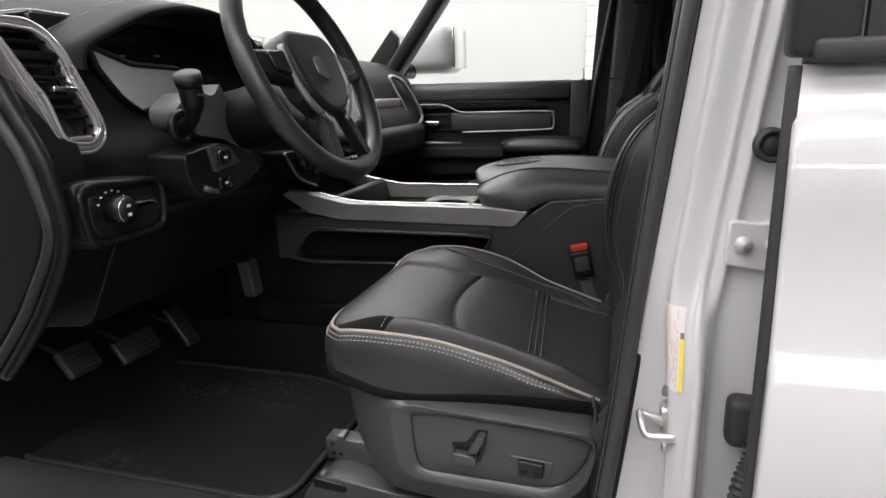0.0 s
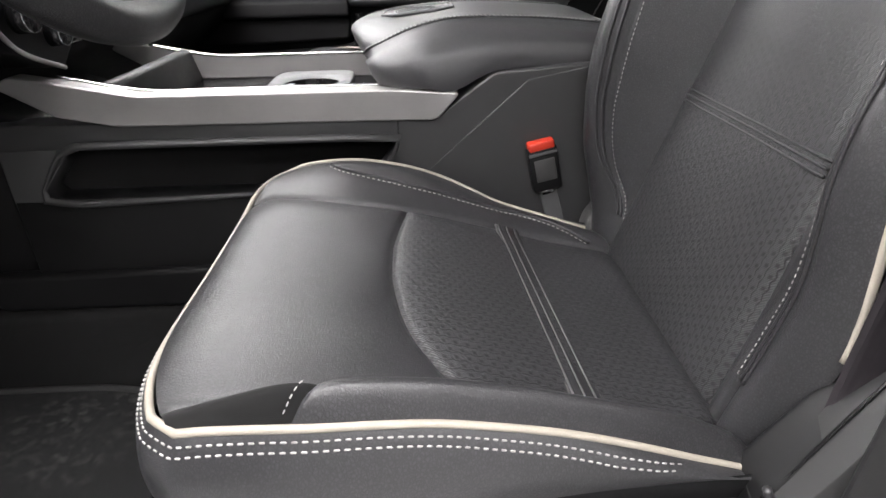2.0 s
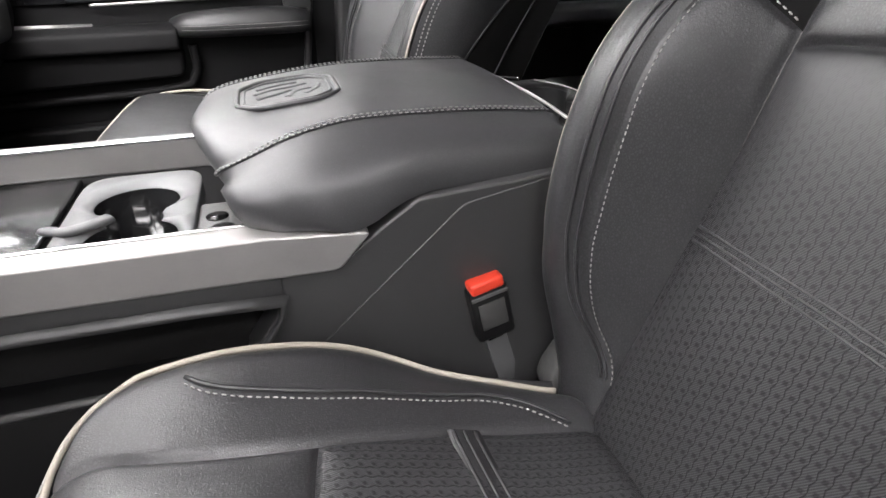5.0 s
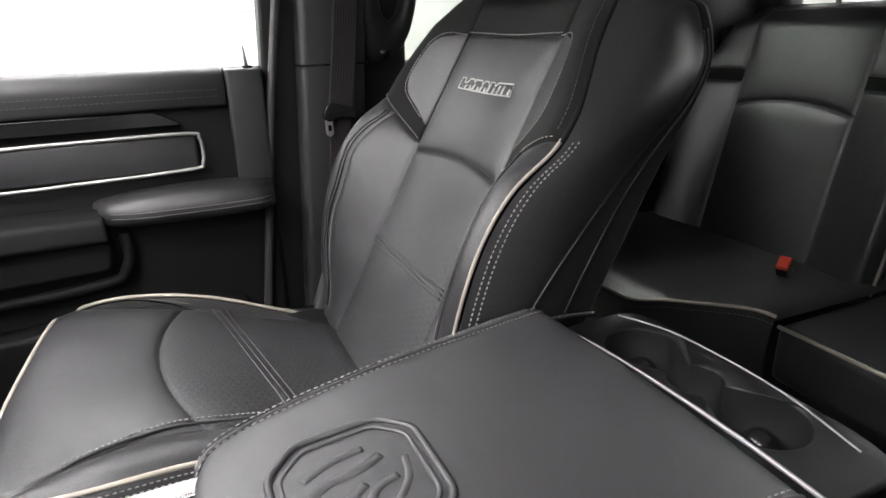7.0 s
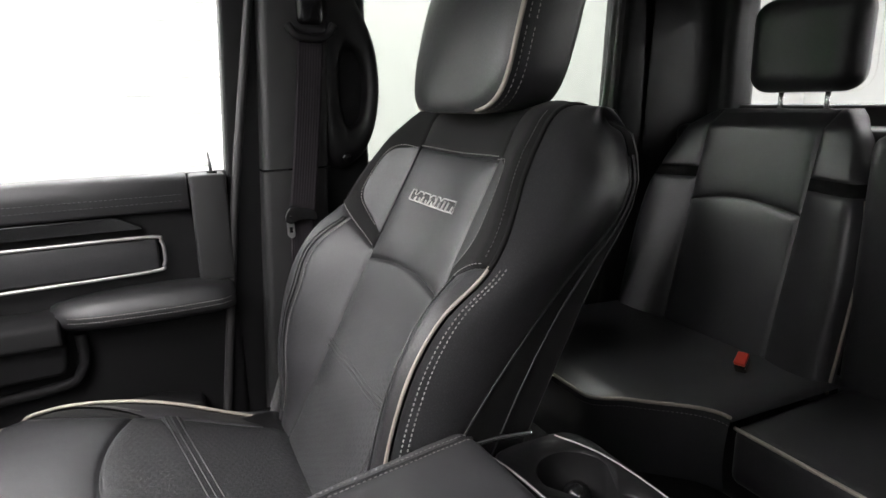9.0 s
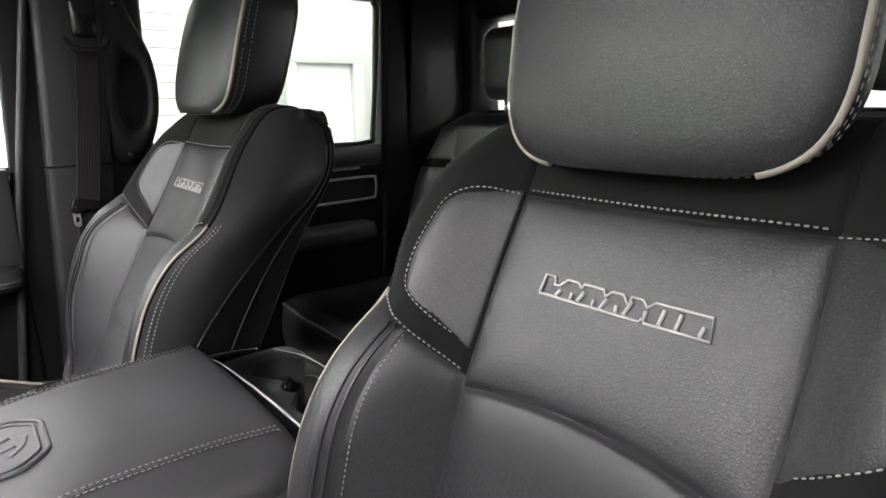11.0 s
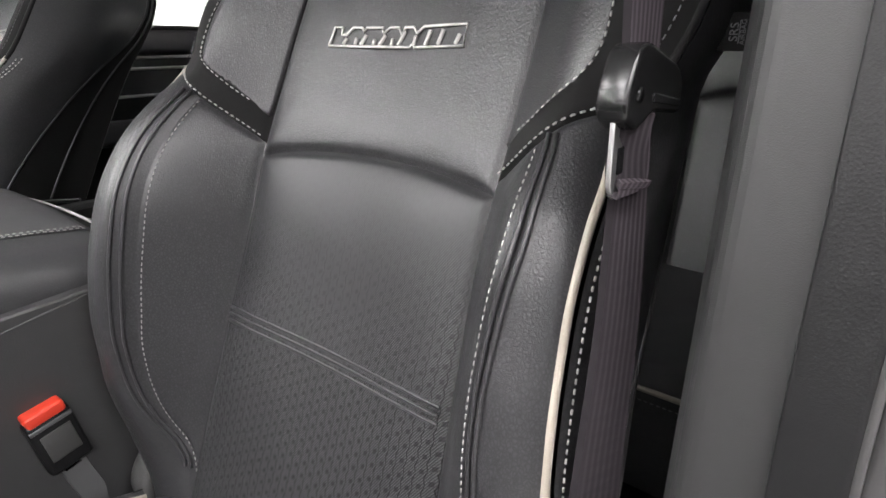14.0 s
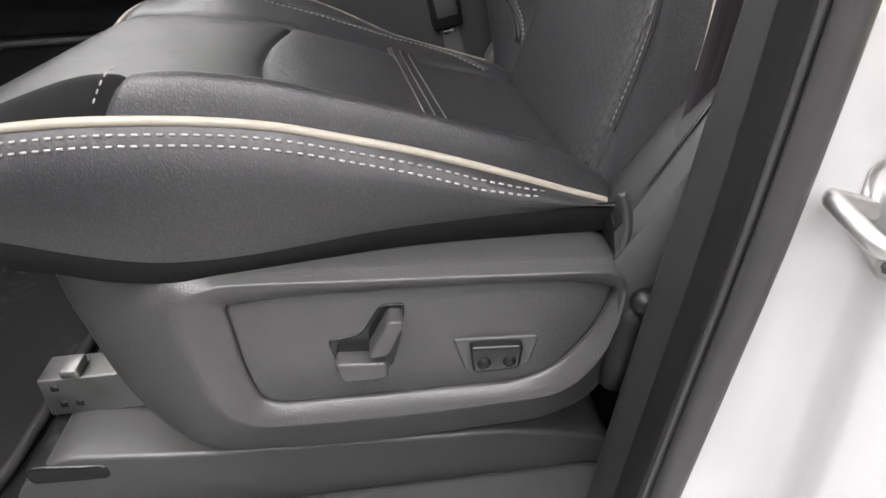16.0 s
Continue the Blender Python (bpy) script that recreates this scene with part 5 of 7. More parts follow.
NP = 160
sc = (-0.10, 1.055)
outer = rounded([(-0.304, 1.126), (-0.270, 1.1205), (-0.20, 1.112), (0.044, 1.1005), (0.060, 1.087), (0.060, 1.04), (0.050, 0.985), (0.015, 0.962), (-0.13, 0.957), (-0.215, 0.964), (-0.258, 0.977), (-0.286, 1.01), (-0.303, 1.075)], [0.008, 0.01, 0.02, 0.008, 0.01, 0.03, 0.03, 0.03, 0.05, 0.03, 0.03, 0.04, 0.03], 6)
ridge = rounded([(-0.2195, 1.099), (-0.192, 1.1085), (0.044, 1.095), (0.053, 1.082), (0.049, 1.035), (0.022, 0.996), (-0.10, 0.992), (-0.188, 0.995), (-0.207, 1.006), (-0.2165, 1.055)], [0.008, 0.006, 0.006, 0.01, 0.03, 0.03, 0.04, 0.015, 0.012, 0.03], 6)
inset = rounded([(-0.195, 1.089), (-0.154, 1.092), (-0.03, 1.0885), (0.050, 1.081), (0.040, 1.045), (0.013, 1.013), (-0.012, 1.0045), (-0.172, 1.0055), (-0.185, 1.010), (-0.1915, 1.034)], [0.003, 0.01, 0.02, 0.006, 0.02, 0.025, 0.015, 0.01, 0.008, 0.02], 6)
ro, rr, ri = polar(outer, sc, NP), polar(ridge, sc, NP), polar(inset, sc, NP)
mix = lambda a, b, t: [(p[0] + (q[0] - p[0]) * t, p[1] + (q[1] - p[1]) * t) for p, q in zip(a, b)]
shield_mesh = relief([ro, ro, mix(ro, rr, 0.06), mix(ro, rr, 0.16), mix(ro, rr, 0.90), mix(ro, rr, 0.98), mix(rr, ri, 0.08), mix(rr, ri, 0.88), mix(rr, ri, 0.97), ri, ri], [-0.69, -0.737, -0.7425, -0.7445, -0.7515, -0.7530, -0.7532, -0.7462, -0.7448, -0.7438, -0.741], NP, False)
for v in shield_mesh.vertices:
    v.co.y += 0.034 * smooth(-0.215, -0.31, v.co.x)
shield = put("side_shield", shield_mesh, M_SHIELD, driver, "grained black plastic seat shield")
shield.location.y = 0.48
pi = mix(ri, [sc] * NP, 0.012)
put("switch_plate", relief([ri, pi, mix(ri, [sc] * NP, 0.03)], [-0.741, -0.7425, -0.7430], NP), M_SHIELD, shield, "inset grained plastic plate")


def lever(name, outline, y0, y1, parent, mat=M_PLASTIC, bev=0.003, label=""):
    return put(name, prism(rounded(outline, 0.004, 4), "y", y0, y1, bev, 3), mat, parent, label)


lever("switch_well", [(-0.138, 1.055), (-0.116, 1.058), (-0.103, 1.079), (-0.087, 1.079), (-0.091, 1.052), (-0.098, 1.029), (-0.132, 1.028)], -0.7440, -0.7400, shield, M_GLOSS, 0.001)
lever("seat_switch", [(-0.134, 1.046), (-0.101, 1.043), (-0.101, 1.030), (-0.130, 1.029)], -0.757, -0.743, shield, M_SHIELD, 0.004, "seat position switch")
lever("recline_switch", [(-0.113, 1.049), (-0.100, 1.050), (-0.088, 1.075), (-0.098, 1.077)], -0.759, -0.743, shield, M_SHIELD, 0.004, "backrest switch")
lever("lumbar_frame", [(-0.058, 1.047), (0.001, 1.044), (-0.005, 1.019), (-0.049, 1.017)], -0.7448, -0.740, shield, M_SHIELD, 0.002)
lever("lumbar_switch", [(-0.047, 1.0445), (-0.011, 1.0425), (-0.0135, 1.022), (-0.045, 1.0215)], -0.752, -0.743, shield, M_GLOSS, 0.003, "gloss black lumbar switch")
for k in (-0.038, -0.021):
    bm = bmesh.new()
    bmesh.ops.create_uvsphere(bm, u_segments=14, v_segments=8, radius=0.0045, matrix=Matrix.Translation((k, -0.7520, 1.0305)) @ Matrix.Diagonal((1, 0.5, 1, 1)))
    for f in bm.faces:
        f.smooth = True
    put("lumbar_button", bm, M_PLASTIC, shield)
basep = rounded([(-0.405, 0.850), (-0.388, 0.915), (-0.352, 0.948), (-0.25, 0.936), (0.0, 0.924), (0.08, 0.900), (0.10, 0.850)], [0.01, 0.02, 0.02, 0.03, 0.03, 0.02, 0.01], 5)
base = put("seat_base", prism(basep, "y", -0.235, 0.18, 0.022, 4), M_BASE, driver, "black plastic seat base cover")
put("base_slot", prism(rounded([(-0.372, 0.924), (-0.372, 0.942), (-0.315, 0.936), (-0.315, 0.922)], 0.006, 4), "y", -0.2365, -0.16, 0.002), M_GLOSS, driver)
put("seat_pan", box((-0.27, -0.225, 0.985), (0.07, 0.17, 1.10), 0.02, 2), M_PLASTIC, driver)
for yy in (-0.186, 0.13):
    put("seat_track", box((-0.371, yy, 0.944), (0.12, yy + 0.030, 0.981), 0.002), M_TRACK, driver, "zinc steel seat track")
    put("track_notch", box((-0.352, yy - 0.0015, 0.981), (-0.338, yy + 0.02, 0.989), 0.002), M_TRACK, driver)
    for k, z in ((-0.360, 0.972), (-0.358, 0.955), (-0.346, 0.955)):
        put("track_hole", box((k - 0.003, yy - 0.0008, z - 0.003), (k + 0.003, yy + 0.004, z + 0.003), 0.001), M_GLOSS, driver)
hinge = [(0.048, 1.095), (0.052, 1.118), (0.074, 1.150), (0.104, 1.190), (0.135, 1.205), (0.150, 1.150), (0.120, 1.070), (0.070, 1.072)]
put("hinge_cover", prism(rounded(hinge, 0.015, 5), "y", -0.252, -0.210, 0.008, 3), M_PLASTIC, driver, "black plastic hinge cover")
put("hinge_cover", prism(rounded(hinge, 0.015, 5), "y", 0.19, 0.225, 0.008, 3), M_SHIELD, driver, "black plastic hinge cover")
rec = [[(0.050, -0.752, 1.060), (0.044, -0.748, 1.098), (0.050, -0.727, 1.110), (0.052, -0.712, 1.115), (0.062, -0.685, 1.100)],
       [(0.070, -0.753, 1.060), (0.059, -0.748, 1.122), (0.071, -0.727, 1.142), (0.075, -0.711, 1.148), (0.085, -0.682, 1.135)],
       [(0.098, -0.753, 1.085), (0.080, -0.748, 1.154), (0.094, -0.726, 1.180), (0.099, -0.710, 1.186), (0.110, -0.680, 1.175)],
       [(0.128, -0.750, 1.130), (0.106, -0.745, 1.192), (0.119, -0.724, 1.216), (0.124, -0.709, 1.222), (0.135, -0.680, 1.210)]]
cols = [spline([(a, b + 0.48, c) for a, b, c in (r[k] for r in rec)], 6) for k in range(5)]
verts, faces, nr = [], [], len(cols[0])
for k, col in enumerate(cols):
    nxt = cols[min(k + 1, 4)]
    verts += list(col) + ([p.lerp(q, 0.06) for p, q in zip(col, nxt)] if k < 4 else [])
for k in range(8):
    for i in range(nr - 1):
        a = k * nr + i
        faces.append((a, a + 1, a + nr + 1, a + nr))
put("recliner_cover", mesh_of("recliner_cover", verts, faces), M_PILLAR, driver, "grained black recliner side cover")
put("cover_gap", tube([p + Vector((0, -0.0005, 0.0)) for p in cols[2]], 0.0016, 6), M_GLOSS, driver)
put("cushion_end_tab", tube(spline([(0.045, -0.262, 1.143), (0.050, -0.264, 1.127), (0.050, -0.264, 1.108), (0.046, -0.263, 1.092)], 6), 0.0030, 8), M_LEATHER_SIDE, driver, "folded black end tab")
bm = bmesh.new()
bmesh.ops.create_uvsphere(bm, u_segments=16, v_segments=10, radius=0.0095, matrix=Matrix.Translation((0.0645, -0.275, 1.071)))
for f in bm.faces:
    f.smooth = True
put("anchor_cap", bm, M_PLASTIC, driver, "round black belt anchor cap")
put("lower_cover", tube(spline([(0.070, -0.262, 1.070), (0.062, -0.266, 1.05), (0.058, -0.266, 1.02), (0.058, -0.262, 0.995)], 6), lambda t: 0.011 + 0.004 * math.sin(math.pi * t), 12), M_PLASTIC, driver)
# airbag tag sewn to the backrest's outer side
tag = put("fabric_tag", box((0.2632, -0.254, 1.505), (0.2646, -0.230, 1.531), 0.0), M_SUEDE, driver, "black cloth tag with white lettering")


def lettering(text, size, m, parent, material, name="lettering"):
    cu = bpy.data.curves.new(name, "FONT")
    cu.body, cu.size, cu.extrude, cu.align_x, cu.align_y = text, size, 0.0002, "CENTER", "CENTER"
    tmp = bpy.data.objects.new(name, cu)
    scene.collection.objects.link(tmp)
    me = bpy.data.meshes.new_from_object(tmp.evaluated_get(bpy.context.evaluated_depsgraph_get()))
    bpy.data.objects.remove(tmp)
    bpy.data.curves.remove(cu)
    ob = put(name, me, material, parent)
    ob.data.materials.clear()
    ob.data.materials.append(material)
    ob.matrix_local = m
    return ob

for text, size, yy in (("SRS", 0.0085, -0.2440), ("AIRBAG", 0.0050, -0.2500)):
    lettering(text, size, Matrix(((0, 0, -1, 0.2630), (0, 1, 0, yy), (1, 0, 0, 1.518), (0, 0, 0, 1))), tag, M_CUP)
put("tag_rule", box((0.2626, -0.2477, 1.510), (0.2631, -0.2472, 1.526)), M_CUP, tag)
tag.location = (0.2639 * 0.25 - 0.0237, -0.242 * 0.25 + 0.004, 1.518 * 0.25 + 0.008)
tag.scale = (0.75, 0.75, 0.75)


def passenger_bits():
    put("seat_base", box((-0.43, -0.18, 0.855), (-0.02, 0.25, 0.985), 0.03, 4), M_SHIELD, passenger, "black plastic seat base cover")
    put("seat_pan", box((-0.40, -0.22, 0.98), (-0.01, 0.24, 1.14), 0.02, 2), M_PLASTIC, passenger)
    put("side_shield", prism(rounded([(-0.40, 1.13), (0.0, 1.10), (-0.02, 0.99), (-0.36, 0.99)], 0.03, 5), "y", 0.22, 0.262, 0.008, 3), M_SHIELD, passenger)
    put("hinge_cover", prism(rounded([(-0.04, 1.10), (0.0, 1.21), (0.04, 1.23), (0.09, 1.15), (0.05, 1.07)], 0.015, 5), "y", 0.235, 0.262, 0.008, 3), M_SHIELD, passenger, "black plastic hinge cover")


passenger_bits()

# ---- seat belts ----
def buckle(at, lean, yaw, label, scale=1.0):
    b = thing("belt_buckle", label, "belt buckle")
    b.matrix_world = Matrix.Translation(at) @ pose(0, 0, 0, 0, lean, yaw) @ Matrix.Scale(scale, 4)
    put("buckle_case", box((-0.0195, -0.0125, -0.060), (0.0195, 0.0125, 0.0), 0.004, 3), M_PLASTIC, b)
    put("case_plate", box((-0.0135, -0.0138, -0.045), (0.0135, -0.0120, -0.015), 0.002), M_SHIELD, b)
    put("release_button", box((-0.017, -0.0128, -0.004), (0.017, 0.0120, 0.0085), 0.003, 3), M_RED, b, "bright red release button")
    put("release_lip", box((-0.0185, -0.0134, -0.0095), (0.0185, -0.0115, -0.0055), 0.0006), M_CUP, b)
    put("stalk", strap([(0, 0, -0.055), (0.002, 0, -0.085), (0.006, 0.0, -0.13)], 0.026, [(1, 0, 0)], 0.004), M_COLUMN, b, "grey buckle stalk")
    put("stalk_clip", box((-0.008, -0.0036, -0.068), (0.008, 0.0036, -0.062), 0.001), M_CHROME, b)
    return b


buckle((-0.004, -0.243, 1.2075), -12, 4, "black belt buckle with red button beside the console")
buckle((0.872, 0.40, 1.145), -35, 20, "black rear belt buckle with red button", 0.9)


def tongue(at, yaw, label, hang=0.0):
    """A belt tongue: black guide with a slot, and its steel blade."""
    t = thing("belt_tongue", label, "belt tongue")
    t.matrix_world = Matrix.Translation(at) @ pose(0, 0, 0, 0, hang, yaw)
    body = [(-0.031, -0.004), (-0.030, 0.006), (-0.022, 0.021), (-0.012, 0.0245), (0.027, 0.0135), (0.0325, 0.007), (0.0325, -0.008), (0.0, -0.0035), (-0.020, -0.011)]
    put("guide", prism(rounded(body, 0.005, 4), "y", -0.007, 0.007, 0.0032, 3), M_DECK, t, "black plastic guide")
    bar = prism(rounded([(-0.004, 0.004), (0.029, -0.001), (0.029, -0.004), (-0.004, 0.000)], 0.0012, 3), "y", -0.0076, 0.0076, 0.0006)
    put("slot", bar, M_GLOSS, t)
    put("stud", tube([(-0.019, -0.0076, 0.004), (-0.019, 0.0076, 0.004)], 0.003, 10), M_GLOSS, t)
    blade = rounded([(-0.027, -0.003), (-0.013, -0.005), (-0.012, -0.033), (-0.016, -0.039), (-0.022, -0.039), (-0.027, -0.033)], 0.003, 3)
    put("blade", prism(blade, "y", -0.0012, 0.0012, 0.0005), M_STEEL, t, "bright steel blade")
    put("blade_slot", box((-0.0225, -0.0016, -0.028), (-0.0165, 0.0016, -0.017), 0.0), M_GLOSS, t)
    return t


belt = thing("seat_belt", "dark grey woven seat belt hanging by the pillar", "seat belt")
put("upper_webbing", strap(spline([(0.138, -0.742, 2.02), (0.134, -0.731, 1.90), (0.131, -0.722, 1.78), (0.132, -0.7175, 1.68), (0.136, -0.7135, 1.58), (0.140, -0.7125, 1.515), (0.141, -0.714, 1.495)], 8), 0.046, [(math.cos(t), math.sin(t), 0) for t in np.radians(np.linspace(-8, 8, 49))], 0.0022), M_BELT, belt)
put("lower_webbing", strap(spline([(0.138, -0.7135, 1.497), (0.137, -0.714, 1.45), (0.134, -0.716, 1.39), (0.126, -0.717, 1.32), (0.120, -0.718, 1.26), (0.114, -0.718, 1.20), (0.106, -0.722, 1.15), (0.093, -0.735, 1.10), (0.084, -0.742, 1.070)], 8), 0.042, [(math.cos(t), math.sin(t), 0) for t in np.radians(np.linspace(6, -40, 65))], 0.0022), M_BELT, belt)
put("webbing_fold", strap(spline([(0.124, -0.7195, 1.494), (0.123, -0.7175, 1.478), (0.1225, -0.7190, 1.463), (0.123, -0.7215, 1.466)], 6), 0.030, [(1, -0.1, 0)], 0.003), M_BELT, belt)
put("webbing_end", strap(spline([(0.0935, -0.7375, 1.119), (0.088, -0.743, 1.098), (0.081, -0.748, 1.066)], 6), 0.041, [(math.cos(math.radians(-34)), math.sin(math.radians(-34)), 0)], 0.003), M_BELT, belt, "sewn double end of the webbing")
put("fold_stitching", stitches([[(0.096 + o * 0.85 + 0.25 * (z - 1.115), -0.7345 - o * 0.5 - 0.0022 - 0.25 * (1.115 - z), z) for z in np.linspace(1.138, 1.112, 8)] for o in (-0.015, -0.005, 0.005, 0.015)], 0.003, 0.002, 0.0008), M_CUP, belt)

tongue((0.1325, -0.7165, 1.498), 2, "black belt tongue with bright steel blade", 0)
pbelt = thing("seat_belt", "dark grey woven seat belt on the passenger pillar", "seat belt")
put("upper_webbing", strap(spline([(0.130, 0.812, 1.80), (0.112, 0.806, 1.65), (0.090, 0.798, 1.50), (0.082, 0.795, 1.46)], 8), 0.050, [(1, 0, 0)], 0.0022), M_BELT, pbelt)
put("lower_webbing", strap(spline([(0.085, 0.797, 1.48), (0.075, 0.798, 1.30), (0.070, 0.80, 1.05)], 8), 0.046, [(1, 0, 0)], 0.0022), M_BELT, pbelt)
put("pillar_guide", tube(spline([(0.085, 0.800, 1.82), (0.10, 0.797, 1.80), (0.128, 0.795, 1.795), (0.157, 0.797, 1.80), (0.172, 0.800, 1.82)], 6), 0.008, 10), M_PLASTIC, pbelt, "black belt guide")
put("guide_slider", box((0.105, 0.797, 1.82), (0.155, 0.820, 1.90), 0.012, 4), M_GLOSS, pbelt)
tongue((0.078, 0.787, 1.462), 0, "black belt tongue with bright steel blade", 0)
for yy, s in ((0.90, 1), (-0.62, -1)):
    rb = thing("rear_seat_belt", "dark woven rear seat belt", "seat belt")
    top = (1.30, yy, 1.78) if s > 0 else (1.20, -0.56, 2.02)
    low = (1.12, yy - 0.02, 1.45) if s > 0 else (1.08, -0.655, 1.25)
    put("webbing", strap(spline([top, tuple((a + b) / 2 for a, b in zip(top, low)), low], 8), 0.046, [(0.3, 1, 0)], 0.0022), M_BELT, rb)
    if s > 0:
        put("belt_guide", box((1.28, yy - 0.04, 1.74), (1.31, yy + 0.04, 1.78), 0.012, 3), M_PLASTIC, rb)

# ---- door opening on the driver's side: striker, label, hinge ----
striker = thing("door_striker", "zinc steel door striker loop bolted to the white pillar", "door striker")
striker.location = (0.012, 0.006, 0.003)
oval = rounded([(-0.873, 1.146), (-0.860, 1.134), (-0.846, 1.140), (-0.836, 1.165), (-0.836, 1.190), (-0.848, 1.200), (-0.862, 1.196), (-0.874, 1.170)], 0.010, 5)
plate_bm = prism(oval, "x", 0.0, 0.012, 0.0015)
for v in plate_bm.verts:
    v.co.x += 0.1055 + 0.30 * (-0.842 - v.co.y) + (0.004 if v.co.z < 1.15 else 0.0)
put("striker_plate", plate_bm, M_STEEL, striker)
put("striker_loop", tube(spline([(0.114, -0.842, 1.168), (0.098, -0.8415, 1.173), (0.087, -0.842, 1.1765), (0.0845, -0.845, 1.177), (0.087, -0.858, 1.172), (0.090, -0.867, 1.168), (0.094, -0.871, 1.167), (0.104, -0.874, 1.169), (0.118, -0.877, 1.172)], 6), 0.0038, 10, squash=1.25), M_STEEL, striker)
for yy, z in ((-0.853, 1.187), (-0.860, 1.150)):
    fx = 0.1055 + 0.30 * (-0.842 - yy)
    put("bolt", tube([(fx - 0.0035, yy, z), (fx + 0.004, yy, z)], 0.0062, 14), M_STEEL, striker)
    put("bolt_socket", tube([(fx - 0.0040, yy, z), (fx - 0.0030, yy, z)], 0.0030, 6), M_SHIELD, striker)


def on_face(name, q0, q1, z0, z1, lift, material, parent, label="", nq=8, nz=12):
    """A thin sheet stuck on the pillar's curved face."""
    verts, faces = [], []
    for i in range(nz + 1):
        for j in range(nq + 1):
            verts.append(shut_face(q0 + (q1 - q0) * j / nq, z0 + (z1 - z0) * i / nz, lift))
    for i in range(nz):
        for j in range(nq):
            a = i * (nq + 1) + j
            faces.append((a, a + 1, a + nq + 2, a + nq + 1))
    return put(name, mesh_of(name, verts, faces), material, parent, label)


sticker = thing("door_jamb_label", "white tyre and load label with yellow bands on the pillar", "label")
on_face("label_sheet", 1.25, 2.75, 1.224, 1.308, 0.0006, M_LABEL, sticker)
on_face("label_band", 1.25, 1.43, 1.239, 1.306, 0.0011, M_YELLOW, sticker, "yellow band", 2)
on_face("label_band", 2.57, 2.75, 1.225, 1.278, 0.0011, M_YELLOW, sticker, "yellow band", 2)
on_face("band_end", 2.57, 2.75, 1.278, 1.284, 0.0011, M_INK, sticker, "dark square mark", 2, 2)
random.seed(4)
for k in range(9):
    q = 1.50 + 0.115 * k
    z = 1.304
    while z > 1.233:
        L = random.uniform(0.003, 0.010)
        if random.random() < 0.8:
            on_face("print_bar", q, q + 0.035, z - L, z, 0.0011, M_PINK if k in (1, 4, 7) else M_FAINT, sticker, "", 1, 3)
        z -= L + random.uniform(0.0012, 0.003)
disc = thing("round_jamb_mark", "round grey stamped mark on the white pillar", "mark")
disc.location = (0.0145, -0.002, 0.005)
put("mark_disc", tube([(0.1045, -0.838, 1.206), (0.1105, -0.841, 1.206)], 0.0056, 18), M_INK, disc)
for k in range(4):
    t = math.pi * k / 4
    put("mark_ray", box((-0.0005, -0.0040, -0.0006), (0.0005, 0.0040, 0.0006)), M_LABEL, disc).matrix_local = Matrix.Translation((0.1042, -0.838, 1.206)) @ pose(0, 0, 0, 180 * k / 4, 0, 0)
rhinge = thing("rear_door_hinge", "white painted door hinge with two bolts", "hinge")
rhinge.location = (0.014, 0.009, 0.014)
put("hinge_leaf", prism(rounded([(0.147, 1.340), (0.148, 1.382), (0.175, 1.380), (0.21, 1.392), (0.21, 1.322), (0.178, 1.336)], 0.005, 4), "y", -0.874, -0.855, 0.003, 3), M_WHITE, rhinge)
put("hinge_knuckle", tube([(0.206, -0.888, 1.32), (0.206, -0.888, 1.40)], 0.011, 14), M_WHITE, rhinge)
for xx in (0.161, 0.186):
    put("hinge_bolt", tube([(xx, -0.8785, 1.361), (xx, -0.872, 1.361)], 0.0075, 14), M_WHITE, rhinge)
    put("bolt_recess", tube([(xx, -0.8795, 1.361), (xx, -0.878, 1.361)], 0.0042, 6), M_WHITE, rhinge)
plug = thing("rubber_plug", "round black rubber plug in the white pillar", "plug")
plug.location = (0.020, 0.008, 0.018)
put("plug_disc", tube([(0.170, -0.876, 1.445), (0.170, -0.860, 1.445)], 0.015, 24), M_RUBBER, plug)
put("plug_rim", tube([(0.170 + 0.012 * math.cos(t), -0.8765, 1.445 + 0.012 * math.sin(t)) for t in np.linspace(0, 2 * math.pi, 25)[:-1]], 0.0026, 6, closed=True), M_RUBBER, plug)
check = thing("door_check_boot", "black ribbed rubber wiring boot between pillar and door", "rubber boot")
check.location = (0.012, 0.006, 0.004)
put("boot_flange", box((0.162, -0.885, 1.170), (0.215, -0.858, 1.222), 0.010, 4), M_RUBBER, check)
put("boot_bellows", tube(spline([(0.190, -0.885, 1.185), (0.185, -0.895, 1.165), (0.178, -0.898, 1.14), (0.176, -0.900, 1.10), (0.182, -0.905, 1.06)], 24), lambda t: 0.0095 + 0.0022 * math.sin(t * 110), 14), M_RUBBER, check)

# ---- passenger door ----
pdoor = thing("passenger_door", "black passenger door panel with chrome trim and padded armrest", "car door")
DY = 0.845
put("door_board", box((-0.98, DY + 0.012, 0.92), (-0.045, DY + 0.07, 1.545), 0.012, 3), M_DOOR, pdoor)
put("upper_pad", prism(rounded([(0.838, 1.488), (0.836, 1.535), (0.850, 1.555), (0.90, 1.556), (0.90, 1.488)], [0.008, 0.015, 0.012, 0.004, 0.004], 5), "x", -0.97, -0.115, 0.004), M_DARK_HIDE, pdoor, "padded black upper roll")
put("stitching", stitches([[(x, 0.8352, 1.522), (x + 0.004, 0.8352, 1.522)] for x in ()] + [[(x, 0.8358 , z) for x in np.linspace(-0.95, -0.118, 80)] for z in (1.519, 1.507)], 0.005, 0.003, 0.0006), M_CUP, pdoor)
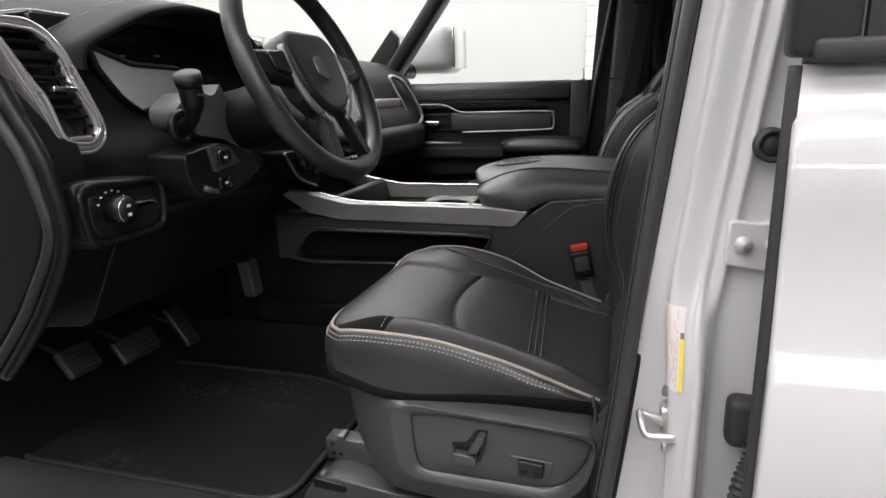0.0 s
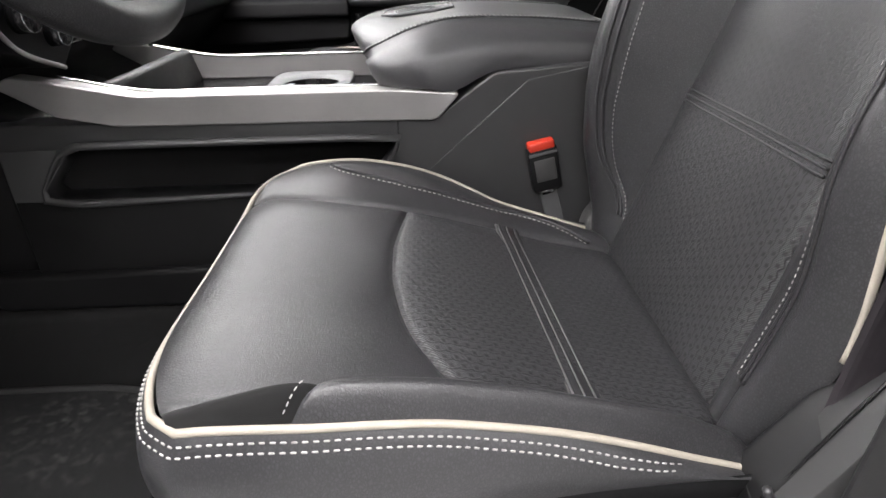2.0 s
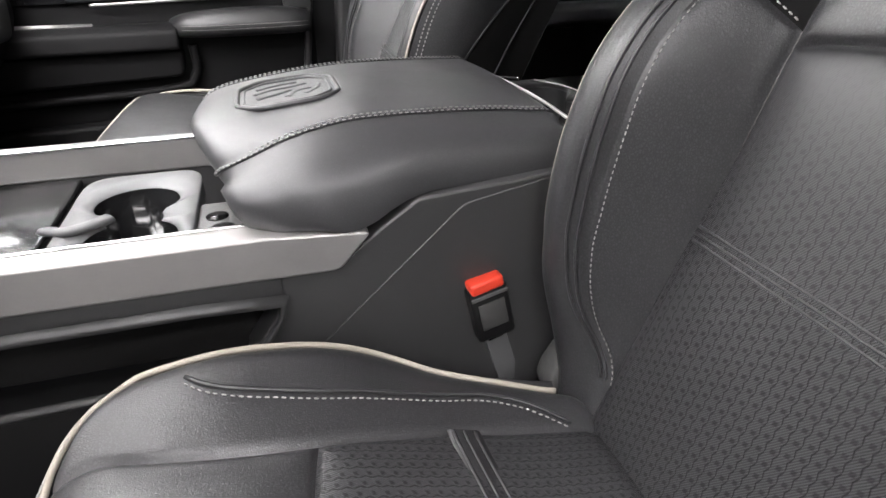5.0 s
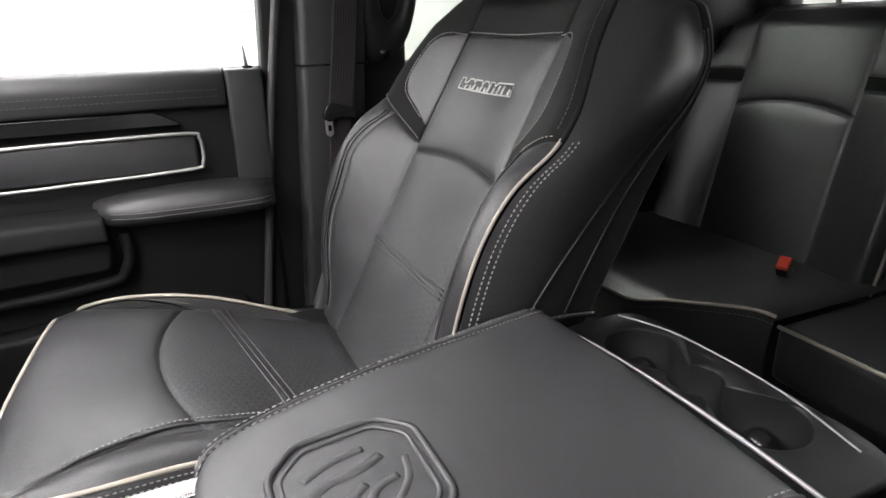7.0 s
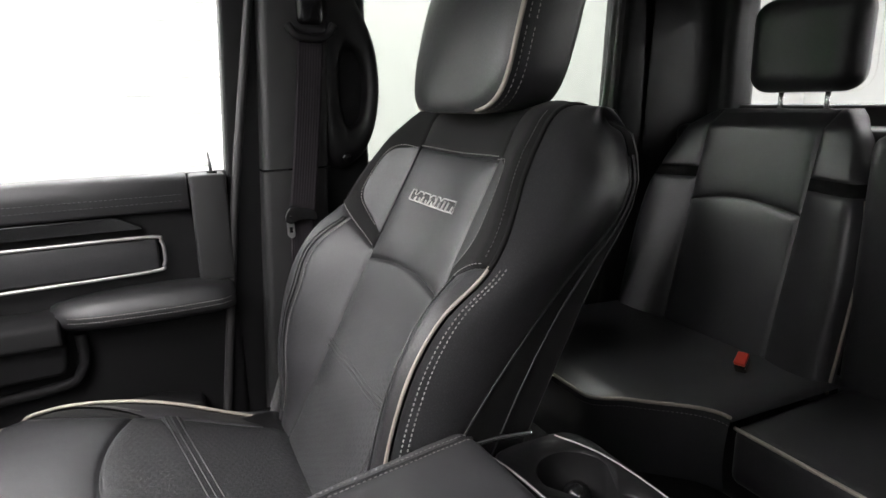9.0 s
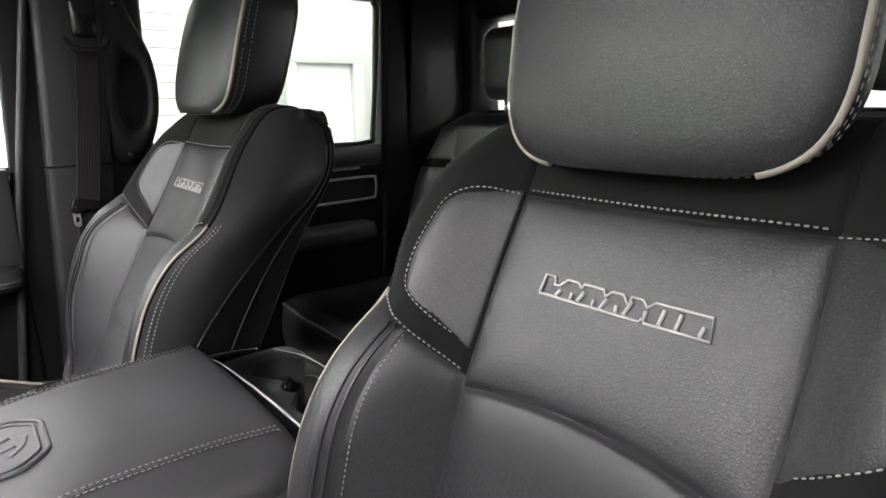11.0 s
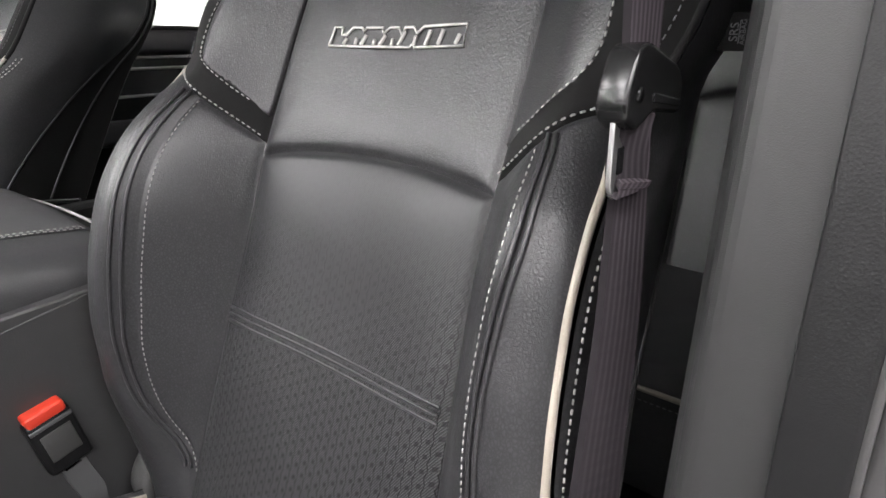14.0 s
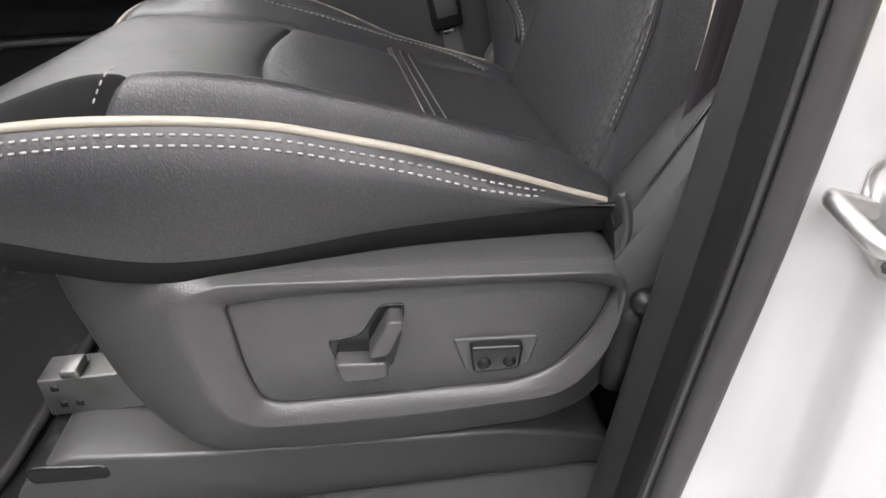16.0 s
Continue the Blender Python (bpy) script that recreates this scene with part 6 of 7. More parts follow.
put("end_cap", box((-0.112, 0.836, 1.345), (-0.046, 0.90, 1.552), 0.006, 3), M_PILLAR, pdoor)
put("gloss_strip", prism(rounded([(-0.80, 1.462), (-0.78, 1.486), (-0.24, 1.486), (-0.195, 1.462)], 0.01, 5), "y", 0.834, 0.86, 0.005, 3), M_GLOSS, pdoor, "gloss black strip")
frame_pts = spline([(-0.74, 0.836, 1.474), (-0.62, 0.836, 1.477), (-0.572, 0.836, 1.470), (-0.515, 0.836, 1.4465), (-0.40, 0.836, 1.4455), (-0.195, 0.836, 1.4455), (-0.172, 0.836, 1.435), (-0.169, 0.836, 1.412), (-0.172, 0.836, 1.391), (-0.195, 0.836, 1.380), (-0.40, 0.836, 1.374), (-0.515, 0.836, 1.372)], 8)
put("chrome_frame", tube(frame_pts, 0.0033, 8), M_SILVER, pdoor, "satin chrome frame")
put("frame_panel", box((-0.56, 0.840, 1.377), (-0.178, 0.86, 1.444), 0.006), M_LEATHER_SIDE, pdoor)
put("door_handle", prism(rounded([(-0.70, 1.395), (-0.70, 1.418), (-0.605, 1.414), (-0.605, 1.398)], 0.006, 4), "y", 0.828, 0.848, 0.004, 3), M_CHROME, pdoor, "chrome inner door handle")
put("handle_cup", prism(rounded([(-0.73, 1.375), (-0.73, 1.44), (-0.56, 1.44), (-0.53, 1.375)], 0.012, 4), "y", 0.846, 0.858, 0.002), M_GLOSS, pdoor)
put("trim_line", tube([(-0.76, 0.838, 1.333), (-0.52, 0.838, 1.329)], 0.006, 8), M_SILVER, pdoor, "satin chrome line")
verts, faces = [], []
pad_in = curve1([-0.365, -0.34, -0.30, -0.22, -0.12, -0.07, -0.055], [0.822, 0.795, 0.778, 0.770, 0.771, 0.782, 0.80])
pad_top = curve1([-0.365, -0.34, -0.30, -0.20, -0.10, -0.055], [1.335, 1.345, 1.352, 1.357, 1.353, 1.342])
for x in np.linspace(-0.365, -0.055, 40):
    yi, zt_ = pad_in(x), pad_top(x)
    sec = [(0.862, 1.298), (yi + 0.012, 1.300), (yi, 1.310), (yi, 1.326), (yi + 0.008, zt_ - 0.010), (yi + 0.024, zt_ - 0.001), (yi + 0.050, zt_), (0.862, zt_ - 0.004)]
    verts += [(x, a, c) for a, c in sec]
for i in range(39):
    for j in range(7):
        a = i * 8 + j
        faces.append((a, a + 8, a + 9, a + 1))
faces += [tuple(range(8)), tuple(39 * 8 + j for j in range(8))[::-1]]
put("armrest_pad", mesh_of("pad", verts, faces), M_DARK_HIDE, pdoor, "padded vinyl armrest")
put("stitching", stitches([[(x, pad_in(x) - 0.0006, z) for x in np.linspace(-0.335, -0.062, 60)] for z in (1.3255, 1.3170)], 0.0036, 0.0014, 0.0006), M_THREAD, pdoor)
put("armrest_front", prism(rounded([(0.785, 1.278), (0.79, 1.318), (0.82, 1.330), (0.86, 1.330), (0.86, 1.27)], 0.01, 5), "x", -0.80, -0.347, 0.012, 4), M_DOOR, pdoor)
put("pull_pocket", prism(rounded([(-0.80, 1.20), (-0.80, 1.275), (-0.345, 1.275), (-0.352, 1.215)], 0.015, 5), "y", 0.815, 0.86, 0.008, 3), M_DOOR, pdoor)
put("lower_rib", tube(spline([(-0.80, 0.832, 1.172), (-0.40, 0.832, 1.185), (-0.33, 0.833, 1.215), (-0.325, 0.835, 1.28)], 8), 0.010, 8), M_DOOR, pdoor)
put("map_pocket", prism(rounded([(-0.80, 0.96), (-0.80, 1.115), (-0.20, 1.13), (-0.13, 1.115), (-0.13, 0.96)], 0.02, 5), "y", 0.80, 0.86, 0.01, 3), M_DOOR, pdoor)
put("lock_pin", tube([(-0.068, 0.862, 1.548), (-0.074, 0.862, 1.592)], 0.0035, 10), M_STEEL, pdoor, "steel lock pin")
put("lock_ferrule", tube([(-0.068, 0.862, 1.551), (-0.068, 0.862, 1.556)], 0.009, 12), M_DOOR, pdoor)
g = put("window_glass", box((-0.80, 0.895, 1.54), (-0.02, 0.899, 2.02)), M_GLASS, pdoor, "clear side glass")
g.visible_shadow = False
put("window_rear_frame", tube([(-0.020, 0.888, 1.545), (0.055, 0.87, 2.05)], 0.012, 8), M_DOOR, pdoor)
put("window_sill", box((-0.97, 0.885, 1.535), (-0.03, 0.91, 1.553), 0.004), M_RUBBER, pdoor)
put("sail_cover", prism([(-0.98, 1.54), (-0.785, 1.54), (-0.775, 1.73), (-0.80, 1.76)], "y", 0.86, 0.90, 0.006), M_DOOR, pdoor)
mirror = thing("side_mirror", "large white side mirror outside the passenger window", "mirror")
put("mirror_shell", box((-0.845, 1.02, 1.60), (-0.60, 1.26, 1.80), 0.05, 5), M_WHITE, mirror, "white painted mirror shell")
put("mirror_glass", box((-0.606, 1.04, 1.62), (-0.592, 1.24, 1.78), 0.006), M_CHROME, mirror)
put("mirror_arm", box((-0.84, 0.90, 1.58), (-0.76, 1.06, 1.64), 0.02, 3), M_PLASTIC, mirror)
# ---- driver's door, swung wide open: out of view, added to shade dash and footwell ----
ddoor = thing("driver_door", "unseen white driver door swung open with a black inner panel", "car door")
ddoor.matrix_world = Matrix.Translation((-0.86, -0.945, 0)) @ pose(0, 0, 0, 0, 0, -64)
put("door_skin", box((0.0, -0.075, 0.72), (1.02, -0.045, 1.53), 0.012, 3), M_WHITE, ddoor, "white painted outer skin")
put("inner_panel", box((0.02, -0.045, 0.76), (1.0, 0.0, 1.54), 0.015, 3), M_PLASTIC, ddoor, "black inner door panel")
put("armrest_pad", box((0.38, -0.004, 1.28), (0.92, 0.065, 1.34), 0.02, 4), M_LEATHER_SIDE, ddoor)
put("map_pocket", box((0.10, -0.004, 0.86), (0.85, 0.05, 1.05), 0.02, 3), M_PLASTIC, ddoor)
put("window_frame", tube([(0.03, -0.03, 1.53), (0.42, -0.03, 2.02), (0.95, -0.03, 2.05), (1.0, -0.03, 1.53)], 0.022, 8), M_PLASTIC, ddoor)
g = put("window_glass", prism([(0.04, 1.53), (0.42, 2.02), (0.95, 2.05), (1.0, 1.53)], "y", -0.034, -0.030), M_GLASS, ddoor, "clear side glass")
g.visible_shadow = False
# ---- rear door on the passenger's side ----
qd = thing("rear_passenger_door", "black rear door panel with satin chrome trim and window", "car door")
put("door_board", box((0.26, 0.868, 0.92), (0.93, 0.93, 1.55), 0.012, 3), M_PLASTIC, qd)
put("upper_roll", box((0.28, 0.852, 1.49), (0.90, 0.90, 1.556), 0.015, 3), M_ARMREST, qd)
fr = spline([(0.45, 0.858, 1.457), (0.70, 0.858, 1.457), (0.855, 0.858, 1.457), (0.872, 0.858, 1.447), (0.874, 0.858, 1.423), (0.870, 0.858, 1.400), (0.852, 0.858, 1.391), (0.70, 0.858, 1.389), (0.45, 0.858, 1.387)], 6)
put("chrome_frame", tube(fr, 0.004, 8), M_SILVER, qd, "satin chrome frame")
put("trim_line", tube([(0.45, 0.862, 1.484), (0.82, 0.862, 1.486)], 0.004, 8), M_SILVER, qd)
put("armrest_pad", box((0.32, 0.80, 1.27), (0.84, 0.88, 1.33), 0.02, 4), M_ARMREST, qd)
put("window_frame_post", prism(rounded([(0.905, 1.54), (0.925, 1.98), (1.0, 2.02), (0.99, 1.54)], 0.01, 4), "y", 0.865, 0.91, 0.008, 3), M_PLASTIC, qd)
put("window_frame_top", box((0.20, 0.862, 1.965), (0.96, 0.91, 2.03), 0.015, 3), M_PLASTIC, qd)
put("window_seal", tube(spline([(0.30, 0.865, 1.56), (0.70, 0.865, 1.557), (0.855, 0.865, 1.56), (0.875, 0.865, 1.60), (0.905, 0.865, 1.90), (0.895, 0.865, 1.96), (0.85, 0.865, 1.975), (0.4, 0.865, 1.978)], 6), 0.008, 8), M_RUBBER, qd)
g = put("window_glass", box((0.22, 0.893, 1.53), (0.95, 0.897, 2.0)), M_TINT, qd, "green tinted side glass")
put("door_edge_line", tube([(1.00, 0.868, 1.50), (1.005, 0.868, 1.99)], 0.0035, 8), M_SILVER, qd)
# grab handle on the passenger pillar
grab = thing("pillar_grab_handle", "black moulded grab handle on the pillar", "grab handle")
outline = spline([(0.205, 0, 1.93), (0.232, 0, 1.87), (0.262, 0, 1.80), (0.272, 0, 1.72), (0.262, 0, 1.64), (0.232, 0, 1.575), (0.175, 0, 1.545), (0.150, 0, 1.60), (0.150, 0, 1.75), (0.160, 0, 1.90)], 6, closed=True)
hole = spline([(0.205, 0, 1.785), (0.236, 0, 1.770), (0.244, 0, 1.71), (0.232, 0, 1.645), (0.205, 0, 1.628), (0.190, 0, 1.66), (0.188, 0, 1.74)], 8, closed=True)
hc = (0.214, 1.705)
og, hg = polar([(p.x, p.z) for p in outline], hc, 72), polar([(p.x, p.z) for p in hole], hc, 72)
put("handle_body", relief([hg, hg, mix(hg, og, 0.12), mix(hg, og, 0.5), mix(hg, og, 0.92), og, og], [0.885, 0.842, 0.835, 0.828, 0.836, 0.845, 0.885], 72, False), M_PLASTIC, grab)

for zz in (1.90, 1.568):
    put("mount_cap", tube([(0.196 + 0.10 * (1.74 - zz) * (-0.2), 0.838, zz), (0.196 + 0.10 * (1.74 - zz) * (-0.2), 0.829, zz)], 0.010, 16), M_GLOSS, grab, "round mounting cap")

# ---- console details ----
for yy in (YN + 0.029, YF - 0.022):
    put("bright_edge", tube(spline([(-0.60, yy, 1.2935), (-0.50, yy, 1.2745), (-0.40, yy, 1.2725), (-0.20, yy, 1.2725)], 8), 0.0022, 8), M_CHROME, console, "bright rail edge")
pocket = rounded([(-0.603, 1.208), (-0.19, 1.208), (-0.186, 1.200), (-0.225, 1.150), (-0.62, 1.139), (-0.650, 1.147)], [0.02, 0.006, 0.008, 0.02, 0.02, 0.02], 5)
pin = polar(pocket, (-0.42, 1.175), 96)
grow = [(p[0] + (p[0] + 0.42) * 0.035, p[1] + (p[1] - 1.175) * 0.30) for p in pin]
put("pocket_lip", relief([grow, mix(grow, pin, 0.3), mix(grow, pin, 0.8), pin], [YN + 0.004, YN - 0.003, YN - 0.004, YN + 0.003], 96, False), M_CONSOLE, console)
# ledge also in the blacker plastic, to paint in the shade low down
put("lower_ledge", prism(rounded([(-0.76, 0.980), (-0.76, 1.035), (-0.15, 1.045), (-0.15, 0.980)], 0.02, 5), "y", YN - 0.006, YN + 0.02, 0.008, 4), M_PLASTIC, console)
put("front_foot", prism(rounded([(-0.797, 1.128), (-0.766, 1.132), (-0.752, 1.042), (-0.784, 1.040)], 0.008, 4), "y", YN - 0.012, YN + 0.03, 0.008, 4), M_COLUMN, console, "grey footwell bracket")
put("forward_bin", prism(rounded([(-0.86, 0.9), (-0.86, 1.30), (-0.66, 1.24), (-0.62, 0.9)], 0.02, 5), "y", YN + 0.03, YF - 0.03, 0.01, 3), M_PLASTIC, console)
put("bin_mat", box((-0.60, YN + 0.03, 1.225), (-0.40, YF - 0.022, 1.236), 0.004), M_GLOSS, console, "black tray floor")
put("bin_divider", prism(rounded([(-0.58, 1.23), (-0.555, 1.285), (-0.535, 1.285), (-0.52, 1.23)], 0.008, 4), "y", YN + 0.03, YF - 0.022, 0.003), M_PLASTIC, console)
put("cup_arm", tube(spline([(-0.385, -0.130, 1.253), (-0.367, -0.145, 1.256), (-0.348, -0.138, 1.256), (-0.334, -0.122, 1.255)], 6), 0.009, 10, squash=0.5), M_CUP, console, "grey cup holder arm")
put("cup_dome", tube([(-0.322, -0.078, 1.194), (-0.322, -0.078, 1.205)], lambda t: 0.017 - 0.006 * t, 16), M_GLOSS, console)
put("coin_holder", box((-0.256, YN + 0.03, 1.20), (-0.200, -0.100, 1.250), 0.004, 3), M_SHIELD, console)
for k in range(3):
    put("coin_slot", tube([(-0.225 - 0.006 * k, -0.194 + 0.028 * k, 1.2480), (-0.225 - 0.006 * k, -0.194 + 0.028 * k, 1.2512)], 0.0105, 16), M_GLOSS, console)
lighter = thing("socket_plug", "small bright metal power socket in the cup holder", "socket")
put("socket_body", tube([(-0.318, -0.170, 1.20), (-0.316, -0.172, 1.238)], 0.017, 18), M_STEEL, lighter)
put("socket_ring", tube([(-0.316 + 0.019 * math.cos(t), -0.172 + 0.019 * math.sin(t), 1.235) for t in np.linspace(0, 2 * math.pi, 21)[:-1]], 0.003, 6, closed=True), M_CHROME, lighter)
for k in range(3):
    t = k * 2.1 + 0.4
    put("socket_ear", box((-0.322 + 0.024 * math.cos(t), -0.178 + 0.024 * math.sin(t), 1.228), (-0.310 + 0.024 * math.cos(t), -0.166 + 0.024 * math.sin(t), 1.238), 0.003), M_CHROME, lighter)

# armrest lid: seam, stitching and raised emblem of plain shapes
for seam_y, s in ((near_seam, 1), (far_seam, -1)):
    fall = near_dip if s > 0 else const(0.0)
    line = [Vector((x + lid_lean(x, lid_top(x) - 0.0055 - fall(x)), seam_y(x), lid_top(x) - 0.0050 - fall(x))) for x in np.linspace(-0.264, 0.088, 70)]
    for o in (-0.0045, 0.0045):
        put("stitching", stitches([[p + Vector((0, o, 0.0020)) for p in line]], 0.0042, 0.0014, 0.0006), M_GREY_THREAD, armrest)
    put("seam_bead", tube(line, 0.0022, 6), M_LEATHER_SIDE, armrest)
ec = Vector((-0.155, -0.066))
octo = rounded([(-0.049, -0.034), (-0.049, 0.034), (-0.028, 0.056), (0.028, 0.056), (0.049, 0.034), (0.049, -0.034), (0.028, -0.056), (-0.028, -0.056)], 0.008, 4)
flat = [(ec.x + a, ec.y + b) for a, b in octo]
topz = lambda x: lid_top(x) - 0.0005
put("emblem_border", tube([(a, b, topz(a)) for a, b in flat], 0.0028, 8, closed=True), M_ARMREST, armrest, "embossed border")
put("emblem_border", tube([(ec.x + a * 0.86, ec.y + b * 0.86, topz(ec.x + a)) for a, b in octo], 0.0018, 8, closed=True), M_ARMREST, armrest)
for line, r in (([(-0.030, 0.020), (-0.010, 0.028), (0.012, 0.030)], 0.0042), ([(-0.032, 0.0), (-0.015, 0.010), (0.005, 0.012), (0.020, 0.018)], 0.0046), ([(-0.030, -0.020), (-0.012, -0.012), (0.004, -0.002)], 0.0046), ([(0.000, -0.028), (0.008, -0.010), (0.024, -0.004)], 0.0042), ([(0.018, -0.024), (0.030, -0.008), (0.034, 0.010)], 0.0036)):
    put("emblem_ridge", tube(spline([(ec.x + a, ec.y + b, topz(ec.x + a) - 0.001) for a, b in line], 6), r, 8, squash=0.6), M_ARMREST, armrest, "plain embossed ridge")

# rear deck of the console with two cup wells
deck8 = figure8((0.186, 0.064), (0.190, -0.074), 0.039, 0.026)
decko = superbox(0.176, -0.018, 0.062, 0.150, p=0.35)
put("rear_surround", ring_plate(deck8, decko, 1.303, 1.305, 0.02), M_PLASTIC, console, "glossy black rear cup surround")
put("rear_well", well(deck8, 1.3, 0.045, 0.94), M_DOOR, console, "black double cup well")
for cx_, cy in ((0.198, 0.074), (0.206, -0.066)):
    bm = bmesh.new()
    bmesh.ops.create_uvsphere(bm, u_segments=18, v_segments=10, radius=0.0165, matrix=Matrix.Translation((cx_, cy, 1.262)))
    for f in bm.faces:
        f.smooth = True
    put("well_dome", bm, M_GLOSS, console, "round rubber dome")
put("rear_bright_edge", tube(spline([(0.205, 0.125, 1.306), (0.228, 0.06, 1.307), (0.232, -0.05, 1.307), (0.215, -0.14, 1.306)], 8), 0.0010, 8), M_SILVER, console)
put("chrome_strip", tube(spline([(0.100, 0.132, 1.316), (0.100, 0.10, 1.328), (0.101, 0.05, 1.338), (0.104, -0.03, 1.341), (0.108, -0.10, 1.339), (0.112, -0.16, 1.334), (0.112, -0.205, 1.330), (0.104, -0.236, 1.326)], 10), lambda t: 0.0009 + 0.0010 * smooth(0.15, 0.6, t), 8), M_SILVER, console, "satin metal strip behind the lid")
put("chrome_wing", tube(spline([(0.095, 0.136, 1.316), (0.14, 0.142, 1.311), (0.187, 0.144, 1.304)], 6), 0.004, 8), M_CHROME, console)
put("deck_support", box((0.09, YN + 0.01, 1.0), (0.232, YF + 0.03, 1.20), 0.01, 3), M_PLASTIC, console)
verts = [(p[0], p[1], z) for z in (1.300, 1.230) for p in decko]
nd = len(decko)
put("deck_skirt", mesh_of("skirt", verts, [(j, (j + 1) % nd, nd + (j + 1) % nd, nd + j) for j in range(nd)]), M_PLASTIC, console)

for ob in console.children:
    if ob.name.split(".")[0] in ("rear_surround", "rear_well", "well_dome", "rear_bright_edge", "chrome_strip", "chrome_wing", "deck_support", "deck_skirt"):
        ob.location.z = -RAISE

# ---- floor: mat, pedals ----
fm = thing("floor_mat", "black ribbed floor mat with a raised border", "floor mat")
mo = rounded([(-1.02, -0.70), (-0.44, -0.70), (-0.43, -0.34), (-0.60, -0.27), (-1.02, -0.27)], 0.06, 6)
put("mat_pad", prism(mo, "z", FLOOR - 0.004, FLOOR + 0.010, 0.003), M_MAT, fm)
put("mat_border", tube([(a, b, FLOOR + 0.010) for a, b in mo], 0.006, 8, closed=True), M_RUBBER, fm)
pm = thing("floor_mat", "black ribbed floor mat in the passenger footwell", "floor mat")
put("mat_pad", prism([(a, -b) for a, b in mo][::-1], "z", FLOOR - 0.004, FLOOR + 0.010, 0.003), M_MAT, pm)
put("tunnel_carpet", box((-1.15, YN - 0.018, FLOOR - 0.01), (0.22, YN + 0.03, 0.992), 0.012, 3), M_CARPET, cab, "dark carpeted tunnel side")
put("footwell_slope", prism([(-1.2, FLOOR), (-0.98, FLOOR), (-1.2, 1.25)], "y", -0.80, 0.80), M_CARPET, cab)
put("tunnel", prism(rounded([(-0.22 - 0.04, FLOOR - 0.02), (-0.225, 0.98), (0.11, 0.98), (0.15, FLOOR - 0.02)], 0.03, 4), "x", -1.2, 0.4), M_CARPET, cab)
for nm, c, w, h, ribs in (("brake_pedal", (-0.93, -0.455, 1.00), 0.11, 0.055, 5), ("accelerator_pedal", (-0.95, -0.290, 0.98), 0.045, 0.11, 6), ("parking_brake_pedal", (-0.93, -0.600, 1.03), 0.075, 0.06, 6)):
    ped = thing(nm, "black rubber faced pedal in the dark footwell", "pedal")
    ped.matrix_world = Matrix.Translation(c) @ pose(0, 0, 0, 0, -35, 0)
    put("pedal_pad", box((-0.008, -w / 2, -h / 2), (0.008, w / 2, h / 2), 0.006, 3), M_SHIELD, ped)
    for k in range(ribs):
        z = -h / 2 + h * (k + 0.5) / ribs
        put("pedal_rib", box((0.007, -w / 2 + 0.006, z - 0.002), (0.0105, w / 2 - 0.006, z + 0.002), 0.001), M_RUBBER, ped)
    put("pedal_arm", tube([(-0.008, 0, 0), (-0.08, 0.0, 0.10), (-0.12, 0, 0.26)], 0.009, 8), M_PLASTIC, ped)

# ---- dashboard ----
dash = thing("dashboard", "black dashboard with satin vent bezels and instrument hood", "dashboard")
prof = rounded([(-1.22, 1.00), (-1.22, 1.64), (-0.95, 1.655), (-0.80, 1.63), (-0.715, 1.57), (-0.70, 1.48), (-0.665, 1.44), (-0.655, 1.37), (-0.68, 1.29), (-0.78, 1.20), (-0.95, 1.12)], [0.01, 0.02, 0.05, 0.04, 0.03, 0.02, 0.02, 0.02, 0.05, 0.05, 0.03], 5)
put("dash_body", prism(prof, "y", -0.815, 0.83, 0.02, 4), M_DOOR, dash, "padded black dashboard")
# end piece by the driver's door
endp = rounded([(-0.93, 1.10), (-0.93, 1.62), (-0.72, 1.605), (-0.665, 1.575), (-0.622, 1.46), (-0.615, 1.42), (-0.66, 1.30), (-0.76, 1.18)], [0.02, 0.03, 0.03, 0.03, 0.02, 0.02, 0.05, 0.05], 5)
put("end_panel", prism(endp, "y", -0.862, -0.80, 0.018, 4), M_PLASTIC, dash)
put("end_band", tube(spline([(-0.690, -0.866, 1.59), (-0.652, -0.868, 1.52), (-0.620, -0.868, 1.462), (-0.608, -0.868, 1.425), (-0.602, -0.866, 1.367), (-0.612, -0.864, 1.330), (-0.645, -0.862, 1.277), (-0.682, -0.862, 1.225), (-0.76, -0.860, 1.14)], 8), 0.010, 10), M_PLASTIC, dash, "dark door opening trim")
put("end_seal", tube(spline([(-0.716, -0.870, 1.59), (-0.678, -0.872, 1.52), (-0.644, -0.872, 1.462), (-0.630, -0.872, 1.425), (-0.620, -0.870, 1.367), (-0.632, -0.868, 1.330), (-0.668, -0.866, 1.277), (-0.706, -0.866, 1.225), (-0.785, -0.864, 1.14)], 8), 0.008, 10), M_RUBBER, dash, "black rubber door seal")


def ring_x(outer, inner, xs):
    """A raised frame between two outlines in the plane across the car."""
    n = len(outer)
    verts, faces = [], []
    for ring, x in zip((outer, outer, inner, inner), xs):
        verts += [(x, p[0], p[1]) for p in ring]
    for k in range(3):
        for j in range(n):
            a, b = k * n + j, k * n + (j + 1) % n
            faces.append((a, b, b + n, a + n))
    return mesh_of("frame", verts, faces)


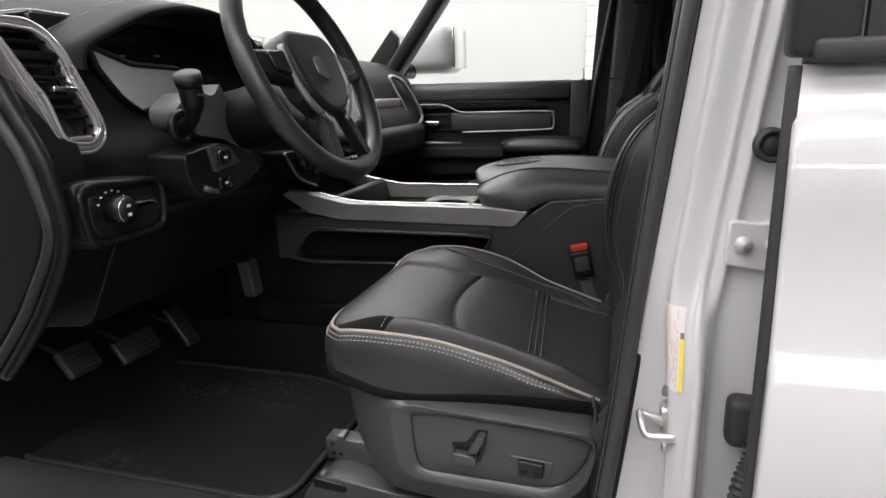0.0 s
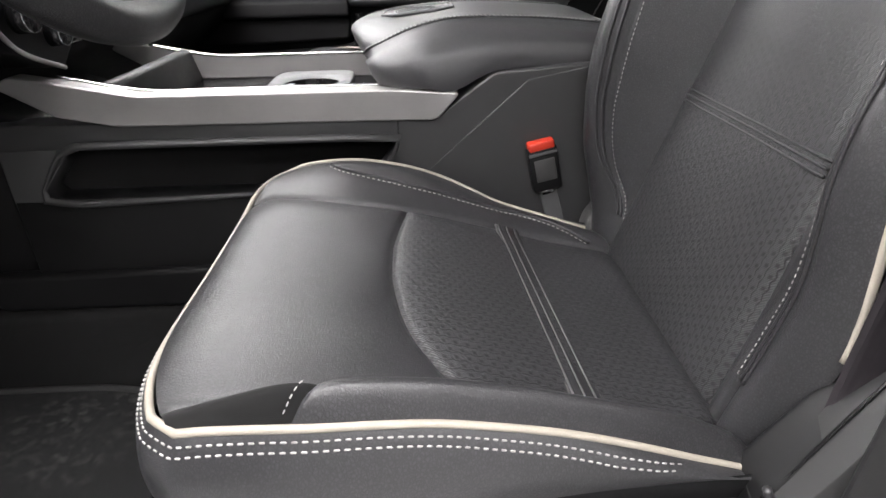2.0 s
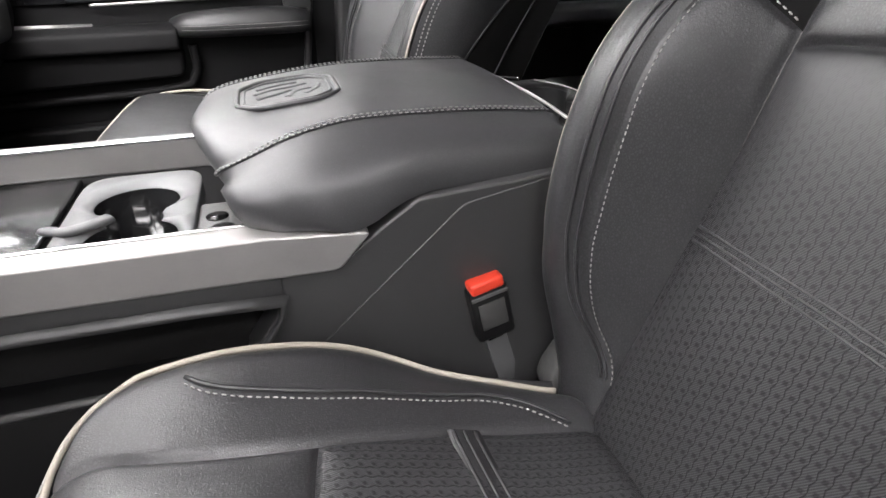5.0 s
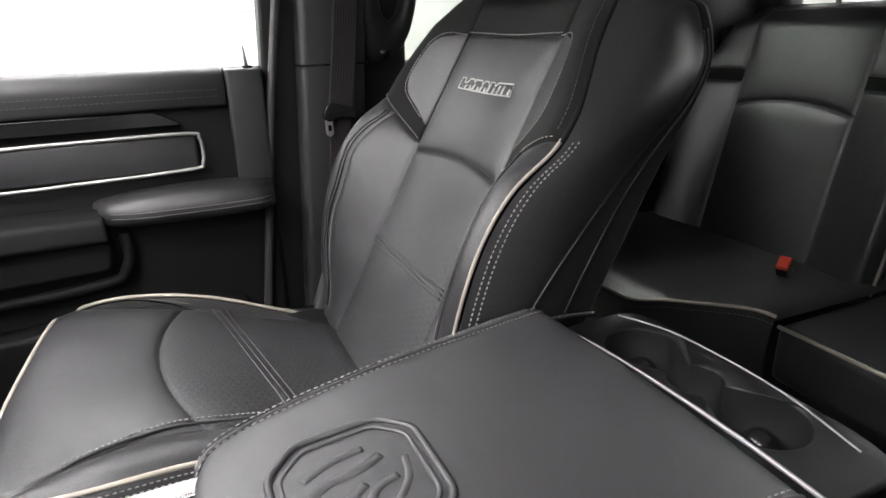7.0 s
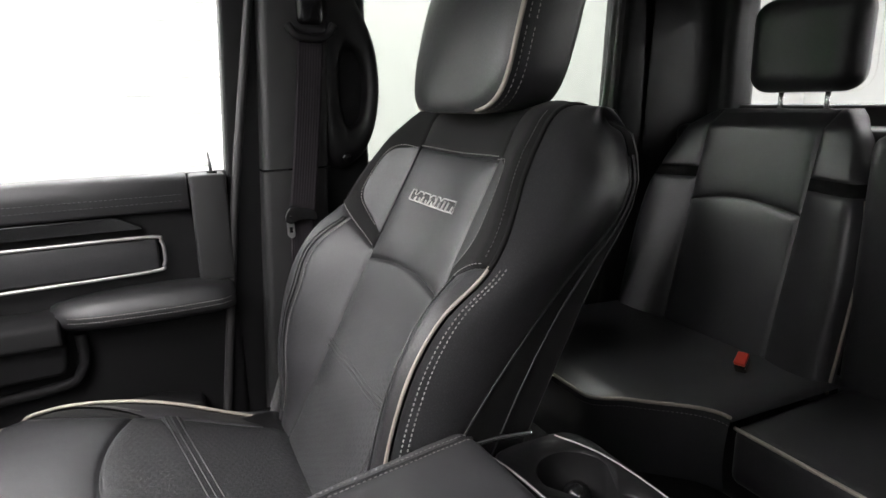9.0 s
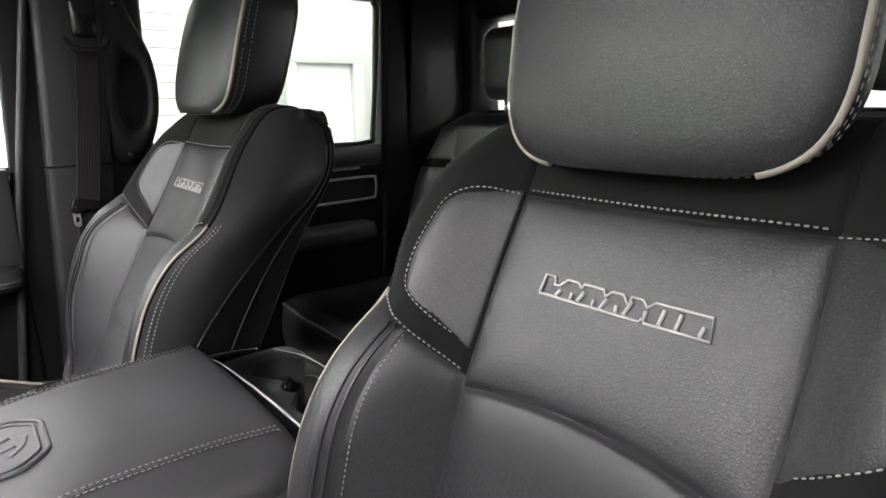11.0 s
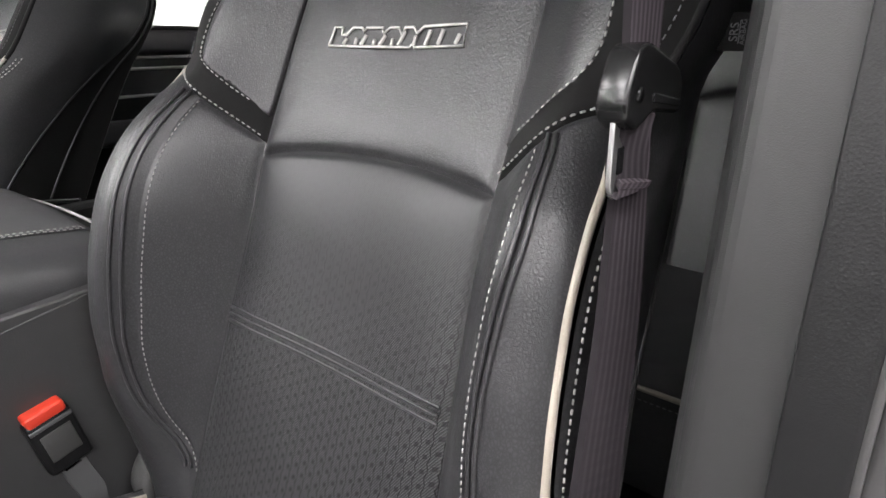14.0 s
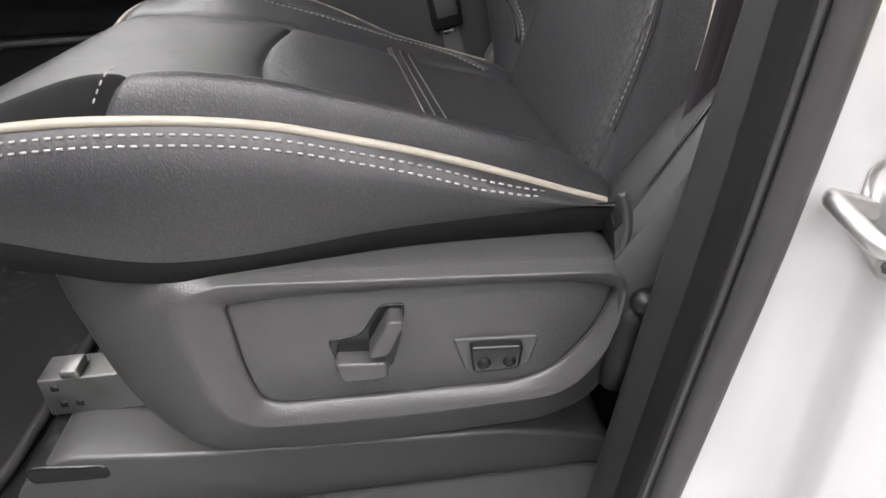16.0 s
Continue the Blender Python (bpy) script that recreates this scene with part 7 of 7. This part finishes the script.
vo = rounded([(-0.905, 1.612), (-0.846, 1.613), (-0.822, 1.604), (-0.798, 1.580), (-0.774, 1.534), (-0.749, 1.480), (-0.754, 1.462), (-0.773, 1.449), (-0.800, 1.449), (-0.820, 1.457), (-0.851, 1.523), (-0.889, 1.592)], [0.008, 0.008, 0.008, 0.008, 0.01, 0.01, 0.008, 0.008, 0.008, 0.008, 0.01, 0.008], 4)
vc = (-0.812, 1.530)
vout = polar(vo, vc, 120)
vin = [(vc[0] + (p[0] - vc[0]) * (1 - 0.0120 / max(0.02, math.hypot(p[0] - vc[0], p[1] - vc[1]))), vc[1] + (p[1] - vc[1]) * (1 - 0.0120 / max(0.02, math.hypot(p[0] - vc[0], p[1] - vc[1])))) for p in vout]
put("vent_bezel", ring_x(vout, vin, (-0.655, -0.627, -0.625, -0.650)), M_BEZEL, dash, "satin silver vent bezel")
for ringp, xx in ((vout, -0.628), (vin, -0.626)):
    put("bezel_edge", tube([(xx, p[0], p[1]) for p in ringp], 0.0026, 6, closed=True), M_BEZEL, dash)
put("vent_back", mesh_of("vent_back", [(-0.652, p[0], p[1]) for p in vout], [tuple(range(120))]), M_GLOSS, dash)
for z in (1.470, 1.483, 1.496, 1.509, 1.522, 1.546, 1.559, 1.588, 1.598):
    ya = -0.820 - 0.49 * (z - 1.457) + 0.012
    yb = -0.749 - 0.49 * max(0.0, z - 1.480) - 0.014
    put("vent_slat", box((-0.660, ya, z - 0.0020), (-0.632, yb, z + 0.0020), 0.001), M_PLASTIC, dash)
put("vent_divider", box((-0.655, -0.868, 1.567), (-0.629, -0.803, 1.577), 0.003), M_PLASTIC, dash)
put("vent_tab", box((-0.634, -0.826, 1.528), (-0.622, -0.790, 1.535), 0.002), M_CHROME, dash, "bright vent tab")
put("vent_wheel", box((-0.636, -0.812, 1.464), (-0.624, -0.776, 1.471), 0.002), M_SILVER, dash)
# lamp switch panel
lamp_switch = new("lamp_switch")
lamp_switch.parent = dash
tagged(lamp_switch, "black lamp switch panel with a round knob")
put("switch_panel", prism(rounded([(-0.848, 1.412), (-0.822, 1.416), (-0.690, 1.405), (-0.686, 1.345), (-0.706, 1.322), (-0.822, 1.320), (-0.842, 1.345)], 0.014, 5), "x", -0.66, -0.598, 0.008, 4), M_PLASTIC, lamp_switch)
put("switch_rim", tube(spline([(-0.596, y, z) for y, z in ((-0.835, 1.405), (-0.76, 1.404), (-0.702, 1.398), (-0.697, 1.350), (-0.712, 1.332), (-0.76, 1.330), (-0.822, 1.330), (-0.838, 1.352))], 5, closed=True), 0.005, 8, closed=True), M_PLASTIC, lamp_switch)
put("panel_face", prism(rounded([(-0.828, 1.398), (-0.706, 1.392), (-0.704, 1.350), (-0.718, 1.336), (-0.816, 1.336), (-0.828, 1.355)], 0.01, 4), "x", -0.602, -0.5965, 0.002), M_GLOSS, lamp_switch)
put("lamp_knob", tube([(-0.597, -0.790, 1.372), (-0.570, -0.790, 1.372)], lambda t: 0.019 - 0.002 * t, 24), M_PLASTIC, lamp_switch, "round lamp switch knob")
put("knob_ring", tube([(-0.5715, -0.790 + 0.0165 * math.cos(t), 1.372 + 0.0165 * math.sin(t)) for t in np.linspace(0.9, 4.4, 24)], 0.0013, 6), M_CHROME, lamp_switch, "bright knob edge")
for z in (1.366, 1.378):
    put("knob_mark", box((-0.5705, -0.793, z - 0.002), (-0.5692, -0.787, z + 0.002)), M_LABEL, lamp_switch)
for k in range(5):
    put("thumb_wheel", tube([(-0.596, -0.757 + 0.0075 * k, 1.372), (-0.588, -0.757 + 0.0075 * k, 1.372)], 0.0125 - 0.001 * abs(k - 2), 12, squash=0.25), M_SILVER if k == 2 else M_SHIELD, lamp_switch)
for k in range(6):
    t = 0.4 + 0.42 * k
    put("panel_mark", box((-0.5968, -0.790 - 0.026 * math.cos(t) - 0.0018, 1.372 + 0.026 * math.sin(t) - 0.0012), (-0.5960, -0.790 - 0.026 * math.cos(t) + 0.0018, 1.372 + 0.026 * math.sin(t) + 0.0012)), M_LABEL, lamp_switch)
# instrument hood and cluster
hood = []
for y, z in ((-0.733, 1.560), (-0.722, 1.592), (-0.66, 1.624), (-0.57, 1.660), (-0.46, 1.678), (-0.36, 1.666), (-0.28, 1.625), (-0.245, 1.560)):
    hood.append((y, z))
hs = spline([(0, y, z) for y, z in hood], 5)
verts, faces = [], []
for x, sh in ((-0.95, 0.036), (-0.80, 0.022), (-0.70, 0.005), (-0.670, -0.003), (-0.674, -0.014), (-0.76, -0.02)):
    for p in hs:
        c = Vector((0, -0.48, 1.55))
        q = p + (p - c).normalized() * sh
        verts.append((x, q.y, q.z))
n = len(hs)
for i in range(5):
    for j in range(n - 1):
        a = i * n + j
        faces.append((a, a + 1, a + n + 1, a + n))
put("instrument_hood", mesh_of("hood", verts, faces), M_DOOR, dash, "stitched black instrument hood")
put("stitching", stitches([[Vector((-0.74, p.y * 1.0 + (p.y + 0.48) * 0.06, p.z + 0.0125)) for p in hs]], 0.005, 0.003, 0.0007), M_INK, dash)
lens = rounded([(-0.686, 1.597), (-0.655, 1.587), (-0.606, 1.573), (-0.50, 1.570), (-0.47, 1.540), (-0.475, 1.510), (-0.549, 1.507), (-0.597, 1.497), (-0.637, 1.522), (-0.675, 1.565)], 0.006, 3)
put("cluster_lens_reflection", prism(lens, "x", -0.708, -0.700, 0.002), M_LENS_REFLECTION, dash, "glossy instrument lens with a pale reflection put into its colour")
put("lens_rim", tube([(-0.699, y, z) for y, z in lens], 0.0045, 8, closed=True), M_PLASTIC, dash)
# thin silver bars added as glints under the hood
for y, z in ((-0.625, 1.592), (-0.585, 1.588), (-0.505, 1.592)):
    put("hood_glint_bar", box((-0.735, y - 0.006, z - 0.001), (-0.731, y + 0.006, z + 0.001)), M_SILVER, dash)
put("gauge_back", box((-0.95, -0.72, 1.45), (-0.765, -0.25, 1.650), 0.01), M_GLOSS, dash)
# column and stalk
put("column_shroud", tube(spline([(-0.70, -0.48, 1.47), (-0.60, -0.48, 1.475), (-0.50, -0.48, 1.50)], 6), 0.062, 20, squash=0.85), M_PLASTIC, dash)
put("column_side", prism(rounded([(-0.664, 1.500), (-0.657, 1.476), (-0.622, 1.461), (-0.55, 1.448), (-0.474, 1.415), (-0.497, 1.470), (-0.548, 1.540), (-0.566, 1.520), (-0.62, 1.528)], [0.012, 0.012, 0.012, 0.01, 0.004, 0.01, 0.004, 0.01, 0.02], 5), "x", -0.63, -0.580, 0.008, 4), M_COLUMN, dash, "grey column cover")
keys = new("column_key_pad")
keys.parent = dash
tagged(keys, "black key pad under the steering column")
put("pad_body", prism(rounded([(-0.690, 1.435), (-0.684, 1.390), (-0.662, 1.366), (-0.612, 1.361), (-0.545, 1.371), (-0.488, 1.397), (-0.535, 1.432), (-0.605, 1.447)], 0.010, 5), "x", -0.62, -0.552, 0.008, 4), M_PLASTIC, keys)
put("pad_slope", prism(rounded([(-0.640, 1.445), (-0.585, 1.438), (-0.560, 1.412), (-0.628, 1.402)], 0.006, 4), "x", -0.556, -0.546, 0.003, 3), M_SHIELD, keys)
for y, z, h in ((-0.606, 1.424, 0.011), (-0.610, 1.384, 0.010)):
    put("pad_button", box((-0.550, y - 0.016, z - h), (-0.541, y + 0.016, z + h), 0.003), M_GLOSS, keys)
    put("button_mark", box((-0.5412, y - 0.005, z - 0.0018), (-0.5404, y + 0.003, z + 0.0022)), M_LABEL, keys)
put("pad_hinge", tube([(-0.553, -0.655, 1.382), (-0.548, -0.640, 1.374), (-0.548, -0.628, 1.372)], 0.005, 8), M_SHIELD, keys)
stalk = new("indicator_stalk")
stalk.parent = dash
tagged(stalk, "black indicator stalk with a ribbed end")
put("stalk_arm", tube(spline([(-0.575, -0.655, 1.474), (-0.545, -0.672, 1.487), (-0.528, -0.686, 1.508), (-0.522, -0.697, 1.534)], 6), lambda t: 0.011 + 0.006 * smooth(0.45, 0.8, t), 14), M_PLASTIC, stalk)
put("stalk_end", tube([(-0.5215, -0.698, 1.536), (-0.519, -0.704, 1.549)], 0.0185, 20), M_PLASTIC, stalk)
put("stalk_boot", tube(spline([(-0.578, -0.655 + 0.022 * math.cos(t), 1.474 + 0.022 * math.sin(t)) for t in np.linspace(0, 2 * math.pi, 13)[:-1]], 3, closed=True), 0.006, 8, closed=True), M_PLASTIC, stalk)
for k in (-1, 0, 1):
    put("stalk_mark", box((-0.5055, -0.694 + 0.007 * k - 0.002, 1.519), (-0.5045, -0.694 + 0.007 * k + 0.002, 1.5225)), M_CUP, stalk)
put("knee_panel", prism(rounded([(-0.75, 1.16), (-0.675, 1.30), (-0.655, 1.345), (-0.72, 1.35), (-0.95, 1.14)], 0.02, 4), "y", -0.72, -0.28, 0.012, 3), M_PLASTIC, dash)
# centre stack and passenger side
put("stack_panel", prism(rounded([(-0.80, 1.30), (-0.64, 1.33), (-0.615, 1.40), (-0.68, 1.63), (-0.80, 1.665)], 0.02, 5), "y", -0.22, 0.16, 0.02, 4), M_GLOSS, dash, "gloss black centre stack")
put("stack_rail", tube([(-0.618, -0.222, 1.36), (-0.685, -0.222, 1.64)], 0.009, 8), M_SILVER, dash, "satin silver stack edge")
put("stack_rail", tube([(-0.618, 0.162, 1.36), (-0.685, 0.162, 1.64)], 0.009, 8), M_SILVER, dash)
put("stack_pod", prism(rounded([(-0.325, 1.405), (-0.215, 1.402), (-0.125, 1.358), (-0.185, 1.312), (-0.275, 1.345)], 0.012, 4), "x", -0.68, -0.606, 0.008, 4), M_PLASTIC, dash, "lower control pod of the stack")
for y, z, r in ((-0.252, 1.382, 0.021), (-0.195, 1.356, 0.016)):
    put("stack_knob", tube([(-0.607, y, z), (-0.588, y, z)], lambda t, r=r: r - 0.002 * t, 20), M_GLOSS, dash, "small round knob")
    put("knob_ring", tube([(-0.589, y + r * 0.9 * math.cos(t), z + r * 0.9 * math.sin(t)) for t in np.linspace(0, 2 * math.pi, 21)[:-1]], 0.0012, 6, closed=True), M_CHROME, dash)
put("pod_edge", tube(spline([(-0.604, -0.322, 1.402), (-0.604, -0.272, 1.347), (-0.604, -0.188, 1.314)], 8), 0.003, 8), M_SILVER, dash, "satin silver pod edge")
for k in range(7):
    put("stack_key", box((-0.622, -0.17 + 0.046 * k, 1.345), (-0.604, -0.135 + 0.046 * k, 1.362), 0.003), M_SHIELD, dash)
put("glove_panel", prism(rounded([(-0.74, 1.30), (-0.655, 1.32), (-0.645, 1.40), (-0.72, 1.46)], 0.02, 4), "y", 0.22, 0.78, 0.015, 3), M_DARK_HIDE, dash)
pv = spline([(-0.722, 0.62, 1.575), (-0.70, 0.70, 1.56), (-0.665, 0.78, 1.46), (-0.66, 0.775, 1.42), (-0.675, 0.72, 1.42), (-0.70, 0.66, 1.50)], 6, closed=True)
put("vent_bezel", tube(pv, 0.007, 8, closed=True), M_SILVER, dash, "satin silver vent bezel")
put("trim_band", box((-0.705, 0.20, 1.475), (-0.69, 0.64, 1.505), 0.004), M_SILVER, dash)

# ---- steering wheel ----
wheel = thing("steering_wheel", "black leather steering wheel with satin spokes", "steering wheel")
WM = Matrix.Translation((-0.445, -0.475, 1.552)) @ pose(0, 0, 0, 0, -24, 0)
wheel.matrix_world = WM
# wheel plane: local y across, local z up, x towards the driver
rim = []
for i in range(96):
    t = 2 * math.pi * i / 96
    r = 0.186 * (1 - 0.05 * max(0, -math.sin(t))**3)
    rim.append((0.0, r * math.cos(t), r * math.sin(t)))
put("rim", tube(rim, 0.0165, 14, closed=True), M_LEATHER_SIDE, wheel, "black leather rim")
pad = rounded([(-0.085, 0.045), (-0.06, 0.068), (0.06, 0.068), (0.085, 0.045), (0.075, -0.035), (0.03, -0.075), (-0.03, -0.075), (-0.075, -0.035)], 0.02, 5)
put("horn_pad", prism(pad, "x", -0.03, 0.020, 0.018, 4), M_DARK_HIDE, wheel, "padded horn cover")
put("pad_emblem", prism(rounded([(-0.022, -0.012), (-0.022, 0.016), (0.0, 0.024), (0.022, 0.016), (0.022, -0.012), (0.0, -0.022)], 0.004, 3), "x", 0.020, 0.0225, 0.001), M_CHROME, wheel, "plain bright emblem")
for s in (-1, 1):
    put("spoke", prism(rounded([(s * 0.07, 0.035), (s * 0.175, 0.03), (s * 0.178, -0.01), (s * 0.07, -0.025)], 0.01, 4), "x", -0.012, 0.012, 0.006, 3), M_PLASTIC, wheel)
    put("spoke_trim", tube(spline([(0.010, s * 0.086, 0.04), (0.012, s * 0.094, 0.0), (0.010, s * 0.076, -0.05), (0.006, s * 0.03, -0.088)], 8), 0.006, 8), M_BEZEL, wheel, "satin silver spoke trim")
    put("key_pad", prism(rounded([(s * 0.098, 0.03), (s * 0.145, 0.026), (s * 0.142, -0.004), (s * 0.10, -0.012)], 0.006, 4), "x", 0.008, 0.018, 0.003), M_GLOSS, wheel)
    put("lower_spoke", prism(rounded([(s * 0.02, -0.06), (s * 0.045, -0.07), (s * 0.075, -0.165), (s * 0.05, -0.172)], 0.006, 4), "x", -0.010, 0.010, 0.005, 3), M_PLASTIC, wheel)
# windscreen
ws = thing("windscreen", "clear windscreen with black edge", "windscreen")
bm = bmesh.new()
vs = [bm.verts.new(p) for p in ((-1.18, -0.80, 1.60), (-1.18, 0.84, 1.60), (-0.60, 0.80, 2.10), (-0.60, -0.76, 2.10))]
bm.faces.new(vs)
g = put("screen_glass", bm, M_THIN, ws, "clear glass")
g.visible_shadow = False

# ---- rear bench ----
bench = thing("rear_bench", "black leather rear bench with cream piping", "car seat")
RBX = lambda z: 1.00 + 0.22 * (z - 1.20)
rb_half = curve1([1.05, 1.2, 1.4, 1.5, 1.58, 1.62, 1.64], [0.30, 0.30, 0.29, 0.265, 0.235, 0.20, 0.17])
for yc, nm in ((0.575, "a"), (-0.585, "b")):
    def SR(w, v, lift, yc=yc):
        a = abs(w)
        f = 0.035 * smooth(0.13, 0.26, a) * (1 - smooth(1.45, 1.6, v)) - 0.03 * smooth(0.9, 1.0, a / rb_half(v))**2
        roll = max(0.0, v - 1.60)
        return Vector((RBX(v) - f - lift + roll * 1.2, yc + w, v))
    put("back_insert", patch(SR, const(-0.145), const(0.145), const(1.06), lambda s: 1.440 - 0.02 * (2 * s - 1)**2, 24, 30, 0.006), M_LEATHER_SIDE, bench, "black leather panel")
    put("back_upper", patch(SR, const(-0.145), const(0.145), lambda s: 1.440 - 0.02 * (2 * s - 1)**2, const(1.64), 24, 24, 0.005), M_LEATHER_SIDE, bench)
    for s in (-1, 1):
        put("back_bolster", patch(SR, const(s * 0.145), lambda v, s=s: s * rb_half(v), const(1.06), const(1.475), 14, 30, 0.004), M_LEATHER_SIDE, bench)
        put("back_shoulder", patch(SR, const(s * 0.145), lambda v, s=s: s * rb_half(v), const(1.475), const(1.50), 14, 6, 0.001), M_SUEDE, bench, "black suede band")
        put("back_shoulder", patch(SR, const(s * 0.145), lambda v, s=s: s * rb_half(v), const(1.50), const(1.64), 14, 20, 0.003), M_LEATHER_SIDE, bench)
        put("piping", tube([SR(s * (rb_half(v) - 0.004), v, 0.003) for v in np.linspace(1.10, 1.47, 30)], 0.0032, 6), M_PIPING, bench, "cream piping")
    put("stitching", stitches([[SR(w, 1.632, 0.004) for w in np.linspace(-0.16, 0.16, 40)]], 0.005, 0.003, 0.0008), M_INK, bench)

    def SQ(w, x, lift, yc=yc):
        fx = 0.56 + 0.10 * smooth(0.1, 0.3, abs(w - (-0.10 if yc > 0 else 0.10))) * 0
        return Vector((x, yc + w, 1.115 - 0.02 * (x - 0.56) + 0.012 * smooth(0.15, 0.3, abs(w)) - 0.02 * smooth(0.59, 0.53, x) + lift))
    inner = -0.30 if yc > 0 else 0.30
    fx0 = lambda s, yc=yc: 0.545 + 0.135 * smooth(0.50, 0.27, abs(yc - 0.31 + 0.62 * s))
    put("cushion_top", patch(SQ, const(-0.31), const(0.31), fx0, const(1.03), 30, 30, 0.008, sewn=(1, 1, 0, 1)), M_LEATHER_SIDE, bench, "black leather cushion")
    edge = [SQ(-0.31 + 0.62 * s, fx0(s), 0.006) for s in np.linspace(0, 1, 40)]
    put("piping", tube(edge, 0.0036, 6), M_PIPING, bench, "cream piping")
    put("stitching", stitches([[p + Vector((-0.004, 0, -0.014)) for p in edge]], 0.005, 0.003, 0.0008), M_INK, bench)
    verts, faces = [], []
    for p in edge:
        for k in range(6):
            verts.append(p + Vector((-0.010 * math.sin(math.pi * k / 5), 0, -0.03 * k)))
    for i in range(len(edge) - 1):
        for k in range(5):
            a = i * 6 + k
            faces.append((a, a + 1, a + 7, a + 6))
    put("cushion_front", mesh_of("front", verts, faces), M_LEATHER_SIDE, bench)
put("middle_back", box((1.00, -0.30, 1.06), (1.10, 0.29, 1.60), 0.03, 4), M_LEATHER_SIDE, bench)
put("back_core", box((1.12, -0.86, 0.95), (1.28, 0.86, 1.60), 0.02, 3), M_PLASTIC, bench)
put("cushion_core", box((0.70, -0.86, 0.95), (1.12, 0.86, 1.085), 0.03, 3), M_PLASTIC, bench)
put("middle_cushion", box((0.69, -0.280, 1.0), (1.03, 0.27, 1.112), 0.02, 4), M_LEATHER_SIDE, bench)
put("piping", tube([(0.692, y, 1.1085) for y in np.linspace(-0.275, 0.265, 12)], 0.0036, 6), M_PIPING, bench, "cream piping")


def bench_rest(yc):
    r = thing("rear_head_restraint", "black leather rear head restraint on chrome posts", "head restraint", (1.17, yc, 1.775), "rear head restraints")
    bm = box((-0.045, -0.128, -0.100), (0.045, 0.128, 0.105), 0.045, 6)
    for v in bm.verts:
        v.co.x -= 0.012 * (1 - (v.co.y / 0.128)**2) * (v.co.x < 0)
    put("pad", bm, M_LEATHER, r)
    seam = [(0.030, 0.131 * math.copysign(abs(math.cos(t))**0.35, math.cos(t)), 0.0025 + 0.104 * math.copysign(abs(math.sin(t))**0.35, math.sin(t))) for t in np.linspace(0, 2 * math.pi, 61)[:-1]]
    put("stitching", stitches([seam + seam[:1]], 0.005, 0.003, 0.0008), M_THREAD, r)
    for k in (-0.055, 0.055):
        put("post", tube([(0.0, k, -0.17), (0.0, k, -0.08)], 0.006, 10), M_CHROME, r, "chrome post")
        put("post_guide", tube([(0.0, k, -0.155), (0.0, k, -0.135)], 0.013, 12), M_PLASTIC, r)


bench_rest(0.535)
bench_rest(-0.435)
